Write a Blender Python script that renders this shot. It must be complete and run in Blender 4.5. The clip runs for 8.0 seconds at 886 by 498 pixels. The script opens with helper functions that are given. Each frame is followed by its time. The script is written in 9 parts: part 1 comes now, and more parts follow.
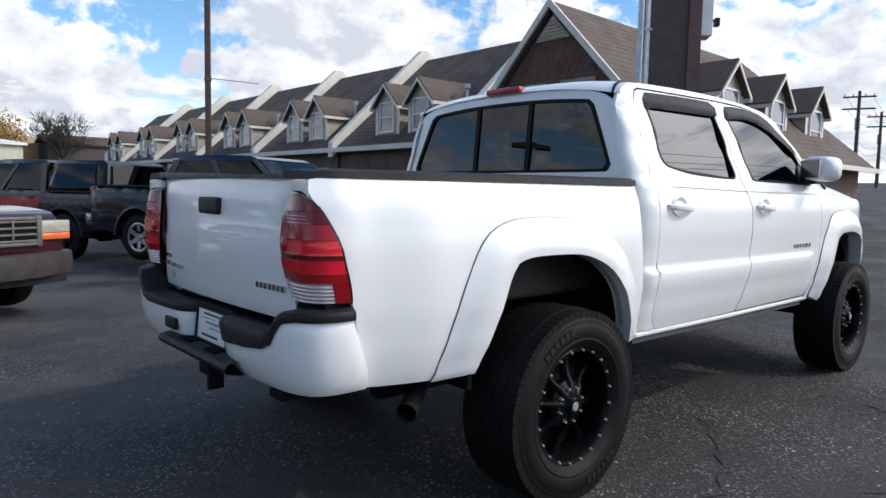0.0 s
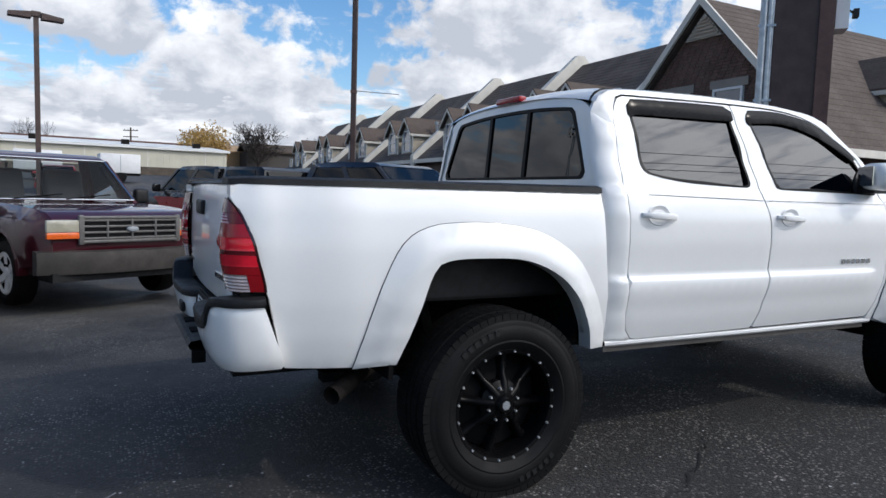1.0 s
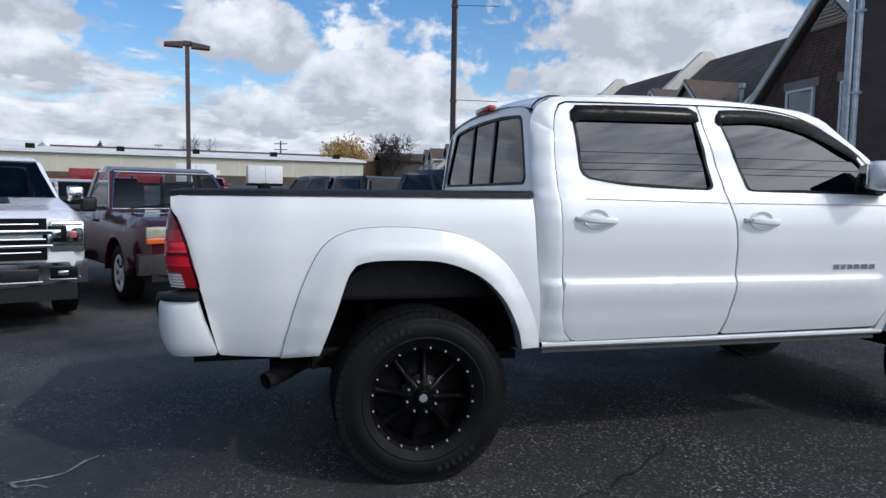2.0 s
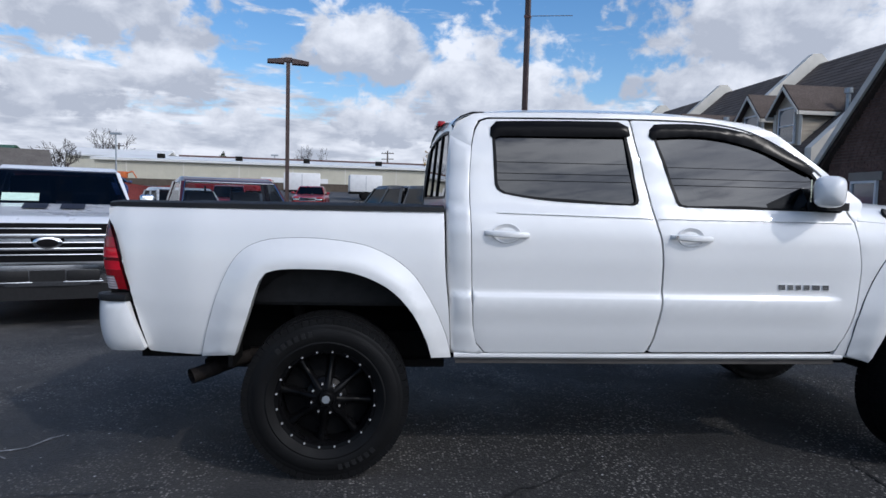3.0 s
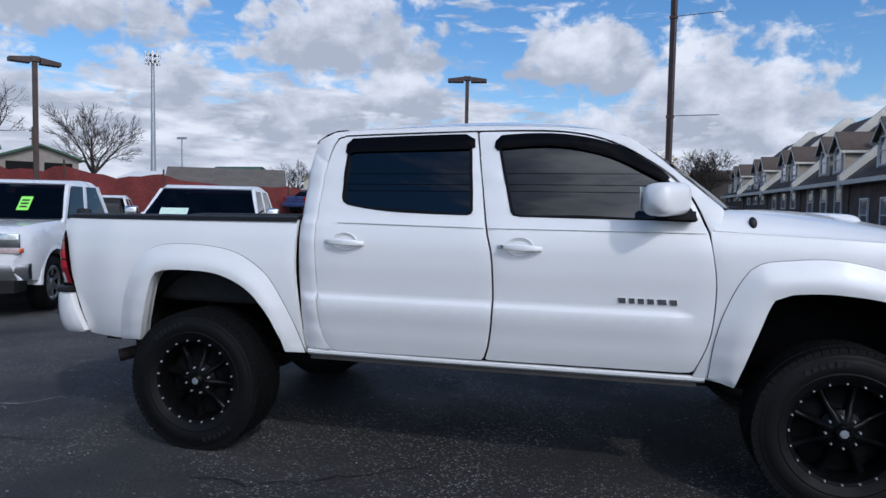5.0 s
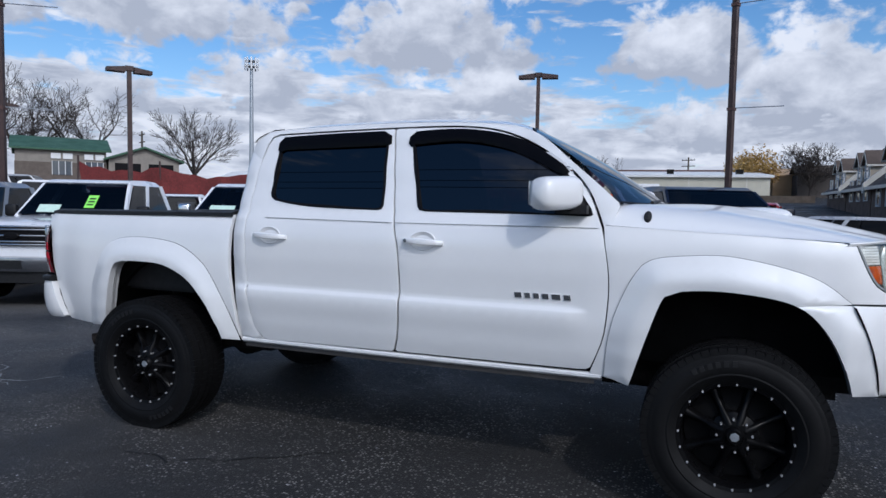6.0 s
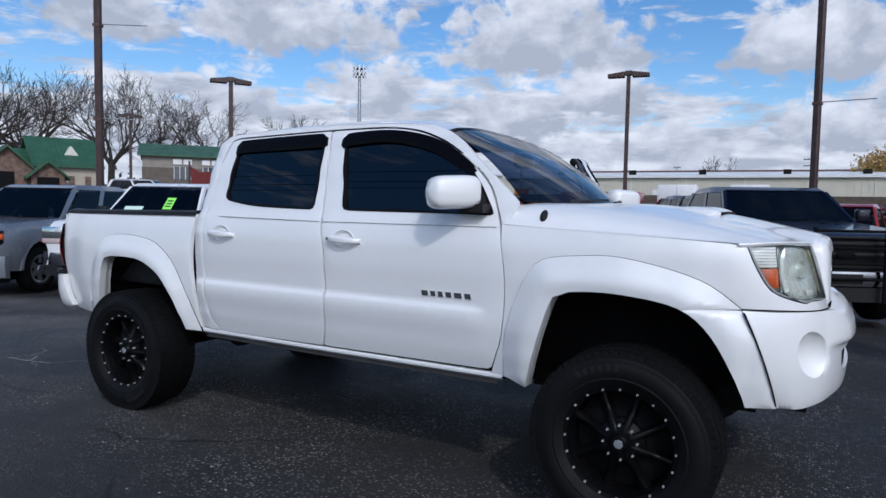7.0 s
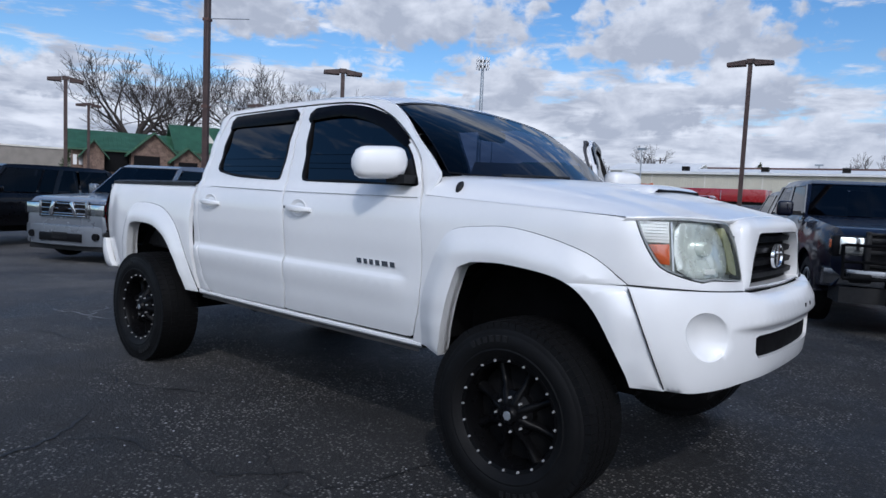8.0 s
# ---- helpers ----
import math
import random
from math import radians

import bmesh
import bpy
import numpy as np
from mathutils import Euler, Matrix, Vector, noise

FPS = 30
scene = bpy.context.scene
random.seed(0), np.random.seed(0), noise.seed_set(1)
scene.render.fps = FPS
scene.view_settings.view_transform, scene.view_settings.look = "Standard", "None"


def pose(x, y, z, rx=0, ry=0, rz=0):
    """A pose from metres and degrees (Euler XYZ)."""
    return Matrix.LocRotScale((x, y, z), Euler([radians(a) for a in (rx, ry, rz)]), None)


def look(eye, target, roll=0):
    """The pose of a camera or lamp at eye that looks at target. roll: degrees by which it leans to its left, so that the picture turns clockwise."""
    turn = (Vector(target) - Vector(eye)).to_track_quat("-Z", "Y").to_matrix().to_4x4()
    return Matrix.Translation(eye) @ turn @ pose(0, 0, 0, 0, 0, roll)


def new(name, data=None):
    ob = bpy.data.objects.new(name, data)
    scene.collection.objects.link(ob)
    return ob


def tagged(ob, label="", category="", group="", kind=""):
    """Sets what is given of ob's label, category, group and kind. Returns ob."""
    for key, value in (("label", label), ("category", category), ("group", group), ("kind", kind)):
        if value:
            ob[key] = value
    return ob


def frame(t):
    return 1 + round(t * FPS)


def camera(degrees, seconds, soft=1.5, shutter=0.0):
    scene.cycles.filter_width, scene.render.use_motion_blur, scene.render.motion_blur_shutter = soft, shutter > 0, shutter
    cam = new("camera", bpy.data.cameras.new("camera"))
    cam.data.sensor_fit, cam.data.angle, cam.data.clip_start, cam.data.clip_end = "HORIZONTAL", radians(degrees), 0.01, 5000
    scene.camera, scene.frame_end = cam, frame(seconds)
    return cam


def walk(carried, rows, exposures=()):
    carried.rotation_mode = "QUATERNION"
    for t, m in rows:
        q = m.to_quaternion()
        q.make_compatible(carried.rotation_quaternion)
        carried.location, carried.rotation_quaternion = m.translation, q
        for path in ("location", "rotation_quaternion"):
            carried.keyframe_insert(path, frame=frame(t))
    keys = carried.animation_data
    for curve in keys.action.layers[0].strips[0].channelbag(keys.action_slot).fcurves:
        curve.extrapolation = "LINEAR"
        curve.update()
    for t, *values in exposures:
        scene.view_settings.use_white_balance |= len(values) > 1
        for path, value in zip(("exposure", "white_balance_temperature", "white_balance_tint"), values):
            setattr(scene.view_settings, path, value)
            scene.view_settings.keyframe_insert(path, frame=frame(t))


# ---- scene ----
cam = camera(67.5, 8.0)
PATH = [
    (0, (-2.123, -2.559, 1.217), (-0.795, -1.073, 1.049), 1.2),
    (0.5, (-1.811, -2.918, 1.229), (-0.693, -1.268, 1.065), 1.5),
    (1, (-1.467, -3.247, 1.241), (-0.559, -1.473, 1.077), 1.8),
    (2.5, (-0.239, -3.957, 1.289), (0.118, -1.995, 1.141), 0.9),
    (3, (0.217, -4.077, 1.312), (0.422, -2.092, 1.174), 1.5),
    (3.5, (0.68, -4.189, 1.326), (0.72, -2.193, 1.2), 1.7),
    (4, (1.154, -4.235, 1.325), (1.024, -2.242, 1.208), 1.7),
    (5.5, (2.592, -4.156, 1.356), (2.015, -2.245, 1.235), 0.9),
    (6, (3.036, -4.025, 1.347), (2.333, -2.157, 1.22), 1.0),
    (6.5, (3.48, -3.837, 1.348), (2.63, -2.031, 1.218), 1.1),
    (7, (3.926, -3.675, 1.347), (2.934, -1.943, 1.222), 1.0),
    (7.5, (4.347, -3.456, 1.323), (3.204, -1.82, 1.19), 1.5),
    (8, (4.725, -3.211, 1.27), (3.439, -1.687, 1.113), 2.6),
]
walk(cam, [(t, look(eye, target, roll)) for t, eye, target, roll in PATH], [(0, 0.25, 6530, 11), (1, -0.04, 6380, 11), (2.5, -0.24, 6130, 12), (4, -0.36, 5920, 13), (5.5, -0.41, 5870, 13), (8, -0.38, 5870, 13)])

# ---- daylight: broken cloud, sun over the viewer's shoulder ----
SUN_DIR = Vector((0.147, -0.150, 0.182)).normalized()
SUN_EL, SUN_AZ = math.asin(SUN_DIR.z), math.atan2(SUN_DIR.x, SUN_DIR.y)
scene.view_settings.exposure = 0.0

sun_data = bpy.data.lights.new("sun", "SUN")
sun_data.energy, sun_data.angle, sun_data.color = 1.65, radians(1.6), (1.0, 0.94, 0.84)
sun = new("sun", sun_data)
sun.matrix_world = look(SUN_DIR * 50, (0, 0, 0))


def nodes_of(tree):
    """Shortcuts for adding and joining nodes."""
    def add(kind, **values):
        n = tree.nodes.new(kind)
        for k, v in values.items():
            if k in n.inputs:
                n.inputs[k].default_value = v
        return n

    def join(a, out, b, inp):
        tree.links.new(a.outputs[out], b.inputs[inp])
    return add, join


# cumulus banks: bearing, base height, half width and tallness in degrees
CLOUDS = [(78.2, 5.0, 6.0, 7.2), (81.5, 7.3, 7.4, 6.3), (90.9, 11.4, 5.0, 4.8), (112.3, 12.7, 8.7, 6.4), (132.9, 14.0, 11.4, 5.8), (125.4, 7.8, 5.5, 5.2),
          (114.6, 6.0, 7.8, 5.4), (138.0, 7.2, 5.3, 4.4), (162.4, 6.7, 4.0, 2.9), (160.1, 3.0, 8.4, 3.9), (64.3, 8.5, 4.5, 4.3), (61.0, 6.8, 5.7, 5.8),
          (51.8, 9.0, 5.5, 5.8), (39.7, 10.5, 6.5, 6.4), (25.1, 9.5, 4.0, 6.9), (17.4, 8.6, 4.3, 6.1), (58.3, 12.7, 9.1, 6.4), (100.8, 3.2, 6.3, 4.2),
          (88.5, 5.6, 6.0, 2.8), (107.0, 8.4, 5.1, 3.8), (106.9, 3.8, 9.0, 2.4), (146.0, 13.5, 6.0, 5.0)]


def make_world():
    w = bpy.data.worlds.new("sky")
    scene.world = w
    w.use_nodes = True
    t = w.node_tree
    t.nodes.clear()
    add, join = nodes_of(t)
    out, bg = add("ShaderNodeOutputWorld"), add("ShaderNodeBackground")
    sky = add("ShaderNodeTexSky")
    sky.sky_type, sky.sun_disc = "NISHITA", False
    sky.sun_elevation, sky.sun_rotation = SUN_EL, SUN_AZ
    sky.air_density, sky.dust_density, sky.ozone_density = 1.0, 0.6, 1.6
    coord = add("ShaderNodeTexCoord")
    sep = add("ShaderNodeSeparateXYZ")
    join(coord, "Generated", sep, 0)
    # the cloud deck as a flat layer: direction divided by its height
    zz = add("ShaderNodeMath"); zz.operation = "MAXIMUM"; zz.inputs[1].default_value = 0.0
    join(sep, "Z", zz, 0)
    za = add("ShaderNodeMath"); za.operation = "ADD"; za.inputs[1].default_value = 0.15
    join(zz, 0, za, 0)
    dx = add("ShaderNodeMath"); dx.operation = "DIVIDE"
    dy = add("ShaderNodeMath"); dy.operation = "DIVIDE"
    join(sep, "X", dx, 0); join(za, 0, dx, 1)
    join(sep, "Y", dy, 0); join(za, 0, dy, 1)
    comb = add("ShaderNodeCombineXYZ", Z=3.7)
    join(dx, 0, comb, "X"); join(dy, 0, comb, "Y")

    def layer(scale, detail, rough, shift, zoom=1.0):
        m = add("ShaderNodeMapping")
        m.inputs["Location"].default_value = shift
        m.inputs["Scale"].default_value = (zoom, zoom, 1.0)
        join(comb, 0, m, 0)
        n = add("ShaderNodeTexNoise", Scale=scale, Detail=detail, Roughness=rough, Distortion=0.35)
        join(m, 0, n, "Vector")
        return n
    big = layer(1.6, 9.0, 0.56, (4.3, 1.7, 0.0))
    cover = add("ShaderNodeMapRange", **{"From Min": 0.40, "From Max": 0.495})
    cover.interpolation_type = "SMOOTHSTEP"
    low = add("ShaderNodeMapRange", **{"From Min": 0.0, "From Max": 0.16, "To Min": 0.075, "To Max": 0.0})
    join(zz, 0, low, 0)
    high = add("ShaderNodeMapRange", **{"From Min": 0.48, "From Max": 0.78, "To Min": 0.0, "To Max": -0.22})
    join(zz, 0, high, 0)
    sunward = add("ShaderNodeVectorMath"); sunward.operation = "DOT_PRODUCT"
    sunward.inputs[1].default_value = SUN_DIR
    join(coord, "Generated", sunward, 0)
    side = add("ShaderNodeMapRange", **{"From Min": 0.55, "From Max": 0.95, "To Min": -0.01, "To Max": 0.20})
    t.links.new(sunward.outputs["Value"], side.inputs[0])
    more0 = add("ShaderNodeMath"); more0.operation = "ADD"
    join(big, 0, more0, 0); join(low, 0, more0, 1)
    more1 = add("ShaderNodeMath"); more1.operation = "ADD"
    join(more0, 0, more1, 0); join(high, 0, more1, 1)
    more = add("ShaderNodeMath"); more.operation = "ADD"
    join(more1, 0, more, 0); join(side, 0, more, 1)
    join(more, 0, cover, 0)
    # cloud above a point shades it: bases go grey, tops stay white
    over = layer(1.6, 5.0, 0.5, (4.3, 1.7, 0.0), 0.94)
    thick = add("ShaderNodeMapRange", **{"From Min": 0.455, "From Max": 0.605})
    join(over, 0, thick, 0)
    fine = layer(4.0, 6.0, 0.6, (1.0, 7.0, 2.0))
    mixn = add("ShaderNodeMath"); mixn.operation = "MULTIPLY_ADD"
    mixn.inputs[1].default_value = 1.0
    join(thick, 0, mixn, 0)
    fr = add("ShaderNodeMapRange", **{"From Min": 0.35, "From Max": 0.7, "To Min": -0.36, "To Max": 0.44})
    join(fine, 0, fr, 0)
    join(fr, 0, mixn, 2)
    # the cumulus over the lot's far side: bearing and height in degrees, bulged by noise
    az = add("ShaderNodeMath"); az.operation = "ARCTAN2"
    join(sep, "Y", az, 0); join(sep, "X", az, 1)
    el = add("ShaderNodeMath"); el.operation = "ARCSINE"
    join(sep, "Z", el, 0)
    deg = add("ShaderNodeCombineXYZ")
    join(az, 0, deg, "X"); join(el, 0, deg, "Y")
    sky_at = add("ShaderNodeVectorMath"); sky_at.operation = "SCALE"
    join(deg, 0, sky_at, 0)
    sky_at.inputs["Scale"].default_value = 180 / math.pi

    def puffs(scale, detail, rough, shift, flat=1.0):
        m = add("ShaderNodeMapping")
        m.inputs["Location"].default_value = shift
        m.inputs["Scale"].default_value = (1.0, flat, 1.0)
        join(sky_at, 0, m, 0)
        n = add("ShaderNodeTexNoise", Scale=scale, Detail=detail, Roughness=rough, Distortion=0.2)
        join(m, 0, n, "Vector")
        return n
    warp = puffs(0.22, 4.0, 0.55, (3.0, 9.0, 0.0))
    shift = add("ShaderNodeVectorMath"); shift.operation = "MULTIPLY_ADD"
    shift.inputs[1].default_value = (6.0, 3.6, 0.0)
    join(warp, "Color", shift, 0); join(sky_at, 0, shift, 2)
    field, height = None, None
    for bearing, base, half, tall in CLOUDS:
        v = add("ShaderNodeVectorMath"); v.operation = "MULTIPLY_ADD"
        v.inputs[1].default_value = (1 / half, 1 / tall, 0)
        v.inputs[2].default_value = (-(bearing + 3.0) / half, -(base + 2.0) / tall, 0)
        join(shift, 0, v, 0)
        w = add("ShaderNodeVectorMath"); w.operation = "MULTIPLY"
        w.inputs[1].default_value = (-1, -2.6, 0)
        join(v, 0, w, 0)
        u = add("ShaderNodeVectorMath"); u.operation = "MAXIMUM"
        join(v, 0, u, 0); join(w, 0, u, 1)
        q = add("ShaderNodeVectorMath"); q.operation = "LENGTH"
        join(u, 0, q, 0)
        f = add("ShaderNodeMath"); f.operation = "SUBTRACT"
        f.inputs[0].default_value = 1.0
        t.links.new(q.outputs["Value"], f.inputs[1])
        y = add("ShaderNodeSeparateXYZ")
        join(v, 0, y, 0)
        if field is None:
            field, height = f, (y, "Y")
            continue
        lead = add("ShaderNodeMath"); lead.operation = "SUBTRACT"
        join(f, 0, lead, 0); join(field, 0, lead, 1)
        over_it = add("ShaderNodeMapRange", **{"From Min": -0.22, "From Max": 0.22})
        join(lead, 0, over_it, 0)
        hm = add("ShaderNodeMix")
        join(over_it, 0, hm, 0)
        join(height[0], height[1], hm, 2); join(y, "Y", hm, 3)
        top = add("ShaderNodeMath"); top.operation = "SMOOTH_MAX"; top.inputs[2].default_value = 0.12
        join(field, 0, top, 0); join(f, 0, top, 1)
        field, height = top, (hm, 0)
    lumps = puffs(0.42, 8.0, 0.56, (1.0, 5.0, 2.0), 1.25)
    rough_edge = add("ShaderNodeMath"); rough_edge.operation = "MULTIPLY_ADD"
    rough_edge.inputs[1].default_value = 2.1
    # the cloud thins out with more blue between, away from the townhouses
    thin = add("ShaderNodeMapRange", **{"To Min": 0.0, "To Max": -0.24})
    join(az, 0, thin, 0)
    thin.inputs[1].default_value, thin.inputs[2].default_value = radians(92), radians(125)
    thinned = add("ShaderNodeMath"); thinned.operation = "ADD"
    join(field, 0, thinned, 0); join(thin, 0, thinned, 1)
    join(lumps, 0, rough_edge, 0); join(thinned, 0, rough_edge, 2)
    streak = puffs(0.16, 7.0, 0.58, (7.0, 2.0, 4.0), 4.5)
    haze = add("ShaderNodeMapRange", **{"To Min": 0.55, "To Max": -0.75})
    join(el, 0, haze, 0)
    tall_bank = add("ShaderNodeMapRange", **{"To Min": 0.0, "To Max": 0.26})
    join(az, 0, tall_bank, 0)
    tall_bank.inputs[1].default_value, tall_bank.inputs[2].default_value = radians(75), radians(118)
    banks = add("ShaderNodeMath"); banks.operation = "ADD"
    join(haze, 0, banks, 0); join(tall_bank, 0, banks, 1)
    haze.inputs[1].default_value, haze.inputs[2].default_value = radians(1.0), radians(11.0)
    bank = add("ShaderNodeMath"); bank.operation = "MULTIPLY_ADD"; bank.inputs[1].default_value = 2.6
    join(streak, 0, bank, 0); join(banks, 0, bank, 2)
    both = add("ShaderNodeMath"); both.operation = "MAXIMUM"
    join(rough_edge, 0, both, 0); join(bank, 0, both, 1)
    cumulus = add("ShaderNodeMapRange", **{"From Min": 0.80, "From Max": 1.22})
    cumulus.interpolation_type = "SMOOTHSTEP"
    join(both, 0, cumulus, 0)
    # grey bases, white tops
    tone = add("ShaderNodeMath"); tone.operation = "MULTIPLY_ADD"; tone.inputs[1].default_value = -0.62
    tone.inputs[2].default_value = 0.83
    join(height[0], height[1], tone, 0)
    soft_lumps = puffs(0.30, 6.0, 0.55, (1.0, 4.2, 2.0), 1.4)
    lump_tone = add("ShaderNodeMapRange", **{"From Min": 0.32, "From Max": 0.68, "To Min": -0.50, "To Max": 0.50})
    join(soft_lumps, 0, lump_tone, 0)
    base_tone = add("ShaderNodeMath"); base_tone.operation = "ADD"
    join(tone, 0, base_tone, 0); join(lump_tone, 0, base_tone, 1)
    streak_tone = add("ShaderNodeMapRange", **{"From Min": 0.36, "From Max": 0.62, "To Min": 0.0, "To Max": 1.0})
    low_lit = puffs(0.20, 6.0, 0.55, (2.0, 8.0, 1.0), 4.0)
    join(low_lit, 0, streak_tone, 0)
    ahead = add("ShaderNodeMath"); ahead.operation = "SUBTRACT"
    join(bank, 0, ahead, 0); join(rough_edge, 0, ahead, 1)
    is_bank = add("ShaderNodeMapRange", **{"From Min": -0.25, "From Max": 0.20})
    join(ahead, 0, is_bank, 0)
    near_tone = add("ShaderNodeMix")
    join(is_bank, 0, near_tone, 0); join(base_tone, 0, near_tone, 2); join(streak_tone, 0, near_tone, 3)
    # the open deck elsewhere
    away = add("ShaderNodeVectorMath"); away.operation = "MULTIPLY_ADD"
    away.inputs[1].default_value = (1 / 82.0, 1 / 25.0, 0)
    away.inputs[2].default_value = (-90 / 82.0, 0, 0)
    join(sky_at, 0, away, 0)
    far_off = add("ShaderNodeVectorMath"); far_off.operation = "ABSOLUTE"
    join(away, 0, far_off, 0)
    parts = add("ShaderNodeSeparateXYZ")
    join(far_off, 0, parts, 0)
    furthest = add("ShaderNodeMath"); furthest.operation = "MAXIMUM"
    join(parts, "X", furthest, 0); join(parts, "Y", furthest, 1)
    outside = add("ShaderNodeMapRange", **{"From Min": 0.9, "From Max": 1.1})
    join(furthest, 0, outside, 0)
    bands = add("ShaderNodeMapRange", **{"From Min": 0.3, "From Max": 0.7, "To Min": -0.50, "To Max": 0.50})
    join(streak, 0, bands, 0)
    calm = add("ShaderNodeMapRange", **{"From Min": 0.55, "From Max": 0.75, "To Min": 1.0, "To Max": 0.25})
    join(zz, 0, calm, 0)
    banded = add("ShaderNodeMath"); banded.operation = "MULTIPLY"
    join(bands, 0, banded, 0); join(calm, 0, banded, 1)
    # wide clear gap added in the unseen sky, so the side windows reflect dark
    turned = add("ShaderNodeMath"); turned.operation = "ADD"; turned.inputs[1].default_value = radians(131)
    join(az, 0, turned, 0)
    apart = add("ShaderNodeMath"); apart.operation = "ABSOLUTE"
    join(turned, 0, apart, 0)
    clear_sky = add("ShaderNodeMapRange", **{"From Min": 0.32, "From Max": 0.68, "To Min": -0.95, "To Max": 0.0})
    join(apart, 0, clear_sky, 0)
    open_deck = add("ShaderNodeMath"); open_deck.operation = "ADD"
    join(cover, 0, open_deck, 0); join(clear_sky, 0, open_deck, 1)
    deck = add("ShaderNodeMath"); deck.operation = "ADD"; deck.use_clamp = True
    join(open_deck, 0, deck, 0); join(banded, 0, deck, 1)
    deck_tone = add("ShaderNodeMath"); deck_tone.operation = "SUBTRACT"
    join(mixn, 0, deck_tone, 0); join(banded, 0, deck_tone, 1)
    cloud = add("ShaderNodeMix")
    join(outside, 0, cloud, 0); join(cumulus, 0, cloud, 2); join(deck, 0, cloud, 3)
    shade = add("ShaderNodeMix")
    join(outside, 0, shade, 0); join(near_tone, 0, shade, 2); join(deck_tone, 0, shade, 3)
    ramp = add("ShaderNodeValToRGB")
    ramp.color_ramp.elements[0].position, ramp.color_ramp.elements[0].color = 0.0, (12.2, 12.5, 12.9, 1)
    ramp.color_ramp.elements[1].position, ramp.color_ramp.elements[1].color = 1.0, (6.6, 7.1, 8.0, 1)
    join(shade, 0, ramp, 0)
    mix = add("ShaderNodeMix"); mix.data_type = "RGBA"
    join(cloud, 0, mix, 0)
    rich = add("ShaderNodeHueSaturation", Saturation=1.28, Value=1.9)
    join(sky, 0, rich, "Color")
    join(rich, 0, mix, 6)
    dot = add("ShaderNodeVectorMath"); dot.operation = "DOT_PRODUCT"
    dot.inputs[1].default_value = SUN_DIR
    join(coord, "Generated", dot, 0)
    near = add("ShaderNodeMapRange", **{"From Min": 0.74, "From Max": 1.0, "To Min": 1.0, "To Max": 4.4})
    t.links.new(dot.outputs["Value"], near.inputs[0])
    lit = add("ShaderNodeVectorMath"); lit.operation = "SCALE"
    join(ramp, 0, lit, 0)
    t.links.new(near.outputs[0], lit.inputs["Scale"])
    join(lit, 0, mix, 7)
    join(mix, 2, bg, 0)
    bg.inputs[1].default_value = 0.087
    join(bg, 0, out, 0)


make_world()


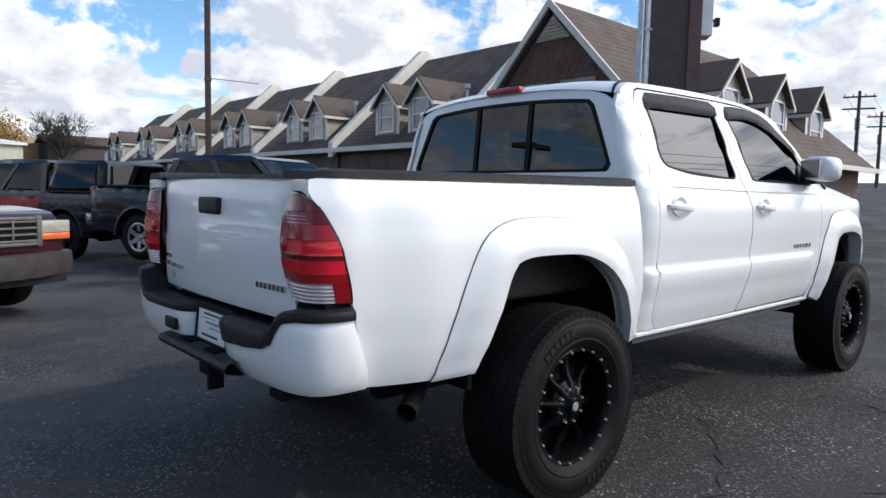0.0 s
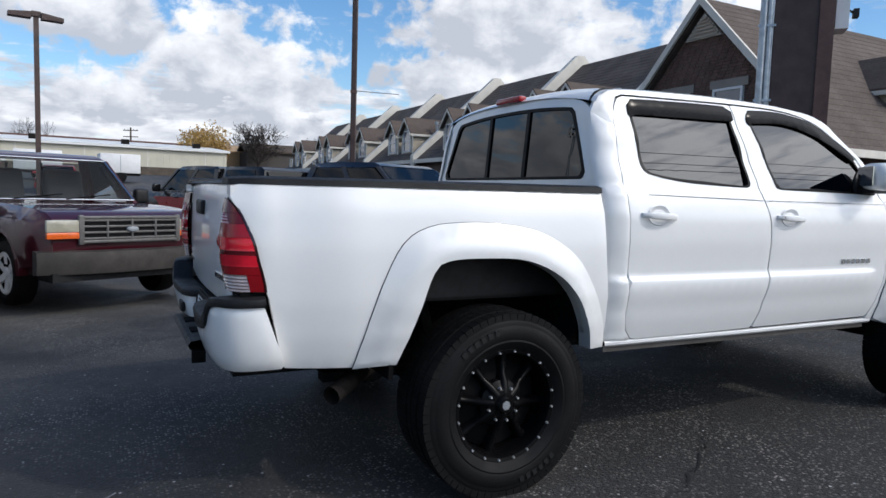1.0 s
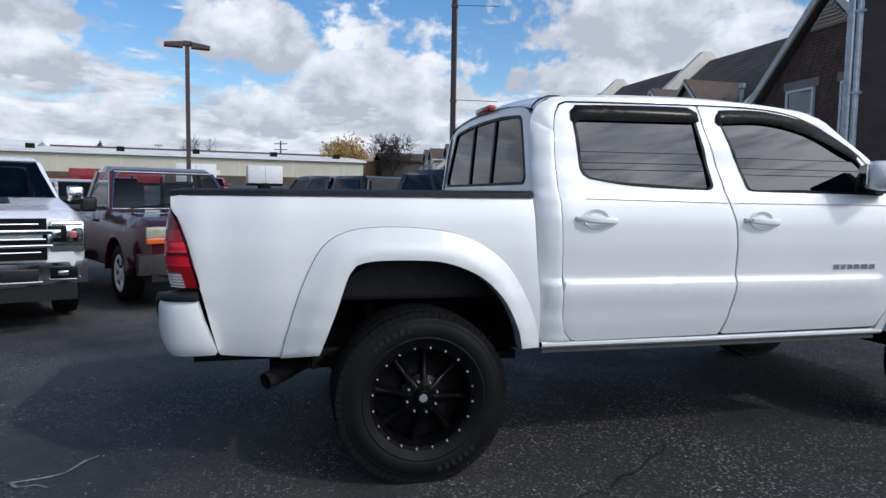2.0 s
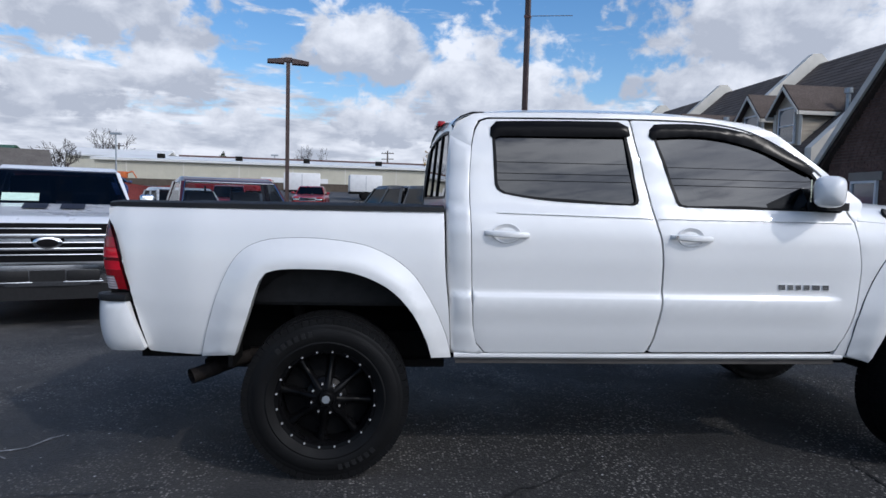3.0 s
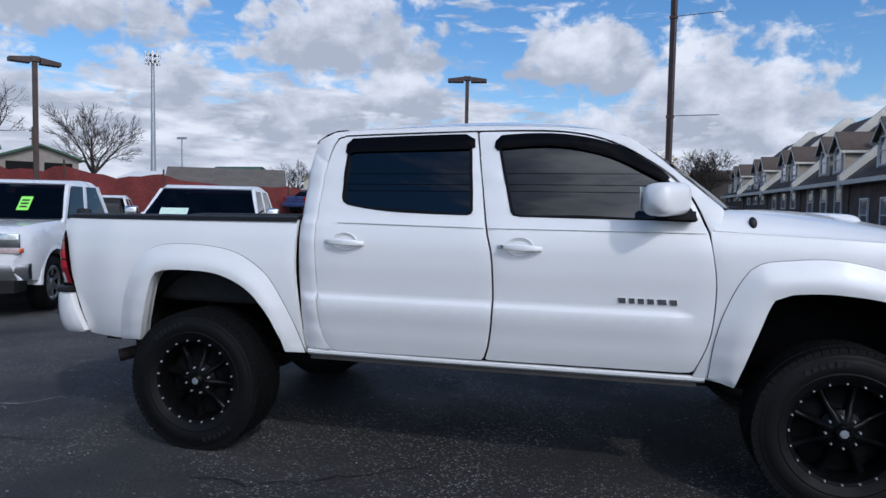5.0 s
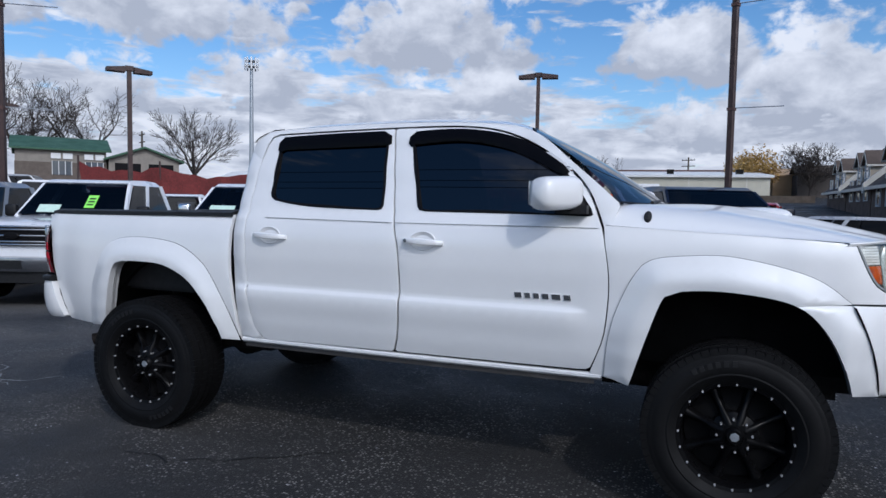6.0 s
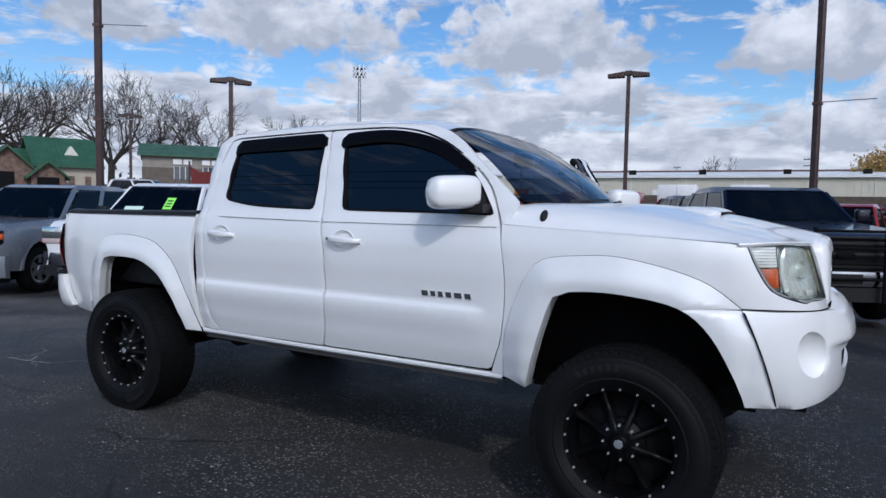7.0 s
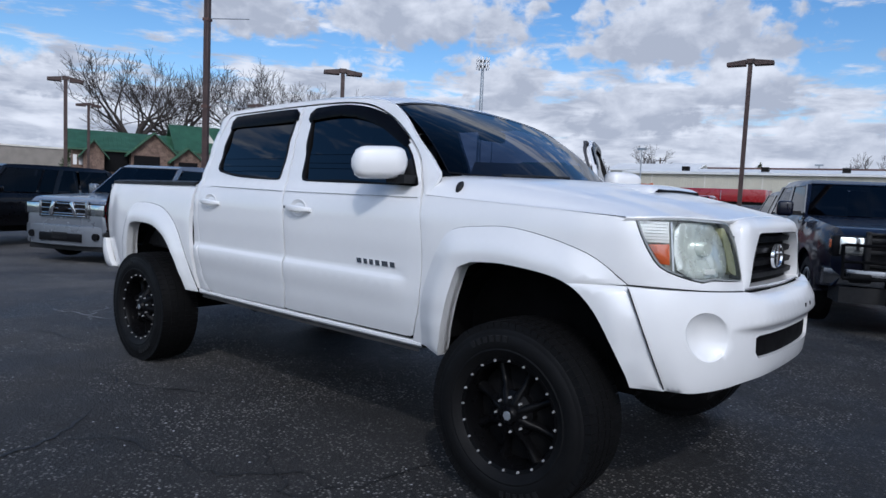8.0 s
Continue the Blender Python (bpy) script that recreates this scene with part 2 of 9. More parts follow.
# ---- materials ----
def material(name, colour, rough=0.5, metal=0.0, vary=0.0, scale=3.0, grain=0.0, grain_scale=60.0, bump=0.0, bump_scale=80.0,
             coat=0.0, per_object=0.0, second=None, spec=0.5, stretch=(1, 1, 1)):
    """A surface with broad stains (vary), fine grain and relief, all in metres."""
    m = bpy.data.materials.new(name)
    m.use_nodes = True
    t = m.node_tree
    add, join = nodes_of(t)
    b = t.nodes["Principled BSDF"]
    b.inputs["Roughness"].default_value, b.inputs["Metallic"].default_value = rough, metal
    b.inputs["Coat Weight"].default_value, b.inputs["Coat Roughness"].default_value = coat, 0.04
    b.inputs["Specular IOR Level"].default_value = spec
    c4 = (*colour, 1.0)
    b.inputs["Base Color"].default_value = c4
    m.diffuse_color = c4
    if not (vary or grain or bump or per_object):
        return m
    geo = add("ShaderNodeTexCoord")
    mp = add("ShaderNodeMapping")
    mp.inputs["Scale"].default_value = stretch
    join(geo, "Object", mp, 0)
    last = None
    if vary or grain or per_object:
        dark = tuple(c * (1 - vary) for c in colour) if second is None else second
        n1 = add("ShaderNodeTexNoise", Scale=scale, Detail=6.0, Roughness=0.6)
        join(mp, 0, n1, "Vector")
        r1 = add("ShaderNodeMapRange", **{"From Min": 0.35, "From Max": 0.65})
        join(n1, 0, r1, 0)
        mx = add("ShaderNodeMix"); mx.data_type = "RGBA"
        mx.inputs[6].default_value, mx.inputs[7].default_value = c4, (*dark, 1)
        join(r1, 0, mx, 0)
        last = mx
        if grain:
            n2 = add("ShaderNodeTexNoise", Scale=grain_scale, Detail=3.0, Roughness=0.7)
            join(mp, 0, n2, "Vector")
            r2 = add("ShaderNodeMapRange", **{"From Min": 0.3, "From Max": 0.7, "To Min": 1 - grain, "To Max": 1 + grain})
            join(n2, 0, r2, 0)
            hs = add("ShaderNodeHueSaturation")
            join(r2, 0, hs, "Value"); join(last, 2, hs, "Color")
            last = hs
        if per_object:
            oi = add("ShaderNodeObjectInfo")
            r3 = add("ShaderNodeMapRange", **{"To Min": 1 - per_object, "To Max": 1 + per_object})
            join(oi, "Random", r3, 0)
            hs2 = add("ShaderNodeHueSaturation")
            join(r3, 0, hs2, "Value")
            t.links.new(last.outputs[2 if last.bl_idname == "ShaderNodeMix" else 0], hs2.inputs["Color"])
            last = hs2
        t.links.new(last.outputs[2 if last.bl_idname == "ShaderNodeMix" else 0], b.inputs["Base Color"])
        r4 = add("ShaderNodeMapRange", **{"From Min": 0.3, "From Max": 0.7, "To Min": max(0.02, rough - 0.08), "To Max": min(1, rough + 0.08)})
        join(n1, 0, r4, 0)
        if vary:
            join(r4, 0, b, "Roughness")
    if bump:
        n3 = add("ShaderNodeTexNoise", Scale=bump_scale, Detail=4.0, Roughness=0.65)
        join(mp, 0, n3, "Vector")
        bp = add("ShaderNodeBump", Strength=min(1.0, bump), Distance=0.01)
        join(n3, 0, bp, "Height"); join(bp, 0, b, "Normal")
    return m


def glass(name, tint, rough=0.0, ior=1.55):
    """A thin pane: clear through a tint, with a mirror sheen that grows at grazing angles."""
    m = bpy.data.materials.new(name)
    m.use_nodes = True
    t = m.node_tree
    t.nodes.clear()
    add, join = nodes_of(t)
    out = add("ShaderNodeOutputMaterial")
    tr, gl, fr, mx = add("ShaderNodeBsdfTransparent"), add("ShaderNodeBsdfGlossy"), add("ShaderNodeFresnel"), add("ShaderNodeMixShader")
    tr.inputs[0].default_value = (*tint, 1)
    gl.inputs["Roughness"].default_value = rough
    fr.inputs["IOR"].default_value = ior
    join(fr, 0, mx, 0); join(tr, 0, mx, 1); join(gl, 0, mx, 2); join(mx, 0, out, 0)
    m.diffuse_color = (*tint, 1)
    return m


def asphalt_material():
    m = bpy.data.materials.new("asphalt")
    m.use_nodes = True
    t = m.node_tree
    add, join = nodes_of(t)
    b = t.nodes["Principled BSDF"]
    b.inputs["Specular IOR Level"].default_value = 0.5
    co = add("ShaderNodeTexCoord")
    big = add("ShaderNodeTexNoise", Scale=0.55, Detail=8.0, Roughness=0.62)
    mid = add("ShaderNodeTexNoise", Scale=5.0, Detail=6.0, Roughness=0.7)
    grit = add("ShaderNodeTexVoronoi", Scale=64.0)
    chip = add("ShaderNodeTexVoronoi", Scale=38.0)
    fine = add("ShaderNodeTexNoise", Scale=170.0, Detail=3.0, Roughness=0.7)
    for n in (big, mid, grit, chip, fine):
        join(co, "Object", n, "Vector")
    r = add("ShaderNodeValToRGB")
    e = r.color_ramp.elements
    e[0].position, e[0].color = 0.38, (0.0056, 0.0056, 0.0062, 1)
    e[1].position, e[1].color = 0.62, (0.0345, 0.0330, 0.0322, 1)
    join(big, 0, r, 0)
    m1 = add("ShaderNodeMix"); m1.data_type = "RGBA"; m1.blend_type = "OVERLAY"
    m1.inputs[0].default_value = 0.75
    join(r, 0, m1, 6); join(mid, 0, m1, 7)
    sxyz = add("ShaderNodeSeparateXYZ")
    join(co, "Object", sxyz, 0)
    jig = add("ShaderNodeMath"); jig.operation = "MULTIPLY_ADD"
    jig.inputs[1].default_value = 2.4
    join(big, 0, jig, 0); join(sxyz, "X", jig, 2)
    # glancing sky sheen put into the colour: paler on the lot's far half
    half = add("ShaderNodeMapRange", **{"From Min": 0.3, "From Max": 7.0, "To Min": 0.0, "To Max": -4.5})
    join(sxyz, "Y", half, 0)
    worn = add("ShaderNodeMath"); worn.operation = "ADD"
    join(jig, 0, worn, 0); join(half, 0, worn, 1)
    # darker, grittier surfacing along +x; the paler end also lifted for that sheen
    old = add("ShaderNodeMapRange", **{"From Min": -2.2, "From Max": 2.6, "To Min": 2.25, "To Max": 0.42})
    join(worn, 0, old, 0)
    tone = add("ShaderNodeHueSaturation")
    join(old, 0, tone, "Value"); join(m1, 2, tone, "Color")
    # pale stone chips in the worn binder
    cr = add("ShaderNodeMapRange", **{"From Min": 0.45, "From Max": 0.97, "To Max": 1.0})
    sepc = add("ShaderNodeSeparateColor")
    join(grit, "Color", sepc, 0); join(sepc, 0, cr, 0)
    dist = add("ShaderNodeMapRange", **{"From Min": 0.30, "From Max": 0.50, "To Min": 1.0, "To Max": 0.0})
    join(grit, "Distance", dist, 0)
    patch = add("ShaderNodeTexNoise", Scale=0.9, Detail=7.0, Roughness=0.68)
    join(co, "Object", patch, "Vector")
    wear = add("ShaderNodeMapRange", **{"From Min": 0.42, "From Max": 0.60, "To Min": 0.07, "To Max": 1.0})
    join(patch, 0, wear, 0)
    mu = add("ShaderNodeMath"); mu.operation = "MULTIPLY"
    join(cr, 0, mu, 0); join(dist, 0, mu, 1)
    mu2 = add("ShaderNodeMath"); mu2.operation = "MULTIPLY"
    join(mu, 0, mu2, 0); join(wear, 0, mu2, 1)
    m2 = add("ShaderNodeMix"); m2.data_type = "RGBA"
    m2.inputs[7].default_value = (0.30, 0.285, 0.262, 1)
    join(mu2, 0, m2, 0); join(tone, 0, m2, 6)
    # a few larger bright chips
    sep2 = add("ShaderNodeSeparateColor"); join(chip, "Color", sep2, 0)
    c2 = add("ShaderNodeMapRange", **{"From Min": 0.974, "From Max": 0.985})
    join(sep2, 1, c2, 0)
    d2 = add("ShaderNodeMapRange", **{"From Min": 0.18, "From Max": 0.30, "To Min": 1.0, "To Max": 0.0})
    join(chip, "Distance", d2, 0)
    mu3 = add("ShaderNodeMath"); mu3.operation = "MULTIPLY"
    join(c2, 0, mu3, 0); join(d2, 0, mu3, 1)
    m3 = add("ShaderNodeMix"); m3.data_type = "RGBA"
    m3.inputs[7].default_value = (0.42, 0.42, 0.43, 1)
    join(mu3, 0, m3, 0); join(m2, 2, m3, 6)
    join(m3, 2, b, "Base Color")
    rr = add("ShaderNodeMapRange", **{"From Min": 0.36, "From Max": 0.62, "To Min": 0.52, "To Max": 0.92})
    join(big, 0, rr, 0); join(rr, 0, b, "Roughness")
    ad = add("ShaderNodeMath"); ad.operation = "ADD"
    join(grit, "Distance", ad, 0); join(fine, 0, ad, 1)
    bp = add("ShaderNodeBump", Strength=0.9, Distance=0.010)
    join(ad, 0, bp, "Height"); join(bp, 0, b, "Normal")
    return m


M = {
    "asphalt": asphalt_material(),
    "crack": material("crack_tar", (0.008, 0.008, 0.009), 0.6, vary=0.4, scale=20),
    "worn_paint": material("worn_line_paint", (0.30, 0.30, 0.31), 0.75, vary=0.75, scale=14, grain=0.3, grain_scale=120),
    "white": material("white_paint", (0.735, 0.735, 0.730), 0.30, grain=0.008, grain_scale=9.0, coat=0.8),
    "white2": material("white_fleet_paint", (0.72, 0.73, 0.75), 0.3, vary=0.05, scale=2.0, coat=0.7),
    "liner": material("black_wheel_liner", (0.005, 0.005, 0.0055), 0.9, vary=0.4, scale=8, spec=0.1),
    "underside": material("dark_undercarriage", (0.010, 0.0095, 0.009), 0.8, vary=0.5, scale=12, bump=0.4, spec=0.15),
    "plastic": material("black_plastic", (0.011, 0.011, 0.012), 0.55, vary=0.25, scale=25, bump=0.15, bump_scale=300, spec=0.3),
    "trim": material("gloss_black_trim", (0.005, 0.005, 0.006), 0.45, vary=0.2, scale=9, spec=0.12),
    "rubber": material("tyre_rubber", (0.0038, 0.0038, 0.0042), 0.62, vary=0.4, scale=9, grain=0.25, grain_scale=90, bump=0.2, bump_scale=220, spec=0.18),
    "rim": material("satin_black_alloy", (0.004, 0.004, 0.0045), 0.30, metal=0.0, vary=0.25, scale=14, spec=0.09),
    "steel": material("bright_steel", (0.62, 0.62, 0.63), 0.25, metal=1.0, vary=0.1, scale=20),
    "chrome": material("chrome", (0.78, 0.79, 0.80), 0.09, metal=1.0, vary=0.08, scale=10),
    "car_chrome": material("bumper_chrome", (0.42, 0.43, 0.45), 0.16, metal=1.0, vary=0.15, scale=6),
    "alloy": material("silver_alloy", (0.45, 0.46, 0.48), 0.35, metal=0.9, vary=0.15, scale=12),
    "rust": material("rusty_exhaust_steel", (0.014, 0.011, 0.010), 0.8, vary=0.5, scale=18, bump=0.3, spec=0.2),
    "red_lens": material("red_lens", (0.34, 0.006, 0.012), 0.2, vary=0.3, scale=9, coat=0.5, spec=0.25),
    "red_pink": material("pink_reflector_lens", (0.45, 0.10, 0.12), 0.2, vary=0.3, scale=20, coat=0.5),
    "red_deep": material("deep_red_lens", (0.13, 0.005, 0.009), 0.2, vary=0.3, scale=9, coat=0.5, spec=0.25),
    "clear_lens": material("clear_ribbed_lens", (0.50, 0.40, 0.39), 0.2, vary=0.25, scale=20, coat=1.0),
    "amber": material("amber_lens", (0.75, 0.13, 0.02), 0.15, vary=0.2, scale=20, coat=1.0),
    "reflector": material("lamp_reflector", (0.80, 0.83, 0.80), 0.10, metal=1.0, vary=0.15, scale=12),
    "lamp_haze": material("yellowed_lamp_plastic", (0.60, 0.60, 0.36), 0.3, vary=0.25, scale=11),
    "bowl": material("hazed_lamp_bowl", (0.74, 0.78, 0.74), 0.26, metal=0.45, vary=0.12, scale=12),
    "lamp_house": material("lamp_housing", (0.66, 0.70, 0.65), 0.35, metal=0.15, vary=0.25, scale=14),
    "lamp_edge": material("lamp_edge_seal", (0.34, 0.36, 0.36), 0.4, vary=0.2, scale=10),
    "old_glass": material("yellowed_lamp_glass", (0.40, 0.38, 0.30), 0.12, vary=0.25, scale=9, coat=0.8),
    "lamp_ribs": material("frosted_lamp_ribs", (0.86, 0.88, 0.86), 0.2, vary=0.15, scale=14, coat=0.6),
    "red_bright": material("bright_red_lens", (0.68, 0.012, 0.03), 0.2, vary=0.3, scale=9, coat=0.5, spec=0.25),
    "red_dark": material("dark_red_lamp_edge", (0.035, 0.004, 0.006), 0.15, vary=0.3, scale=13, coat=0.8),
    "bolt": material("polished_bolt", (0.62, 0.62, 0.63), 0.3, metal=0.6, vary=0.05, scale=20),
    "grille_black": material("black_grille_bars", (0.004, 0.004, 0.005), 0.5, vary=0.2, scale=12, spec=0.12),
    "rubber_grey": material("raised_rubber", (0.0085, 0.0085, 0.009), 0.6, vary=0.3, scale=20, spec=0.3),
    "tint": glass("tinted_glass", (0.006, 0.006, 0.008), 0.0, 1.70),
    "privacy": glass("privacy_glass", (0.003, 0.003, 0.004), 0.0, 1.70),
    "rear_glass": glass("rear_privacy_glass", (0.003, 0.003, 0.004), 0.0, 1.62),
    "clear": glass("clear_glass", (0.74, 0.78, 0.78), 0.0, 1.40),
    "car_glass": glass("car_glass", (0.045, 0.055, 0.075), 0.0, 1.36),
    "navy_glass": glass("shaded_windscreen_glass", (0.085, 0.105, 0.15), 0.0, 1.36),
    "screen": glass("windscreen_glass", (0.045, 0.065, 0.12), 0.0, 1.33),
    "lens_cover": glass("lamp_cover", (0.95, 0.965, 0.96)),
    "cloth": material("grey_seat_cloth", (0.05, 0.05, 0.055), 0.9, vary=0.2, scale=30),
    "smoke": material("smoked_acrylic", (0.003, 0.003, 0.004), 0.22, spec=0.07),
    "brown_steel": material("brown_painted_steel", (0.055, 0.030, 0.026), 0.55, vary=0.35, scale=5, grain=0.1),
    "brown_light": material("light_brown_steel", (0.105, 0.052, 0.042), 0.6, vary=0.3, scale=4, grain=0.15),
    "galv": material("galvanised_steel", (0.42, 0.45, 0.48), 0.42, metal=0.7, vary=0.25, scale=12),
    "shingle": material("brown_asphalt_shingle", (0.092, 0.071, 0.059), 0.9, vary=0.35, scale=1.2, grain=0.35, grain_scale=22, bump=0.5, bump_scale=25),
    "shingle_light": material("tan_asphalt_shingle", (0.098, 0.073, 0.060), 0.9, vary=0.25, scale=1.5, grain=0.35, grain_scale=22, bump=0.5, bump_scale=25),
    "siding": material("tan_vinyl_siding", (0.44, 0.38, 0.30), 0.6, vary=0.12, scale=2.0, grain=0.05),
    "cream": material("cream_trim_boards", (0.66, 0.63, 0.56), 0.6, vary=0.12, scale=2.5),
    "brick": material("brown_brick", (0.072, 0.042, 0.035), 0.85, vary=0.3, scale=4, grain=0.2, grain_scale=30, bump=0.3, per_object=0.35),
    "clinic_brick": material("mixed_brown_brick", (0.19, 0.125, 0.095), 0.88, vary=0.45, scale=2.2, grain=0.4, grain_scale=9, bump=0.4, bump_scale=14),
    "brick_wall": material("brown_brick_wall", (0.135, 0.082, 0.066), 0.88, vary=0.35, scale=3, grain=0.35, grain_scale=14, bump=0.4, bump_scale=14),
    "mortar": material("grey_mortar", (0.17, 0.155, 0.14), 0.95, vary=0.2, scale=6),
    "dark_wall": material("shaded_brick_base", (0.11, 0.080, 0.069), 0.9, vary=0.35, scale=2, grain=0.3, grain_scale=16),
    "pane": material("window_pane", (0.05, 0.065, 0.085), 0.05, vary=0.3, scale=1.2, coat=1.0),
    "pale_pane": material("window_blind", (0.12, 0.135, 0.16), 0.15, vary=0.2, scale=2.0, coat=1.0),
    "frame": material("white_window_frame", (0.74, 0.74, 0.74), 0.5, vary=0.08, scale=5),
    "metal_wall": material("cream_metal_wall", (0.56, 0.53, 0.43), 0.55, vary=0.12, scale=0.6, grain=0.05),
    "metal_roof": material("white_metal_roof", (0.72, 0.72, 0.70), 0.5, vary=0.12, scale=0.4),
    "green_roof": material("green_standing_seam_roof", (0.030, 0.098, 0.052), 0.5, vary=0.25, scale=0.8),
    "stucco": material("grey_block_wall", (0.26, 0.235, 0.205), 0.85, vary=0.15, scale=1.5, grain=0.12),
    "stucco_dark": material("brown_block_base", (0.13, 0.105, 0.088), 0.88, vary=0.2, scale=2, grain=0.2),
    "ochre": material("tan_metal_siding", (0.40, 0.27, 0.15), 0.7, vary=0.2, scale=0.8),
    "grey_roof": material("weathered_shingle", (0.12, 0.105, 0.092), 0.9, vary=0.2, scale=1, grain=0.25, grain_scale=9),
    "red_mesh": material("dark_red_fence_mesh", (0.16, 0.022, 0.020), 0.8, vary=0.45, scale=0.9, grain=0.3, grain_scale=12),
    "red_paint": material("red_paint", (0.30, 0.015, 0.018), 0.3, vary=0.1, scale=2, coat=0.8),
    "maroon": material("maroon_paint", (0.040, 0.003, 0.008), 0.35, vary=0.12, scale=1.5, coat=0.9, spec=0.2),
    "navy": material("midnight_blue_paint", (0.004, 0.005, 0.013), 0.3, vary=0.1, scale=2, coat=0.55, spec=0.15),
    "black": material("black_paint", (0.003, 0.003, 0.004), 0.3, vary=0.1, scale=2, coat=0.5, spec=0.15),
    "stripe": material("matte_vinyl_stripe", (0.03, 0.036, 0.055), 0.85, vary=0.2, scale=6, spec=0.08),
    "silver": material("silver_blue_paint", (0.20, 0.22, 0.25), 0.3, metal=0.5, vary=0.1, scale=2, coat=0.8),
    "pewter": material("light_silver_paint", (0.50, 0.50, 0.50), 0.3, metal=0.4, vary=0.1, scale=2, coat=0.8),
    "blue": material("mid_blue_paint", (0.03, 0.06, 0.16), 0.3, vary=0.15, scale=2, coat=0.8),
    "grey_grille": material("grey_plastic_grille", (0.12, 0.115, 0.11), 0.5, vary=0.25, scale=12),
    "dull_bumper": material("dulled_bumper_steel", (0.060, 0.053, 0.048), 0.55, metal=0.3, vary=0.35, scale=6),
    "lime": material("lime_green_card", (0.30, 0.85, 0.12), 0.7, vary=0.1, scale=20),
    "paper": material("pale_green_paper", (0.55, 0.72, 0.62), 0.8, vary=0.12, scale=20),
    "ink": material("black_ink", (0.01, 0.01, 0.01), 0.7),
    "bark": material("grey_bark", (0.040, 0.032, 0.028), 0.95, vary=0.35, scale=3, grain=0.3, grain_scale=12),
    "twig": material("brown_twigs", (0.045, 0.036, 0.031), 0.95, vary=0.3, scale=2),
    "gold_leaf": material("ochre_autumn_leaves", (0.46, 0.28, 0.075), 0.8, vary=0.45, scale=1.1, second=(0.20, 0.13, 0.04)),
    "green_leaf": material("dark_green_leaves", (0.045, 0.075, 0.025), 0.8, vary=0.5, scale=1.4),
    "brown_leaf": material("brown_brush", (0.075, 0.055, 0.038), 0.9, vary=0.4, scale=0.6),
    "far_brush": material("far_winter_woods", (0.075, 0.065, 0.060), 0.95, vary=0.4, scale=0.1),
    "wood_pole": material("weathered_pole", (0.10, 0.078, 0.060), 0.9, vary=0.3, scale=2),
    "wire": material("black_cable", (0.012, 0.012, 0.012), 0.6),
    "orange": material("orange_machine_paint", (0.60, 0.14, 0.03), 0.5, vary=0.2, scale=2),
}


# ---- mesh tools ----
def mesh_from(name, verts, faces, mats, smooth=True, angle=35.0, index=None, facing=None):
    me = bpy.data.meshes.new(name)
    me.from_pydata([tuple(v) for v in verts], [], faces)
    for m in (mats if isinstance(mats, (list, tuple)) else [mats]):
        me.materials.append(M[m])
    if index:
        me.polygons.foreach_set("material_index", index)
    bm = bmesh.new()
    bm.from_mesh(me)
    bmesh.ops.recalc_face_normals(bm, faces=bm.faces)
    if facing is not None:
        bm.normal_update()
        total = sum(f.normal.dot(facing) * f.calc_area() for f in bm.faces)
        if total < 0:
            bmesh.ops.reverse_faces(bm, faces=bm.faces)
    if smooth:
        for f in bm.faces:
            f.smooth = True
        lim = radians(angle)
        for e in bm.edges:
            if len(e.link_faces) == 2 and e.calc_face_angle(0) > lim:
                e.smooth = False
    bm.to_mesh(me)
    bm.free()
    return me


def part(name, me, parent=None, label="", at=None):
    ob = new(name, me)
    if parent is not None:
        ob.parent = parent
    if at is not None:
        ob.matrix_basis = at
    if label:
        ob["label"] = label
    return ob


def thing(name, label, category, group="", kind="", at=None):
    ob = tagged(new(name), label, category, group, kind)
    if at is not None:
        ob.matrix_basis = at
    return ob


class Pile:
    """Gathers simple solids into one mesh."""
    def __init__(self):
        self.v, self.f = [], []

    def add(self, verts, faces):
        n = len(self.v)
        self.v += [tuple(v) for v in verts]
        self.f += [tuple(i + n for i in f) for f in faces]
        return self

    def box(self, x0, x1, y0, y1, z0, z1, m=None):
        c = [Vector((x, y, z)) for z in (z0, z1) for y in (y0, y1) for x in (x0, x1)]
        if m is not None:
            c = [m @ p for p in c]
        return self.add(c, [(0, 2, 3, 1), (4, 5, 7, 6), (0, 1, 5, 4), (2, 6, 7, 3), (0, 4, 6, 2), (1, 3, 7, 5)])

    def prism(self, poly, lo, hi, axis="y"):
        """A polygon of (a, b) pairs drawn out along an axis."""
        def place(a, b, c):
            return (a, c, b) if axis == "y" else ((c, a, b) if axis == "x" else (a, b, c))
        n = len(poly)
        vs = [place(a, b, lo) for a, b in poly] + [place(a, b, hi) for a, b in poly]
        fs = [tuple(range(n)), tuple(range(2 * n - 1, n - 1, -1))]
        fs += [(i, i + n, (i + 1) % n + n, (i + 1) % n) for i in range(n)]
        return self.add(vs, fs)

    def tube(self, a, b, r0, r1=None, n=10, caps=True):
        a, b = Vector(a), Vector(b)
        r1 = r0 if r1 is None else r1
        q = (b - a).to_track_quat("Z", "Y")
        vs = []
        for p, r in ((a, r0), (b, r1)):
            vs += [p + q @ Vector((r * math.cos(2 * math.pi * i / n), r * math.sin(2 * math.pi * i / n), 0)) for i in range(n)]
        fs = [(i, (i + 1) % n, (i + 1) % n + n, i + n) for i in range(n)]
        if caps:
            fs += [tuple(range(n))[::-1], tuple(range(n, 2 * n))]
        return self.add(vs, fs)

    def mesh(self, name, mat, smooth=True, angle=35.0):
        return mesh_from(name, self.v, self.f, mat, smooth, angle)


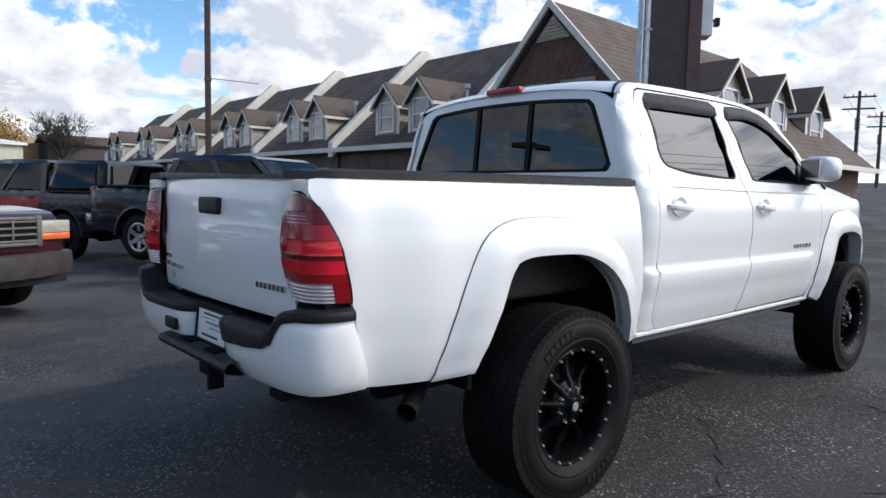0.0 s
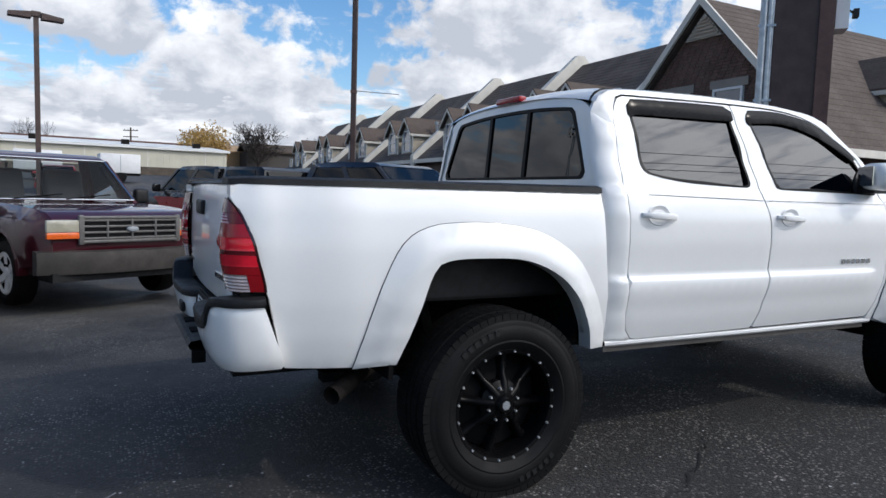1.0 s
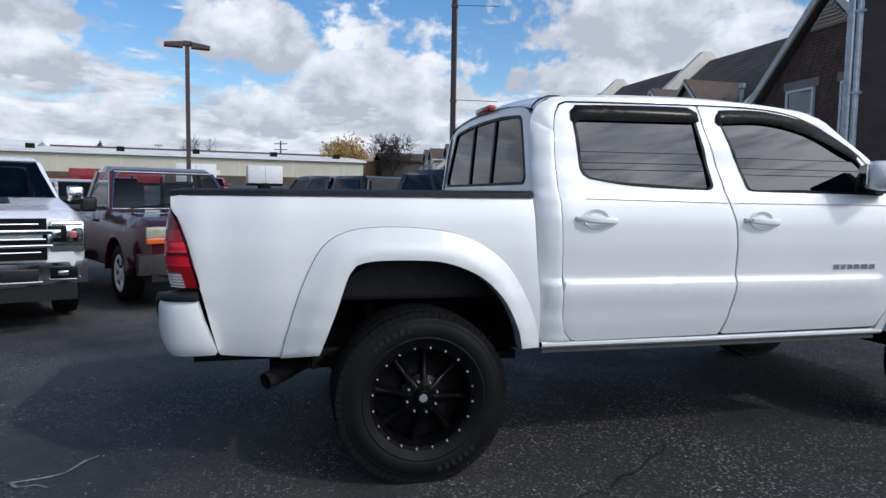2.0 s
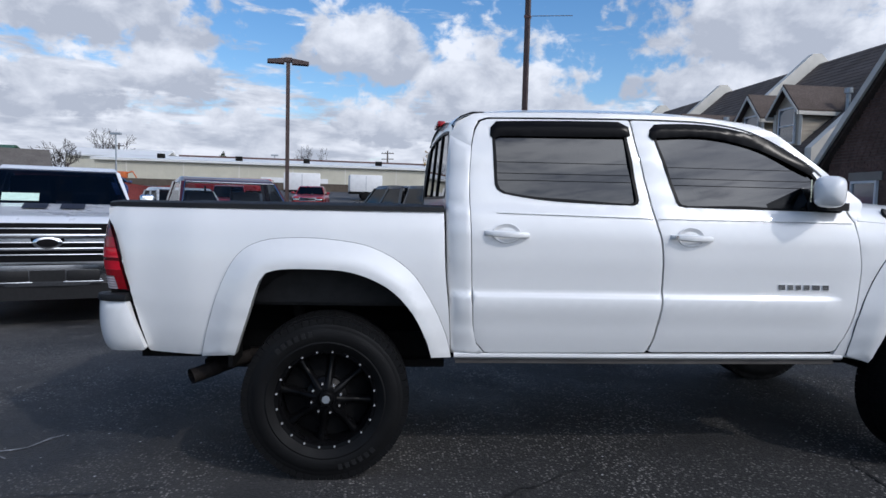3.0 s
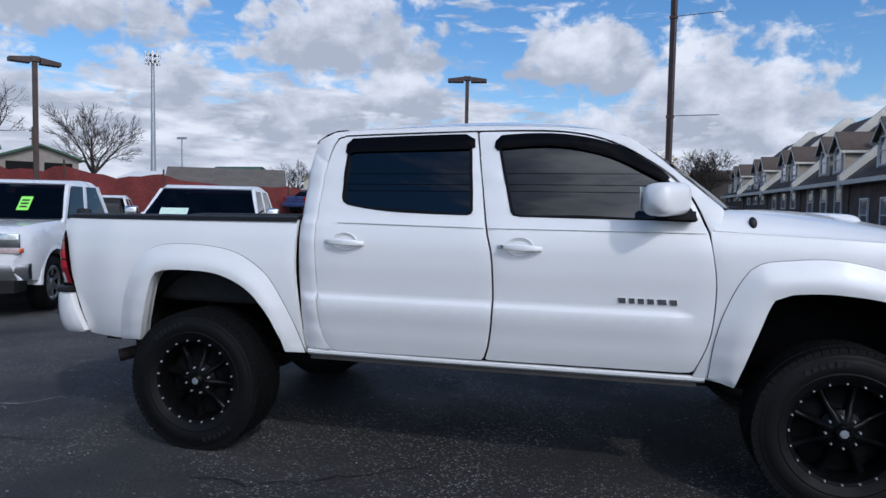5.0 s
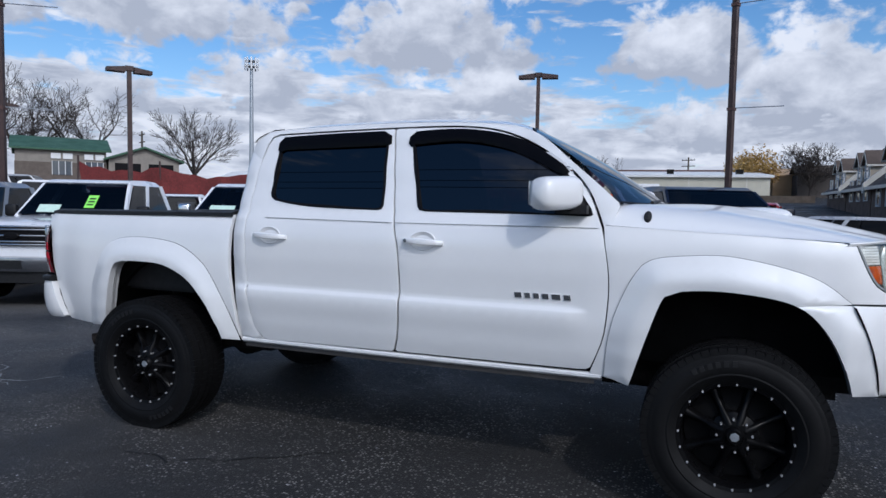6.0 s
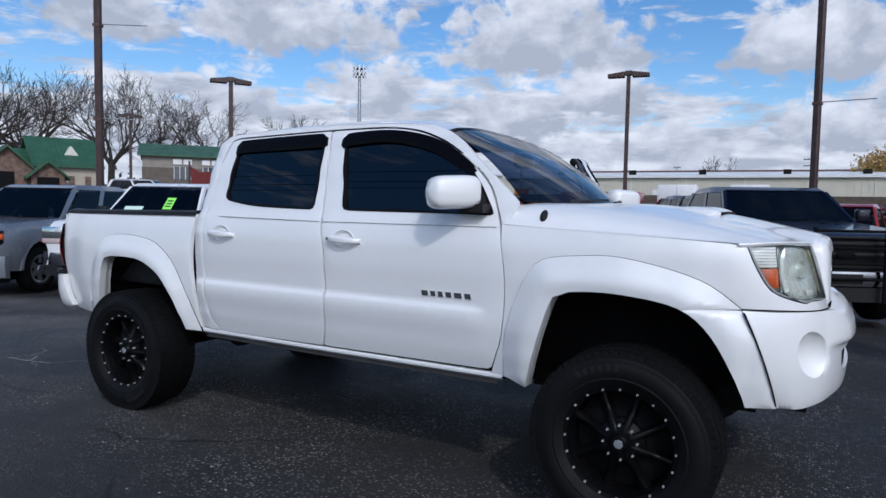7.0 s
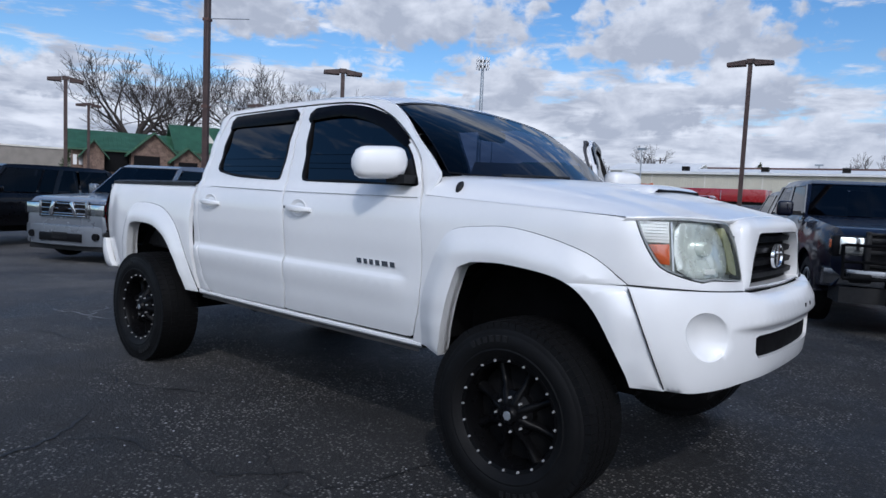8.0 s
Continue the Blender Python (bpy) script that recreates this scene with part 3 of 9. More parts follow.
def bevel_box(name, size, mat, r=0.01, seg=2):
    """A box centred on its own middle with rounded edges."""
    bm = bmesh.new()
    bmesh.ops.create_cube(bm, size=1.0)
    bmesh.ops.scale(bm, vec=size, verts=bm.verts)
    bmesh.ops.bevel(bm, geom=bm.edges[:], offset=min(r, min(size) * 0.45), segments=seg, affect="EDGES", profile=0.5)
    for f in bm.faces:
        f.smooth = True
    for e in bm.edges:
        if len(e.link_faces) == 2 and e.calc_face_angle(0) > radians(40):
            e.smooth = False
    me = bpy.data.meshes.new(name)
    bm.to_mesh(me)
    bm.free()
    me.materials.append(M[mat])
    return me


def lathe(name, profile, mat, n=48, angle=35.0, index=None):
    """Turns (radius, height) pairs about the y axis."""
    vs, fs, ix = [], [], []
    k = len(profile)
    for i in range(n):
        a = 2 * math.pi * i / n
        vs += [(r * math.cos(a), h, r * math.sin(a)) for r, h in profile]
    for i in range(n):
        for j in range(k - 1):
            p, q = i * k + j, ((i + 1) % n) * k + j
            fs.append((p, q, q + 1, p + 1))
            ix.append(index[j] if index else 0)
    return mesh_from(name, vs, fs, mat, True, angle, ix if index else None)


def curve_through(pts, step=0.03, closed=False):
    """Catmull-Rom through the points; repeated points make corners."""
    pts = [Vector(p) for p in pts]
    out, n = [], len(pts)
    last = n if closed else n - 1
    for i in range(last):
        p1, p2 = pts[i], pts[(i + 1) % n]
        if (p2 - p1).length < 1e-6:
            continue
        p0 = pts[i - 1] if (closed or i > 0) else p1
        p3 = pts[(i + 2) % n] if (closed or i + 2 < n) else p2
        m = max(1, int((p2 - p1).length / step))
        for s in range(m):
            t = s / m
            out.append(0.5 * (2 * p1 + (p2 - p0) * t + (2 * p0 - 5 * p1 + 4 * p2 - p3) * t * t + (3 * p1 - p0 - 3 * p2 + p3) * t ** 3))
    if not closed:
        out.append(pts[-1])
    return out


def table(rows):
    """A smooth lookup through (key, value) rows."""
    def f(x):
        if x <= rows[0][0]:
            return rows[0][1]
        for (a, u), (b, v) in zip(rows, rows[1:]):
            if x <= b:
                t = (x - a) / (b - a)
                return u + (v - u) * (0.35 * t + 0.65 * t * t * (3 - 2 * t))
        return rows[-1][1]
    return f


def smooth_table(rows):
    """A rounder lookup: a curve through (key, value) rows, read off along its keys."""
    pts = curve_through([(a, b, 0) for a, b in rows], (rows[-1][0] - rows[0][0]) / 60)
    ks, vs = [p.x for p in pts], [p.y for p in pts]
    return lambda x: float(np.interp(x, ks, vs))


def inside(loop, a, b):
    n, hit = len(loop), False
    for i in range(n):
        p, q = loop[i], loop[(i + 1) % n]
        if (p[1] > b) != (q[1] > b) and a < (q[0] - p[0]) * (b - p[1]) / (q[1] - p[1]) + p[0]:
            hit = not hit
    return hit


def fill(outline, step, holes=(), extra=()):
    """Triangles over a flat outline of (a, b), with inner points on a grid. Returns points, triangles, edge loop."""
    from mathutils import geometry
    loop = []
    for p in outline:
        p = Vector(p[:2])
        if not loop or (p - loop[-1]).length > 1e-4:
            loop.append(p)
    if (loop[0] - loop[-1]).length < 1e-4:
        loop.pop()
    n = len(loop)
    pts = list(loop)
    xs, ys = [p.x for p in loop], [p.y for p in loop]
    arr = np.array([(p.x, p.y) for p in loop])
    nxt = np.roll(arr, -1, axis=0)
    d = nxt - arr
    dd = (d * d).sum(1) + 1e-12
    a = min(xs) + step / 2
    row = 0
    while a < max(xs):
        b = min(ys) + step / 2 + (step / 2 if row % 2 else 0)
        while b < max(ys):
            q = np.array((a, b))
            t = np.clip(((q - arr) * d).sum(1) / dd, 0, 1)
            near = np.sqrt((((arr + d * t[:, None]) - q) ** 2).sum(1).min())
            cross = (arr[:, 1] > b) != (nxt[:, 1] > b)
            if near > step * 0.35:
                with np.errstate(divide="ignore", invalid="ignore"):
                    hit = cross & (a < d[:, 0] * (b - arr[:, 1]) / d[:, 1] + arr[:, 0])
                if hit.sum() % 2:
                    pts.append(Vector((a, b)))
            b += step
        a += step * 0.87
        row += 1
    edges = [(i, (i + 1) % n) for i in range(n)]
    if extra:
        pts = pts[:n] + [p for p in pts[n:] if not any(abs(p.y - q[1]) < step * 0.3 and abs(p.x - q[0]) < step for q in extra)]
        pts += [Vector(q) for q in extra if inside(loop, q[0], q[1])]
    if holes:
        keep = pts[:n] + [p for p in pts[n:] if not any(inside(h, p.x, p.y) for h in holes)]
        pts = keep
        for h in holes:
            k = len(pts)
            pts += [Vector(q[:2]) for q in h]
            edges += [(k + i, k + (i + 1) % len(h)) for i in range(len(h))]
    v, e, f, vo, eo, fo = geometry.delaunay_2d_cdt(pts, edges, [], 1, 1e-5)
    v = [Vector((p.x, p.y)) for p in v]
    tris = []
    for t in f:
        cx, cy = sum(v[i].x for i in t) / 3, sum(v[i].y for i in t) / 3
        if not any(inside(h, cx, cy) for h in holes):
            tris.append(tuple(t))
    return v, tris, n


def edge_distance(points, loop):
    arr = np.array([(p.x, p.y) for p in loop])
    d = np.roll(arr, -1, axis=0) - arr
    dd = (d * d).sum(1) + 1e-12
    out = []
    for p in points:
        q = np.array((p.x, p.y))
        t = np.clip(((q - arr) * d).sum(1) / dd, 0, 1)
        out.append(float(np.sqrt((((arr + d * t[:, None]) - q) ** 2).sum(1).min())))
    return out


def skin(name, outline, place, mat, step=0.05, rim=0.02, roll=0.003, angle=40.0, holes=(), extra=()):
    """A sheet-metal panel: the outline laid on a surface place(a, b, depth), its edge rolled in by `roll` and turned back by `rim`."""
    pts, tris, n = fill(outline, step, holes, extra)
    loop = [Vector(p[:2]) for p in outline]
    dist = edge_distance(pts, loop)
    vs = []
    for p, d in zip(pts, dist):
        dep = roll * (1 - math.sqrt(max(0.0, 1 - (1 - min(1.0, d / max(roll * 2.5, 1e-6))) ** 2))) if roll else 0.0
        vs.append(place(p.x, p.y, dep))
    fs = list(tris)
    # border edges belong to one triangle only
    count = {}
    for t in tris:
        for i in range(3):
            k = (t[i], t[(i + 1) % 3])
            key = (min(k), max(k))
            count.setdefault(key, []).append(k)
    back = {}
    for key, ks in count.items():
        if len(ks) == 1 and rim:
            a, b = ks[0]
            for q in (a, b):
                if q not in back:
                    back[q] = len(vs)
                    vs.append(place(pts[q].x, pts[q].y, rim))
            fs.append((b, a, back[a], back[b]))
    a, b = sum(p.x for p in pts) / len(pts), sum(p.y for p in pts) / len(pts)
    out = Vector(place(a, b, 0.0)) - Vector(place(a, b, 0.05))
    return mesh_from(name, vs, fs, mat, True, angle, facing=out)


def sheet(name, rows, mat, thick=0.0, angle=40.0, close=False, facing=None):
    """A surface through rows of points, all rows of one length."""
    k = len(rows[0])
    vs = [p for r in rows for p in r]
    fs = []
    for i in range(len(rows) - 1):
        for j in range(k - 1 + (1 if close else 0)):
            a, b = i * k + j, i * k + (j + 1) % k
            fs.append((a, b, b + k, a + k))
    if close:
        fs.append(tuple(range(k))[::-1])
        fs.append(tuple(range((len(rows) - 1) * k, len(rows) * k)))
    me = mesh_from(name, vs, fs, mat, True, angle, facing=facing)
    return me


def smooth_rows(rows, sub=3, across=3):
    """Finer rows by Catmull-Rom in both directions."""
    def refine(seq, m):
        out = []
        n = len(seq)
        for i in range(n - 1):
            p0, p1, p2, p3 = seq[max(0, i - 1)], seq[i], seq[i + 1], seq[min(n - 1, i + 2)]
            for s in range(m):
                t = s / m
                out.append(0.5 * (2 * p1 + (p2 - p0) * t + (2 * p0 - 5 * p1 + 4 * p2 - p3) * t * t + (3 * p1 - p0 - 3 * p2 + p3) * t ** 3))
        out.append(seq[-1])
        return out
    fine = [refine([Vector(p) for p in r], across) for r in rows]
    cols = [refine([r[j] for r in fine], sub) for j in range(len(fine[0]))]
    return [[c[i] for c in cols] for i in range(len(cols[0]))]


# ---- the ground: one sheet, level round the truck, rising gently far off ----
def ground_z(x, y):
    d = math.hypot(x - 1.5, y)
    q = 0.8 * y - 0.6 * x
    dip = min(0.27, 0.045 * max(0.0, q - 1.3))
    if d < 20:
        return -dip
    return min(3.6, 0.052 * (d - 20) * min(1.0, (d - 20) / 12)) - dip * max(0.0, 1 - (d - 20) / 15)


def build_ground():
    radii = [0, 1, 2, 3, 4, 5, 6, 7, 8, 10, 12, 14, 18, 21, 24, 28, 32, 38, 45, 55, 65, 80, 95, 110, 150, 250, 450, 900, 1600]
    n = 72
    vs, fs = [(1.5, 0, 0)], []
    for r in radii[1:]:
        for i in range(n):
            a = 2 * math.pi * i / n
            x, y = 1.5 + r * math.cos(a), r * math.sin(a)
            vs.append((x, y, ground_z(x, y)))
    for i in range(n):
        fs.append((0, 1 + i, 1 + (i + 1) % n))
    for k in range(len(radii) - 2):
        for i in range(n):
            a, b = 1 + k * n + i, 1 + k * n + (i + 1) % n
            fs.append((a, a + n, b + n, b))
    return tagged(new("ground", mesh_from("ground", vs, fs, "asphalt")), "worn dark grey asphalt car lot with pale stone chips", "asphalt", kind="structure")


ground = build_ground()


def crack(rng, start, heading, length, width, mat="crack"):
    """A jagged narrow strip on the asphalt."""
    p, a = Vector(start), heading
    left, right = [], []
    steps = int(length / 0.07)
    for i in range(steps + 1):
        w = width * (0.35 + 0.9 * rng.random()) * math.sin(math.pi * min(1, (i + 0.6) / (steps + 1)) ) ** 0.5
        nx, ny = -math.sin(a), math.cos(a)
        left.append((p.x + nx * w, p.y + ny * w, ground_z(p.x, p.y) + 0.005))
        right.append((p.x - nx * w, p.y - ny * w, ground_z(p.x, p.y) + 0.005))
        a = heading + rng.uniform(-0.75, 0.75)
        p = p + Vector((math.cos(a), math.sin(a))) * 0.07
    vs = left + right
    m = len(left)
    return vs, [(i, i + 1, i + 1 + m, i + m) for i in range(m - 1)]


def build_cracks():
    rng = random.Random(5)
    pile = Pile()
    for s, h, l, w in [((1.3, -1.95), 0.35, 1.7, 0.010), ((0.2, -1.35), 0.25, 1.6, 0.008), ((2.0, -1.3), -0.5, 1.2, 0.007), ((2.55, -1.55), 1.1, 1.3, 0.006),
                       ((0.95, -1.7), -1.2, 1.3, 0.011), ((3.4, -2.0), 0.9, 1.4, 0.008), ((-1.6, -1.2), 0.2, 1.1, 0.006), ((1.7, -2.6), 0.1, 1.8, 0.008),
                       ((-2.4, 0.4), 0.5, 1.5, 0.007), ((-0.6, -2.2), -0.2, 1.2, 0.006), ((2.9, -1.1), 0.3, 0.9, 0.006)]:
        pile.add(*crack(rng, s, h, l, w))
    part("crack", pile.mesh("cracks", "crack", smooth=False), ground, "tar-dark cracks")["kind"] = "stuff"
    pale = Pile()
    for s, h, l, w in [((-2.3, -0.75), 0.55, 1.1, 0.016), ((-2.2, -0.3), -0.5, 0.9, 0.012)]:
        pale.add(*crack(rng, s, h, l, w))
    part("line_mark", pale.mesh("line_marks", "worn_paint", smooth=False), ground, "worn pale paint streaks")["kind"] = "stuff"


build_cracks()


# ---- gabled dormer, shared by both terraces ----
def dormer(parent, m, w, sill, peak, depth, front="siding"):
    """A dormer whose face lies in its own plane x = 0, looking to -x; it runs back by depth. Heights are world heights above m's origin."""
    e = peak - w * 0.52
    root = part("dormer", None, parent, "", m)
    p = Pile()
    p.prism([(-w / 2, sill), (w / 2, sill), (w / 2, e), (0, peak - 0.06), (-w / 2, e)], 0.0, depth, "x")
    part("wall", p.mesh("dormer_wall", front, False), root)
    # laps of the cheeks
    lap = Pile()
    z = sill + 0.05
    while z < e - 0.05:
        for s in (-1, 1):
            lap.prism([(s * (w / 2), z + 0.10), (s * (w / 2 + 0.016), z), (s * (w / 2), z)], 0.04, depth, "x")
        z += 0.115
    part("siding", lap.mesh("dormer_siding", front, False), root)["kind"] = "stuff"
    r = Pile()
    o = 0.16
    for s in (-1, 1):
        r.prism([(s * (w / 2 + o), e - o * 1.04), (0, peak), (0, peak + 0.07), (s * (w / 2 + o), e - o * 1.04 + 0.07)], -0.22, depth, "x")
    part("roof", r.mesh("dormer_roof", "shingle_light", False), root)
    for s in (-1, 1):
        part("bargeboard", Pile().prism([(s * (w / 2 + o), e - o * 1.04 - 0.10), (0, peak - 0.10), (0, peak + 0.01), (s * (w / 2 + o), e - o * 1.04 + 0.01)], -0.25, -0.221, "x").mesh("dormer_barge", "cream", False), root)
        part("fascia", Pile().box(-0.2, depth, s * (w / 2 + o) - 0.02, s * (w / 2 + o) + 0.02, e - o * 1.04 - 0.10, e - o * 1.04 + 0.01).mesh("dormer_fascia", "cream", False), root)
        part("corner_board", Pile().box(-0.02, -0.001, s * w / 2 - 0.07, s * w / 2 + 0.07, sill, e - 0.1).mesh("dormer_corner", "cream", False), root)
    ww, z0, z1 = w * 0.58, sill + 0.20, e - 0.02
    f = Pile()
    for a, b, c, d in ((-ww / 2, ww / 2, z0 - 0.06, z0), (-ww / 2, ww / 2, z1, z1 + 0.06), (-ww / 2 - 0.05, -ww / 2, z0 - 0.06, z1 + 0.06), (ww / 2, ww / 2 + 0.05, z0 - 0.06, z1 + 0.06),
                       (-ww / 2, ww / 2, (z0 + z1) / 2 - 0.02, (z0 + z1) / 2 + 0.02)):
        f.box(-0.06, -0.003, a, b, c, d)
    win = part("window", f.mesh("dormer_window", "frame", False), root)
    part("pane", Pile().box(-0.025, -0.004, -ww / 2, ww / 2, z0, (z0 + z1) / 2 - 0.02).mesh("dormer_pane", "pane", False), win)
    part("pane", Pile().box(-0.03, -0.004, -ww / 2, ww / 2, (z0 + z1) / 2 + 0.02, z1).mesh("dormer_blind", "pale_pane", False), win)
    return root


def wall_window(parent, x, y, z, w, h):
    f = Pile()
    for a, b, c, d in ((-w / 2 - 0.06, w / 2 + 0.06, -0.06, 0), (-w / 2 - 0.06, w / 2 + 0.06, h, h + 0.06), (-w / 2 - 0.06, -w / 2, 0, h), (w / 2, w / 2 + 0.06, 0, h), (-w / 2, w / 2, h / 2 - 0.02, h / 2 + 0.02)):
        f.box(-0.07, 0.0, a, b, c, d)
    win = part("window", f.mesh("wall_window", "frame", False), parent, "", pose(x, y, z))
    part("pane", Pile().box(-0.03, 0, -w / 2, w / 2, 0, h / 2 - 0.02).mesh("wall_pane", "pane", False), win)
    part("pane", Pile().box(-0.035, 0, -w / 2, w / 2, h / 2 + 0.02, h).mesh("wall_blind", "pale_pane", False), win)


# ---- terrace of townhouses along the lot's far side ----
EAVE_X, EAVE_Z, RIDGE_X, RIDGE_Z = 12.3, 2.9, 17.0, 7.0
FIRST_Y, UNIT = 13.4, 6.85


def shingle_courses(p, x0, z0, x1, z1, y0, y1, rows):
    """Overlapping courses up a slope, each a thin wedge."""
    for i in range(rows):
        a, b = i / rows, (i + 1) / rows
        xa, za, xb, zb = x0 + (x1 - x0) * a, z0 + (z1 - z0) * a, x0 + (x1 - x0) * b, z0 + (z1 - z0) * b
        p.prism([(xa, za - 0.05), (xb, zb - 0.05), (xb, zb), (xa, za + 0.012)], y0, y1, "y")


def terrace_house(k):
    y0, y1 = FIRST_Y + UNIT * k, FIRST_Y + UNIT * (k + 1)
    g = ground_z(EAVE_X, (y0 + y1) / 2)
    h = thing("townhouse", "brown shingled townhouse with tan sided dormers and cream party-wall coping", "house", "terrace of townhouses")
    w = Pile()
    w.box(EAVE_X + 0.35, RIDGE_X + 4.6, y0 + 0.2, y1 - 0.001, g - 0.6, EAVE_Z - 0.02)
    part("wall", w.mesh("house_wall", "dark_wall", False), h, "dark brick ground floor")
    cs = Pile()
    shingle_courses(cs, EAVE_X, EAVE_Z, RIDGE_X, RIDGE_Z, y0 + 0.15, y1 - 0.15, 26)
    r = Pile().prism([(EAVE_X + 0.02, EAVE_Z - 0.07), (RIDGE_X, RIDGE_Z - 0.07), (RIDGE_X + 4.7, EAVE_Z - 0.02), (RIDGE_X + 4.7, EAVE_Z - 0.16), (RIDGE_X, RIDGE_Z - 0.2), (EAVE_X + 0.02, EAVE_Z - 0.2)], y0 + 0.15, y1 - 0.15, "y")
    cs.prism([(RIDGE_X, RIDGE_Z - 0.05), (RIDGE_X + 4.7, EAVE_Z), (RIDGE_X + 4.7, EAVE_Z + 0.05), (RIDGE_X, RIDGE_Z)], y0 + 0.15, y1 - 0.15, "y")
    rf = part("roof", r.mesh("house_roof", "shingle", False), h)
    part("shingle", cs.mesh("house_shingles", "shingle", False), rf)["kind"] = "stuff"
    fin = Pile()
    fin.prism([(EAVE_X - 0.15, EAVE_Z - 0.35), (RIDGE_X, RIDGE_Z - 0.35), (RIDGE_X + 4.6, EAVE_Z - 0.3), (RIDGE_X + 4.6, EAVE_Z + 0.25), (RIDGE_X + 0.05, RIDGE_Z + 0.38), (RIDGE_X - 0.3, RIDGE_Z + 0.36), (EAVE_X - 0.15, EAVE_Z + 0.22)], y0 - 0.15, y0 + 0.14, "y")
    part("party_wall", fin.mesh("party_wall", "cream", False), h)
    e = Pile()
    e.box(EAVE_X - 0.10, EAVE_X + 0.02, y0 + 0.16, y1 - 0.16, EAVE_Z - 0.16, EAVE_Z + 0.02)
    part("gutter", e.mesh("gutter", "cream", False), h)
    slope = (RIDGE_Z - EAVE_Z) / (RIDGE_X - EAVE_X)
    for dy in (2.0, 3.95):
        xf = EAVE_X + 0.5
        dormer(h, pose(xf, y0 + dy, 0), 1.3, 3.25, 5.15, 2.3)
    # roof vent pipe
    part("vent_pipe", Pile().tube((14.0, y0 + 1.0, 4.2), (14.0, y0 + 1.0, 4.85), 0.07).tube((14.0, y0 + 1.0, 4.85), (14.0, y0 + 1.0, 5.0), 0.12).mesh("vent_pipe", "galv"), h)
    for yy in (1.3, 3.2, 5.2):
        wall_window(h, EAVE_X + 0.349, y0 + yy, g + 0.85, 0.75, 1.25)
    return h


for k in range(0, 6):
    terrace_house(k)


# ---- brick gable house that closes the terrace ----
def gable_house():
    X0, X1, YC, HALF, EZ, RZ = 11.9, 26.2, 8.95, 3.55, 2.55, 6.3
    h = thing("gable_house", "brown brick gable-end house with louvred vent and shingled dormer roof", "house")
    p = Pile()
    p.box(X0 + 0.05, X1 - 0.3, YC - HALF + 0.3, YC + HALF - 0.3, -0.5, EZ)
    part("wall", p.mesh("gable_base", "brick_wall", False), h)
    # gable face: backing with courses of bricks standing proud
    k = (RZ - EZ) / HALF
    part("gable_wall", Pile().prism([(YC - HALF + 0.3, EZ - 0.2), (YC + HALF - 0.3, EZ - 0.2), (YC + HALF - 0.3, EZ), (YC, RZ - 0.2), (YC - HALF + 0.3, EZ)], X0 + 0.06, X0 + 0.3, "x").mesh("gable_wall", "mortar", False), h)
    courses = Pile()
    z, row = EZ - 2.3, 0
    while z < RZ - 0.92:
        half = min(HALF - 0.32, (RZ - 0.22 - z - 0.07) / k)
        y = YC - half + (0.11 if row % 2 else 0.0)
        while y < YC + half - 0.05:
            y2 = min(y + 0.205, YC + half)
            courses.box(X0 + 0.035, X0 + 0.062, y, y2, z, z + 0.064)
            y += 0.217
        z += 0.076
        row += 1
    cb = part("brick", courses.mesh("gable_bricks", "brick_wall", False), h)
    cb["kind"] = "stuff"
    r = Pile()
    n = 24
    for s in (-1, 1):
        for i in range(n):
            a, b = i / n, (i + 1) / n
            ya, yb = YC + s * (HALF + 0.15) * (1 - a), YC + s * (HALF + 0.15) * (1 - b)
            za, zb = EZ - 0.15 + (RZ - EZ + 0.15) * a, EZ - 0.15 + (RZ - EZ + 0.15) * b
            hip = 3.6
            r.prism([(ya, za - 0.05), (yb, zb - 0.05), (yb, zb), (ya, za + 0.012)], X0 - 0.15, X1 + 0.2 - hip * a, "x")
    slab = Pile()
    for s in (-1, 1):
        slab.prism([(YC + s * HALF, EZ - 0.12), (YC, RZ - 0.07), (YC, RZ - 0.2), (YC + s * HALF, EZ - 0.25)], X0 - 0.1, X1 - 3.6, "x")
    rf = part("roof", slab.mesh("gable_roof", "shingle_light", False), h)
    part("shingle", r.mesh("gable_shingles", "shingle_light", False), rf)["kind"] = "stuff"
    b = Pile()
    for s in (-1, 1):
        b.prism([(YC + s * (HALF + 0.25), EZ - 0.42), (YC, RZ - 0.17), (YC, RZ + 0.06), (YC + s * (HALF + 0.25), EZ - 0.19)], X0 - 0.22, X0 - 0.151, "x")
    part("bargeboard", b.mesh("bargeboard", "cream", False), h, "cream bargeboards")
    v = part("vent", Pile().prism([(YC - 0.56, RZ - 0.98), (YC + 0.56, RZ - 0.98), (YC, RZ - 0.36)], X0 - 0.02, X0 + 0.05, "x").mesh("vent", "cream", False), h, "triangular cream louvre")
    z = RZ - 0.93
    while z < RZ - 0.46:
        half = (RZ - 0.40 - z) / 1.11
        part("slat", Pile().prism([(X0 - 0.07, z), (X0 - 0.02, z + 0.06), (X0 - 0.02, z + 0.035), (X0 - 0.07, z - 0.02)], YC - half, YC + half, "y").mesh("slat", "siding", False), v)
        z += 0.085
    for yy, zz in ((YC + 0.78, 2.80), (YC - 0.84, 2.80), (YC + 1.9, 0.9), (YC - 1.9, 0.9)):
        wall_window(h, X0 + 0.034, yy, zz, 0.75, 1.15)
        part("lintel", Pile().box(X0 + 0.0, X0 + 0.034, yy - 0.55, yy + 0.55, zz + 1.22, zz + 1.42).mesh("lintel", "stucco", False), h)
    turn = pose(0, 0, 0, 0, 0, 90)
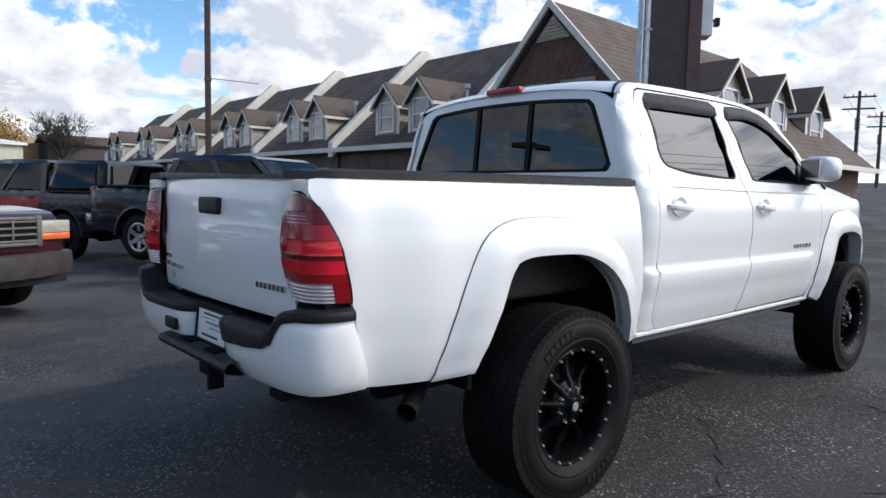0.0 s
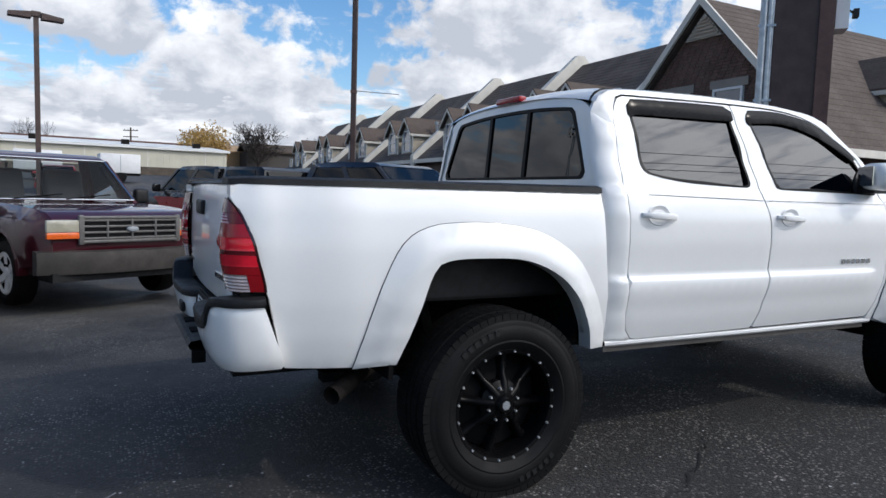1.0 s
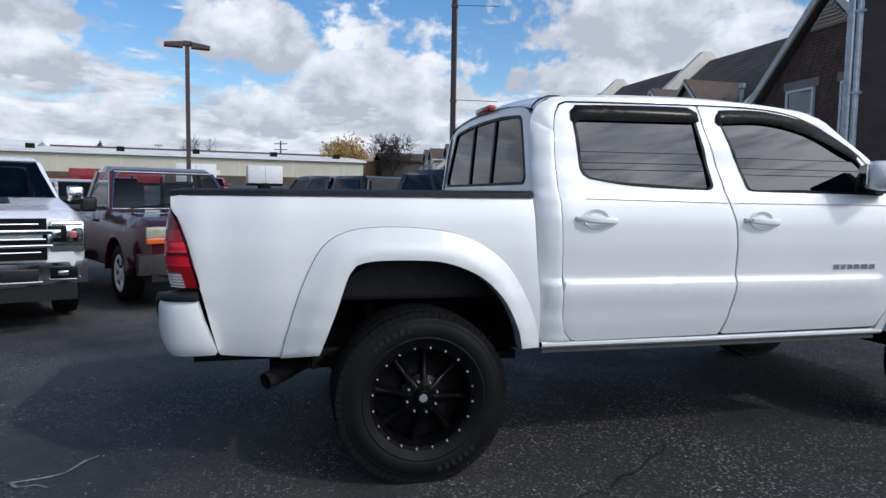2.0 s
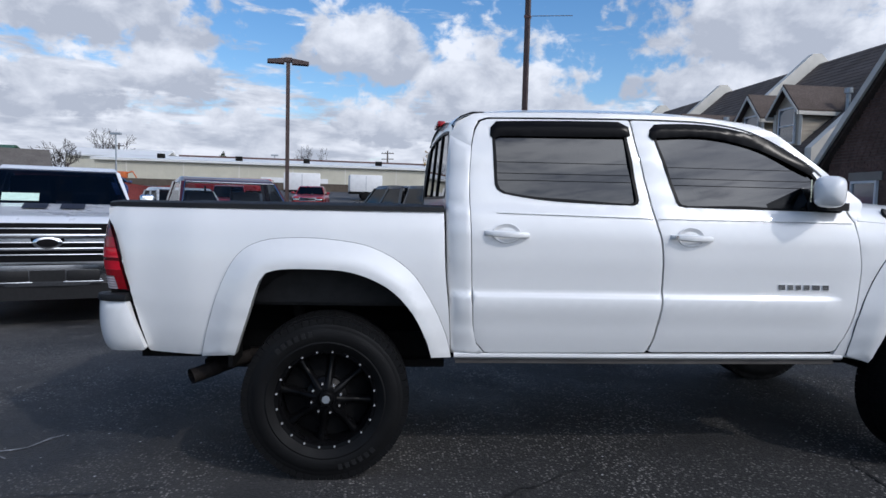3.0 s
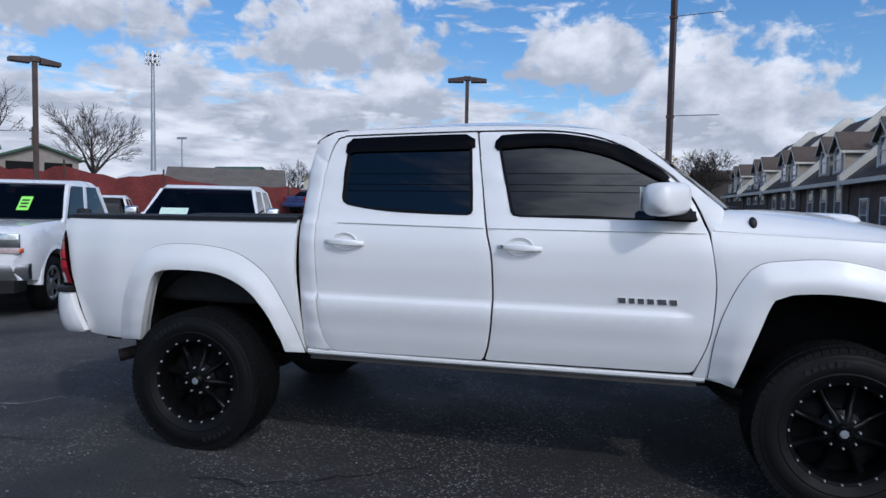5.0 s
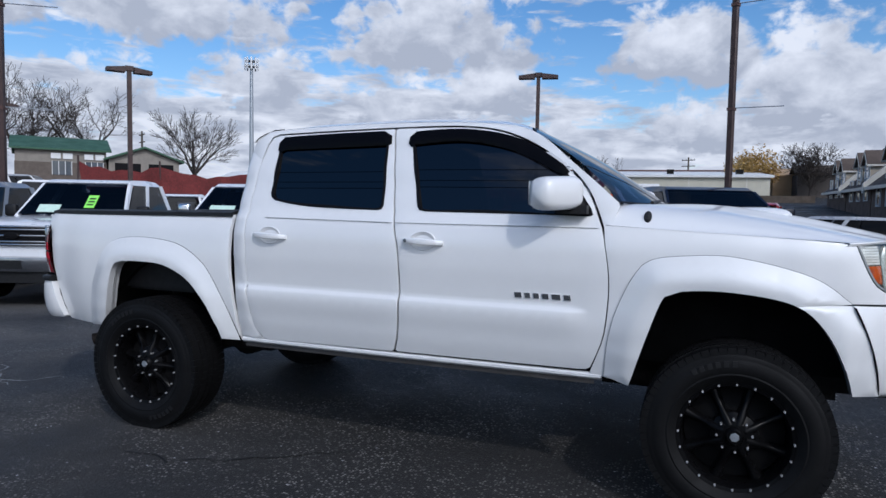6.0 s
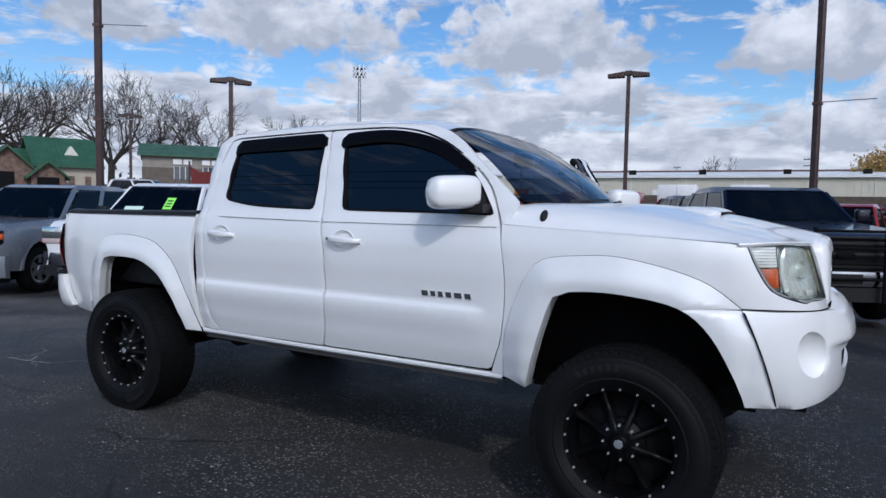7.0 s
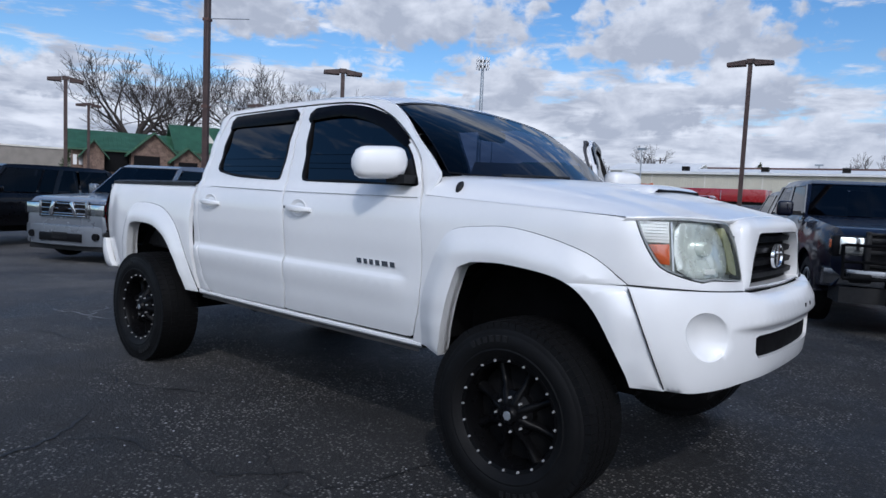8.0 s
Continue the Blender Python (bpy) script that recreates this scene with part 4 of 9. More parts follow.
    for xx in (16.4, 19.6, 22.8):
        dormer(h, pose(xx, YC - HALF + 0.85, 0) @ turn, 1.5, 2.75, 5.05, 2.4)
    part("gutter", Pile().box(X0 - 0.15, X1, YC - HALF - 0.3, YC - HALF - 0.18, EZ - 0.28, EZ - 0.12).mesh("gable_gutter", "cream", False), h)
    return h


gable_house()


# ---- the long warehouse behind the lot ----
def warehouse():
    h = thing("warehouse", "long cream metal warehouse with low white roof", "warehouse")
    a, b = Vector((-28.5, 67.5)), Vector((10.2, 71.0))
    d = (b - a).normalized()
    n = Vector((-d.y, d.x))
    L = (b - a).length
    m = Matrix.Translation((a.x, a.y, 0)) @ Matrix.Rotation(math.atan2(d.y, d.x), 4, "Z")
    h.matrix_basis = m
    p = Pile()
    p.box(0, L, 0, 24, 0, 4.85)
    part("wall", p.mesh("shed_wall", "metal_wall", False), h)
    ribs = Pile()
    x = 0.15
    while x < L:
        ribs.box(x, x + 0.06, -0.03, 0.0, 2.0, 4.82)
        x += 0.6
    part("rib", ribs.mesh("shed_ribs", "metal_wall", False), h)["kind"] = "stuff"
    for i in range(7):
        part("seam", Pile().box(3 + i * 5.6, 3.12 + i * 5.6, -0.05, -0.031, 2.0, 4.82).mesh("seam", "cream", False), h)
    part("roof", Pile().prism([(-0.35, 4.87), (12, 6.0), (24.3, 4.87), (24.3, 5.1), (12, 6.15), (-0.35, 5.1)], -0.3, L + 0.3, "x").mesh("shed_roof", "metal_roof", False), h)
    part("ridge_cap", Pile().box(6.0, L, 11.6, 12.4, 6.1, 6.32).mesh("ridge_cap", "brown_light", False), h)
    for x in (5.5, 13.6, 20.9, 29.0, 36.0):
        part("roof_vent", Pile().box(x, x + 0.7, 2.5, 3.2, 5.15, 5.85).mesh("roof_vent", "underside", False), h)
    for x in (16.5, 21.0):
        part("loading_door", Pile().box(x, x + 2.6, -0.08, -0.001, 1.5, 3.6).mesh("loading_door", "frame", False), h)
    part("bunting_fence", Pile().box(-3, L + 2, -9.0, -8.9, 1.2, 2.85).mesh("shed_fence", "wood_pole", False), h)
    return h


warehouse()


# ---- green-roofed buildings over the road ----
def roof_ridge(p, x0, x1, y0, y1, ez, rz, over=0.5, axis="x", th=0.18):
    """A gable roof with the ridge along axis."""
    if axis == "x":
        c, a, b = (y0 + y1) / 2, y0 - over, y1 + over
        k = (rz - ez) / ((y1 - y0) / 2)
        e = ez - over * k
        p.prism([(a, e), (c, rz), (c, rz + th), (a, e + th)], x0 - over, x1 + over, "x")
        p.prism([(b, e), (c, rz), (c, rz + th), (b, e + th)], x0 - over, x1 + over, "x")
    else:
        c, a, b = (x0 + x1) / 2, x0 - over, x1 + over
        k = (rz - ez) / ((x1 - x0) / 2)
        e = ez - over * k
        p.prism([(a, e), (c, rz), (c, rz + th), (a, e + th)], y0 - over, y1 + over, "y")
        p.prism([(b, e), (c, rz), (c, rz + th), (b, e + th)], y0 - over, y1 + over, "y")


def gable_block(h, x0, x1, y0, y1, z0, ez, rz, axis, wall, roof, ends=None, seams=True):
    p = Pile().box(x0, x1, y0, y1, z0, ez)
    part("wall", p.mesh("block_wall", wall, False), h)
    q = Pile()
    if axis == "x":
        q.prism([(y0, ez), (y1, ez), ((y0 + y1) / 2, rz)], x0, x1, "x")
    else:
        q.prism([(x0, ez), (x1, ez), ((x0 + x1) / 2, rz)], y0, y1, "y")
    part("gable", q.mesh("block_gable", ends or wall, False), h)
    r = Pile()
    roof_ridge(r, x0, x1, y0, y1, ez, rz, 0.5, axis)
    rf = part("roof", r.mesh("block_roof", roof, False), h)
    if seams:
        s = Pile()
        if axis == "x":
            c, k = (y0 + y1) / 2, (rz - ez) / ((y1 - y0) / 2)
            x = x0 - 0.4
            while x < x1 + 0.5:
                for sg, yy in ((-1, y0 - 0.5), (1, y1 + 0.5)):
                    s.prism([(yy, ez - 0.5 * k + 0.18), (c, rz + 0.18), (c, rz + 0.23), (yy, ez - 0.5 * k + 0.23)], x, x + 0.04, "x")
                x += 0.45
        else:
            c, k = (x0 + x1) / 2, (rz - ez) / ((x1 - x0) / 2)
            y = y0 - 0.4
            while y < y1 + 0.5:
                for xx in (x0 - 0.5, x1 + 0.5):
                    s.prism([(xx, ez - 0.5 * k + 0.18), (c, rz + 0.18), (c, rz + 0.23), (xx, ez - 0.5 * k + 0.23)], y, y + 0.04, "y")
                y += 0.45
        part("seam", s.mesh("roof_seams", roof, False), rf)["kind"] = "stuff"


def opening(h, x, y0, y1, z0, z1, mat="trim", t=0.06):
    part("window", Pile().box(x - 0.001, x + t, y0, y1, z0, z1).mesh("opening", mat, False), h)


def garage_building():
    """Local frame: front face at x = 0 looking to +x, y along it."""
    h = thing("service_building", "grey block service building with green metal roof", "building", at=pose(-44.46, 34.2, 3.50, 0, 0, -38) @ Matrix.Scale(0.75, 4))
    gable_block(h, -9, 0, -3.2, 5.2, -2.6, 2.5, 3.9, "y", "stucco", "green_roof")
    part("base", Pile().box(-9.05, 0.05, -3.25, 5.25, -2.6, 1.1).mesh("base", "stucco_dark", False), h)
    gable_block(h, -7.5, 0.4, 5.4, 12.6, -2.6, 1.7, 3.0, "x", "stucco", "green_roof")
    for y0, y1 in ((0.1, 1.9), (3.2, 4.9)):
        part("shop_door", Pile().box(0.02, 0.12, y0, y1, -0.2, 1.25).mesh("shop_door", "pane", False), h)
        for j in range(4):
            yy = y0 + (y1 - y0) * j / 3
            part("door_bar", Pile().box(0.121, 0.15, yy - 0.03, yy + 0.03, -0.2, 1.25).mesh("door_bar", "frame", False), h)
        part("sign_board", Pile().box(0.05, 0.12, y0 - 0.1, (y0 + y1) / 2 - 0.1, 1.5, 2.1).mesh("sign_board", "frame", False), h)
        part("sign_board", Pile().box(0.05, 0.12, (y0 + y1) / 2 + 0.1, y1 + 0.1, 1.5, 2.1).mesh("sign_board", "frame", False), h)
    for y0, y1 in ((6.0, 8.6), (9.4, 12.0)):
        opening(h, 0.4, y0, y1, -0.4, 1.3)
    return h


garage_building()


def clinic():
    h = thing("brick_clinic", "brick clinic with green metal roofs and a small dormer", "building", at=pose(-48.6, 20.2, 2.25, 0, 0, -20) @ Matrix.Scale(0.70, 4))
    gable_block(h, -9, 0, -4.7, 6.0, -0.5, 2.15, 4.25, "y", "clinic_brick", "green_roof")
    gable_block(h, -6, 1.6, -3.6, -1.6, -0.5, 1.6, 2.9, "x", "clinic_brick", "green_roof", "clinic_brick")
    gable_block(h, -6, 2.4, 1.0, 5.6, -0.5, 1.9, 4.05, "x", "clinic_brick", "green_roof", "clinic_brick")
    gable_block(h, -8, 1.2, 6.0, 12.0, -0.5, 2.6, 5.6, "y", "siding", "green_roof")
    gable_block(h, -2, 3.6, 5.2, 8.2, -0.5, 1.3, 2.6, "x", "clinic_brick", "green_roof", "clinic_brick")
    opening(h, 0.02, -1.5, 0.95, -0.3, 1.85)
    opening(h, 2.42, 1.25, 3.9, -0.3, 1.6)
    opening(h, 3.62, 5.7, 7.7, -0.4, 1.1)
    for y in (-4.55, -4.0):
        opening(h, 0.02, y, y + 0.36, 0.3, 1.4, "frame")
    for y in (9.0, 10.6):
        opening(h, 1.22, y, y + 0.6, 0.3, 1.4, "clinic_brick")
    dz = 3.7
    part("dormer", Pile().prism([(8.9, dz), (10.3, dz), (9.6, dz + 1.0)], -2.0, -0.2, "x").mesh("clinic_dormer", "cream", False), h)
    return h


clinic()


def tan_store():
    """Long low flat-roofed block past the clinic."""
    h = thing("tan_store", "low tan flat-roofed building beyond the clinic", "building", at=pose(-62.5, 15.5, ground_z(-62.5, 15.5), 0, 0, -14))
    top = 4.15 - ground_z(-62.5, 15.5)
    part("wall", Pile().box(-5, 0, -7.5, 6.5, -0.5, top - 0.15).mesh("store_wall", "stucco", False), h)
    part("coping", Pile().box(-5.08, 0.08, -7.58, 6.58, top - 0.15, top).mesh("store_coping", "cream", False), h)
    part("side_wing", Pile().box(-4, 0.6, -14, -7.5, -0.5, top - 0.3).mesh("store_wing", "stucco_dark", False), h)
    part("door", Pile().box(0.6, 0.64, -11.5, -10.3, -0.3, 1.2).mesh("store_door", "pane", False), h)


tan_store()


def small_house():
    h = thing("brown_house", "small pale house with a brown shingle roof and open garage", "house", at=pose(-29.0, 48.5, 1.6, 0, 0, -61))
    gable_block(h, -5.5, 0, -5.0, 4.2, -0.4, 1.6, 3.0, "y", "cream", "grey_roof", seams=False)
    opening(h, 0.02, -2.6, 0.2, -0.2, 1.3, "trim")
    opening(h, 0.02, 0.6, 3.4, -0.2, 1.3, "frame")
    return h


small_house()


def far_sheds():
    for n, (x, y, w, d, z, hgt, wall, roof, label) in enumerate((
            (17.5, 86.0, 12, 8, 3.0, 2.6, "ochre", "ochre", "far tan metal shed"),
            (17.0, 80.0, 7, 5, 3.0, 2.6, "far_brush", "brown_leaf", "far dark brown shed under brush"),
            (-36.0, 62.0, 5, 5, 2.0, 2.6, "cream", "green_roof", "far small cream building with green roof"),
            (-52.0, 75.0, 14, 6, 2.6, 2.2, "metal_wall", "metal_roof", "far low white building"),
            (-33.0, 88.0, 12, 6, 3.4, 2.8, "metal_wall", "metal_roof", "far low cream building"))):
        h = thing("far_shed", label, "shed")
        part("wall", Pile().box(x - w / 2, x + w / 2, y - d / 2, y + d / 2, z - 1, z + hgt).mesh("far_wall", wall, False), h)
        r = Pile()
        roof_ridge(r, x - w / 2, x + w / 2, y - d / 2, y + d / 2, z + hgt, z + hgt + 0.9, 0.3, "x")
        part("roof", r.mesh("far_roof", roof, False), h)


far_sheds()


# ---- fences, poles, sign pylon ----
def red_fence():
    h = thing("red_fence", "dark red mesh fence sagging between posts at the lot's edge", "fence")
    line = [(-24.3, 19.4), (-23.4, 23.6), (-21.0, 28.0), (-16.0, 33.0), (-10.5, 36.8)]
    rng = random.Random(8)
    tall = [2.6, 2.45, 2.15, 1.70, 1.05]
    for (x0, y0), (x1, y1), h0, h1 in zip(line, line[1:], tall, tall[1:]):
        n = 8
        rows = []
        for i in range(n + 1):
            t = i / n
            x, y = x0 + (x1 - x0) * t, y0 + (y1 - y0) * t
            g = ground_z(x, y)
            sag = 0.35 * math.sin(math.pi * t) + rng.uniform(-0.1, 0.1)
            rows.append([Vector((x, y, g)), Vector((x + 0.1, y + 0.1, g + (h0 + (h1 - h0) * t) * 0.55)), Vector((x, y, g + h0 + (h1 - h0) * t - sag))])
        part("panel", sheet("fence_panel", rows, "red_mesh"), h)
        g = ground_z(x0, y0)
        part("post", Pile().tube((x0, y0, g - 0.1), (x0, y0, g + h0 + 0.3), 0.05).mesh("fence_post", "brown_steel"), h)
    return h


red_fence()


def shoebox_lamp(x, y, top, heads=2, turn=0.0, width=0.16, arm=0.62):
    g = ground_z(x, y)
    h = thing("lot_lamp", "brown steel lot lamp with twin shoebox heads", "street lamp", "lot lamps", at=pose(x, y, g, 0, 0, turn))
    hh = top - g
    part("pole", Pile().prism([(-width / 2, -width / 2), (width / 2, -width / 2), (width / 2, width / 2), (-width / 2, width / 2)], 0.35, hh, "z").mesh("lamp_pole", "brown_steel", False), h)
    part("base", Pile().tube((0, 0, -0.2), (0, 0, 0.4), 0.28, n=20).mesh("lamp_base", "stucco"), h, "concrete footing")
    part("bracket", Pile().box(-0.15, 0.15, -0.12, 0.12, hh - 0.02, hh + 0.16).mesh("lamp_bracket", "brown_steel", False), h)
    for s in (-1, 1) if heads == 2 else (1,):
        part("head", Pile().prism([(s * 0.16, hh - 0.10), (s * (0.2 + arm), hh - 0.10), (s * (0.2 + arm), hh + 0.03), (s * 0.16, hh + 0.12)], -0.2, 0.2, "y").mesh("lamp_head", "brown_steel", False), h)
    return h


shoebox_lamp(-3.6, 25.2, 7.15, turn=10, arm=0.66)
shoebox_lamp(-17.8, 16.2, 6.45, turn=55, arm=0.62)
shoebox_lamp(-29.5, 9.3, 5.95, turn=70, arm=0.55)
shoebox_lamp(-41.8, 15.2, 6.2, turn=70, arm=0.55)
shoebox_lamp(-33.6, 22.6, 6.67, turn=60, arm=0.5)


def tall_pole(x, y, low, high, turn):
    h = thing("lot_pole", "tall brown square steel pole with thin banner arms", "pole", "tall lot poles", at=pose(x, y, 0, 0, 0, turn))
    part("pole", bm_post(0.128, 0, 14.0), h)
    for z in (low, high):
        part("banner_arm", Pile().tube((0.08, 0, z + 0.02), (1.05, 0, z - 0.02), 0.010, n=6).mesh("banner_arm", "galv"), h, "thin steel rod")
        part("clamp", Pile().box(-0.075, 0.075, -0.075, 0.075, z - 0.03, z + 0.03).mesh("clamp", "brown_light", False), h)
    part("bracket", Pile().box(-0.2, 0.2, -0.2, 0.2, 14.0, 14.2).mesh("bracket", "brown_steel", False), h)
    for s in (-1, 1):
        part("head", Pile().box(s * 0.2, s * 1.0, -0.25, 0.25, 14.02, 14.18).mesh("pole_head", "brown_steel", False), h)
    return h


def bm_post(w, z0, z1):
    r = 0.02
    a = w / 2
    poly = [(-a + r, -a), (a - r, -a), (a, -a + r), (a, a - r), (a - r, a), (-a + r, a), (-a, a - r), (-a, -a + r)]
    return Pile().prism(poly, z0, z1, "z").mesh("post", "brown_steel", False)


tall_pole(3.71, 11.66, 3.55, 5.75, -22)
tall_pole(-9.16, 4.78, 3.05, 4.95, 25)
tall_pole(16.9, -9.6, 3.3, 5.4, 70)


def sign_pylon():
    h = thing("sign_pylon", "brown steel sign pylon with galvanised conduits and a small camera box", "sign pole", at=pose(6.15, 2.25, 0, 0, 0, -48))
    # local x runs across the face as seen from the lot
    part("column", Pile().box(-0.28, 0.20, -0.22, 0.22, 0, 8.5).mesh("column", "brown_steel", False), h)
    # right face: its sunlight is put into a lighter brown than the column's
    part("side_plate", Pile().box(0.20, 0.36, -0.24, 0.24, 0, 8.5).mesh("side_plate", "brown_light", False), h, "steel side in a lighter brown for the sun on it")
    for x, r in ((-0.40, 0.042), (-0.33, 0.032), (-0.30, 0.022)):
        part("conduit", Pile().tube((x, -0.2, 0.1), (x, -0.2, 8.4), r, n=12).mesh("conduit", "galv"), h, "galvanised conduit")
    for z in (1.6, 2.5, 3.4, 4.3, 5.2):
        part("strap", Pile().box(-0.46, -0.26, -0.235, -0.225, z, z + 0.03).mesh("strap", "galv", False), h)
    part("cabinet", Pile().box(0.38, 0.52, -0.15, 0.15, 3.35, 5.2).mesh("cabinet", "frame", False), h, "white box")
    part("camera_box", Pile().box(0.58, 0.64, -0.05, 0.05, 3.5, 3.6).tube((0.5, 0, 3.62), (0.6, 0, 3.55), 0.012).mesh("camera_box", "plastic", False), h)
    return h


sign_pylon()


def cell_tower():
    h = thing("cell_tower", "pale grey cell tower with white panel antennas", "mast", at=pose(-82.8, 110.9, 3))
    part("mast", Pile().tube((0, 0, 0), (0, 0, 27), 0.55, 0.3, n=14).mesh("mast", "galv"), h)
    ring = Pile()
    for i in range(10):
        a = 2 * math.pi * i / 10
        ring.box(-0.16, 0.16, -0.08, 0.08, 25.6, 28.0, Matrix.Rotation(a, 4, "Z") @ Matrix.Translation((0, 1.35, 0)))
    part("antenna", ring.mesh("antennas", "frame", False), h)
    part("platform", Pile().tube((0, 0, 26.2), (0, 0, 26.5), 1.3, n=16).tube((0, 0, 27.3), (0, 0, 27.45), 1.3, n=16).mesh("platform", "galv"), h)
    return h


cell_tower()


def utility_pole(x, y, top, turn):
    g = ground_z(x, y)
    h = thing("utility_pole", "weathered wooden utility pole with crossarms", "utility pole", "utility poles", at=pose(x, y, g, 0, 0, turn))
    part("pole", Pile().tube((0, 0, -0.2), (0, 0, top - g), 0.17, 0.11).mesh("wood_pole", "wood_pole"), h)
    for z in (top - g - 0.5, top - g - 1.4):
        part("crossarm", Pile().box(-0.06, 0.06, -1.1, 1.1, z, z + 0.12).mesh("crossarm", "wood_pole", False), h)
    for yy in (-0.95, -0.4, 0.4, 0.95):
        part("insulator", Pile().tube((0, yy, top - g - 0.38), (0, yy, top - g - 0.22), 0.05).mesh("insulator", "galv"), h)
    part("transformer", Pile().tube((0.3, 0, top - g - 2.9), (0.3, 0, top - g - 2.0), 0.2, n=14).mesh("transformer", "galv"), h)
    return h


for x, y, top in ((55.4, 14.7, 9.6), (68.0, 16.6, 9.4), (86.0, 18.5, 9.3)):
    utility_pole(x, y, top, 20)


def cables():
    h = thing("overhead_cables", "thin black overhead cables strung between poles", "cable")
    for k, (z, off) in enumerate(((9.2, -0.9), (9.2, 0.9), (8.3, -0.9), (8.3, 0.8), (6.2, 0.2), (5.6, 0.2))):
        p = [(55.4, 14.7), (68.0, 16.6), (86.0, 18.5), (120.0, 24.0)]
        pile = Pile()
        for (x0, y0), (x1, y1) in zip(p, p[1:]):
            last = None
            for i in range(9):
                t = i / 8
                q = (x0 + (x1 - x0) * t, y0 + (y1 - y0) * t + off, z - 0.5 * math.sin(math.pi * t))
                if last:
                    pile.tube(last, q, 0.014, n=4, caps=False)
                last = q
        part("cable", pile.mesh("cable", "wire"), h)


cables()


def road_cables():
    h = thing("overhead_cables", "thin black cables strung along the road", "cable")
    for z, y in ((13.6, -13.0), (13.0, -13.2), (12.2, -12.8)):
        p = Pile()
        for x0 in range(-60, 60, 10):
            a, b = (x0 + 60) / 120, (x0 + 70) / 120
            p.tube((x0, y, z - 0.8 * math.sin(math.pi * a)), (x0 + 10, y, z - 0.8 * math.sin(math.pi * b)), 0.022, n=4, caps=False)
        part("cable", p.mesh("road_cable", "wire"), h)


road_cables()
for x in (-60, 60):
    utility_pole(x + 0.3, -13.0, 13.9, 90)


# ---- the white pickup: nose to +x, rear axle at x = 0, its right side at -y ----
pickup = thing("pickup_truck", "lifted white crew-cab pickup with black wheels and open driver's door", "pickup truck")

base_half = table([(0.50, 0.855), (0.58, 0.895), (0.70, 0.925), (0.82, 0.953), (0.866, 0.956), (0.888, 0.937), (0.95, 0.942), (1.05, 0.952), (1.17, 0.950),
                   (1.26, 0.930), (1.32, 0.893), (1.50, 0.832), (1.70, 0.760), (1.80, 0.715)])
side_taper = table([(-1.07, -0.175), (-0.94, -0.135), (-0.60, -0.072), (0.0, -0.032), (0.55, -0.018), (1.6, 0.0), (2.7, 0.0), (3.2, -0.008), (3.45, -0.025), (3.62, -0.055),
                    (3.74, -0.105), (3.84, -0.18), (3.92, -0.27)])


plain_half = table([(0.50, 0.855), (0.58, 0.895), (0.70, 0.925), (0.82, 0.942), (0.95, 0.945), (1.05, 0.952), (1.17, 0.950), (1.26, 0.930), (1.32, 0.893), (1.50, 0.832), (1.70, 0.760), (1.80, 0.715)])


def half_width(x, z):
    k = max(0.0, min(1.0, (x - 0.58) / 0.05)) * max(0.0, min(1.0, (2.60 - x) / 0.10))
    w = plain_half(z) + (base_half(z) - plain_half(z)) * k + side_taper(x)
    if x < 0.56:
        w -= 0.035 * max(0.0, min(1.0, (z - 0.95) / 0.3))
    return w


def side_place(s, out=0.0):
    def place(x, z, dep):
        return (x, s * (half_width(x, z) + out - dep), z)
    return place


def cab_place(s, out=0.0):
    """The cab's side, rounding in towards its back wall."""
    def place(x, z, dep):
        k = max(0.0, min(1.0, (0.685 - x) / 0.128))
        return (x, s * (half_width(max(x, 0.562), z) + out - 0.075 * (1 - math.sqrt(1 - k * k)) - dep), z)
    return place


def c2(pts, step=0.04, closed=False):
    return [(p.x, p.y) for p in curve_through([(a, b, 0) for a, b in pts], step, closed)]


def path_on(points):
    """A walk along plan points: s in metres to (x, y) and the outward normal."""
    pts = [Vector(p) for p in curve_through([(a, b, 0) for a, b in points], 0.01)]
    acc = [0.0]
    for a, b in zip(pts, pts[1:]):
        acc.append(acc[-1] + (b - a).length)

    def f(s):
        s = max(0.0, min(acc[-1], s))
        lo = 0
        while lo < len(acc) - 2 and acc[lo + 1] < s:
            lo += 1
        t = (s - acc[lo]) / max(1e-9, acc[lo + 1] - acc[lo])
        d = (pts[min(lo + 1, len(pts) - 1)] - pts[lo]).normalized()
        return pts[lo].lerp(pts[lo + 1], t), d
    return f, acc[-1]


# plan of the front corner, from the fender's side round to the middle of the nose
corner_path, CORNER = path_on([(3.58, 0.897), (3.60, 0.893), (3.65, 0.881), (3.70, 0.860), (3.765, 0.822), (3.82, 0.775), (3.875, 0.715), (3.915, 0.645), (3.94, 0.56), (3.955, 0.46), (3.97, 0.38)])


def corner_place(s, out=0.0):
    """a metres along the side: a = x - 3.58 behind the corner, along the plan curve in front of it."""
    def place(a, z, dep):
        if a <= 0:
            x = 3.58 + a
            return (x, s * (half_width(x, z) + out - dep), z)
        p, d = corner_path(a)
        n = Vector((-d.y, d.x, 0)) * (-1 if -d.y < 0 else 1)
        q = p + n * (out - dep)
        return (q.x - 0.26 * min(1.0, a / 0.5) * (z - 0.97), s * (q.y + plain_half(z) - 0.946), z)
    return place


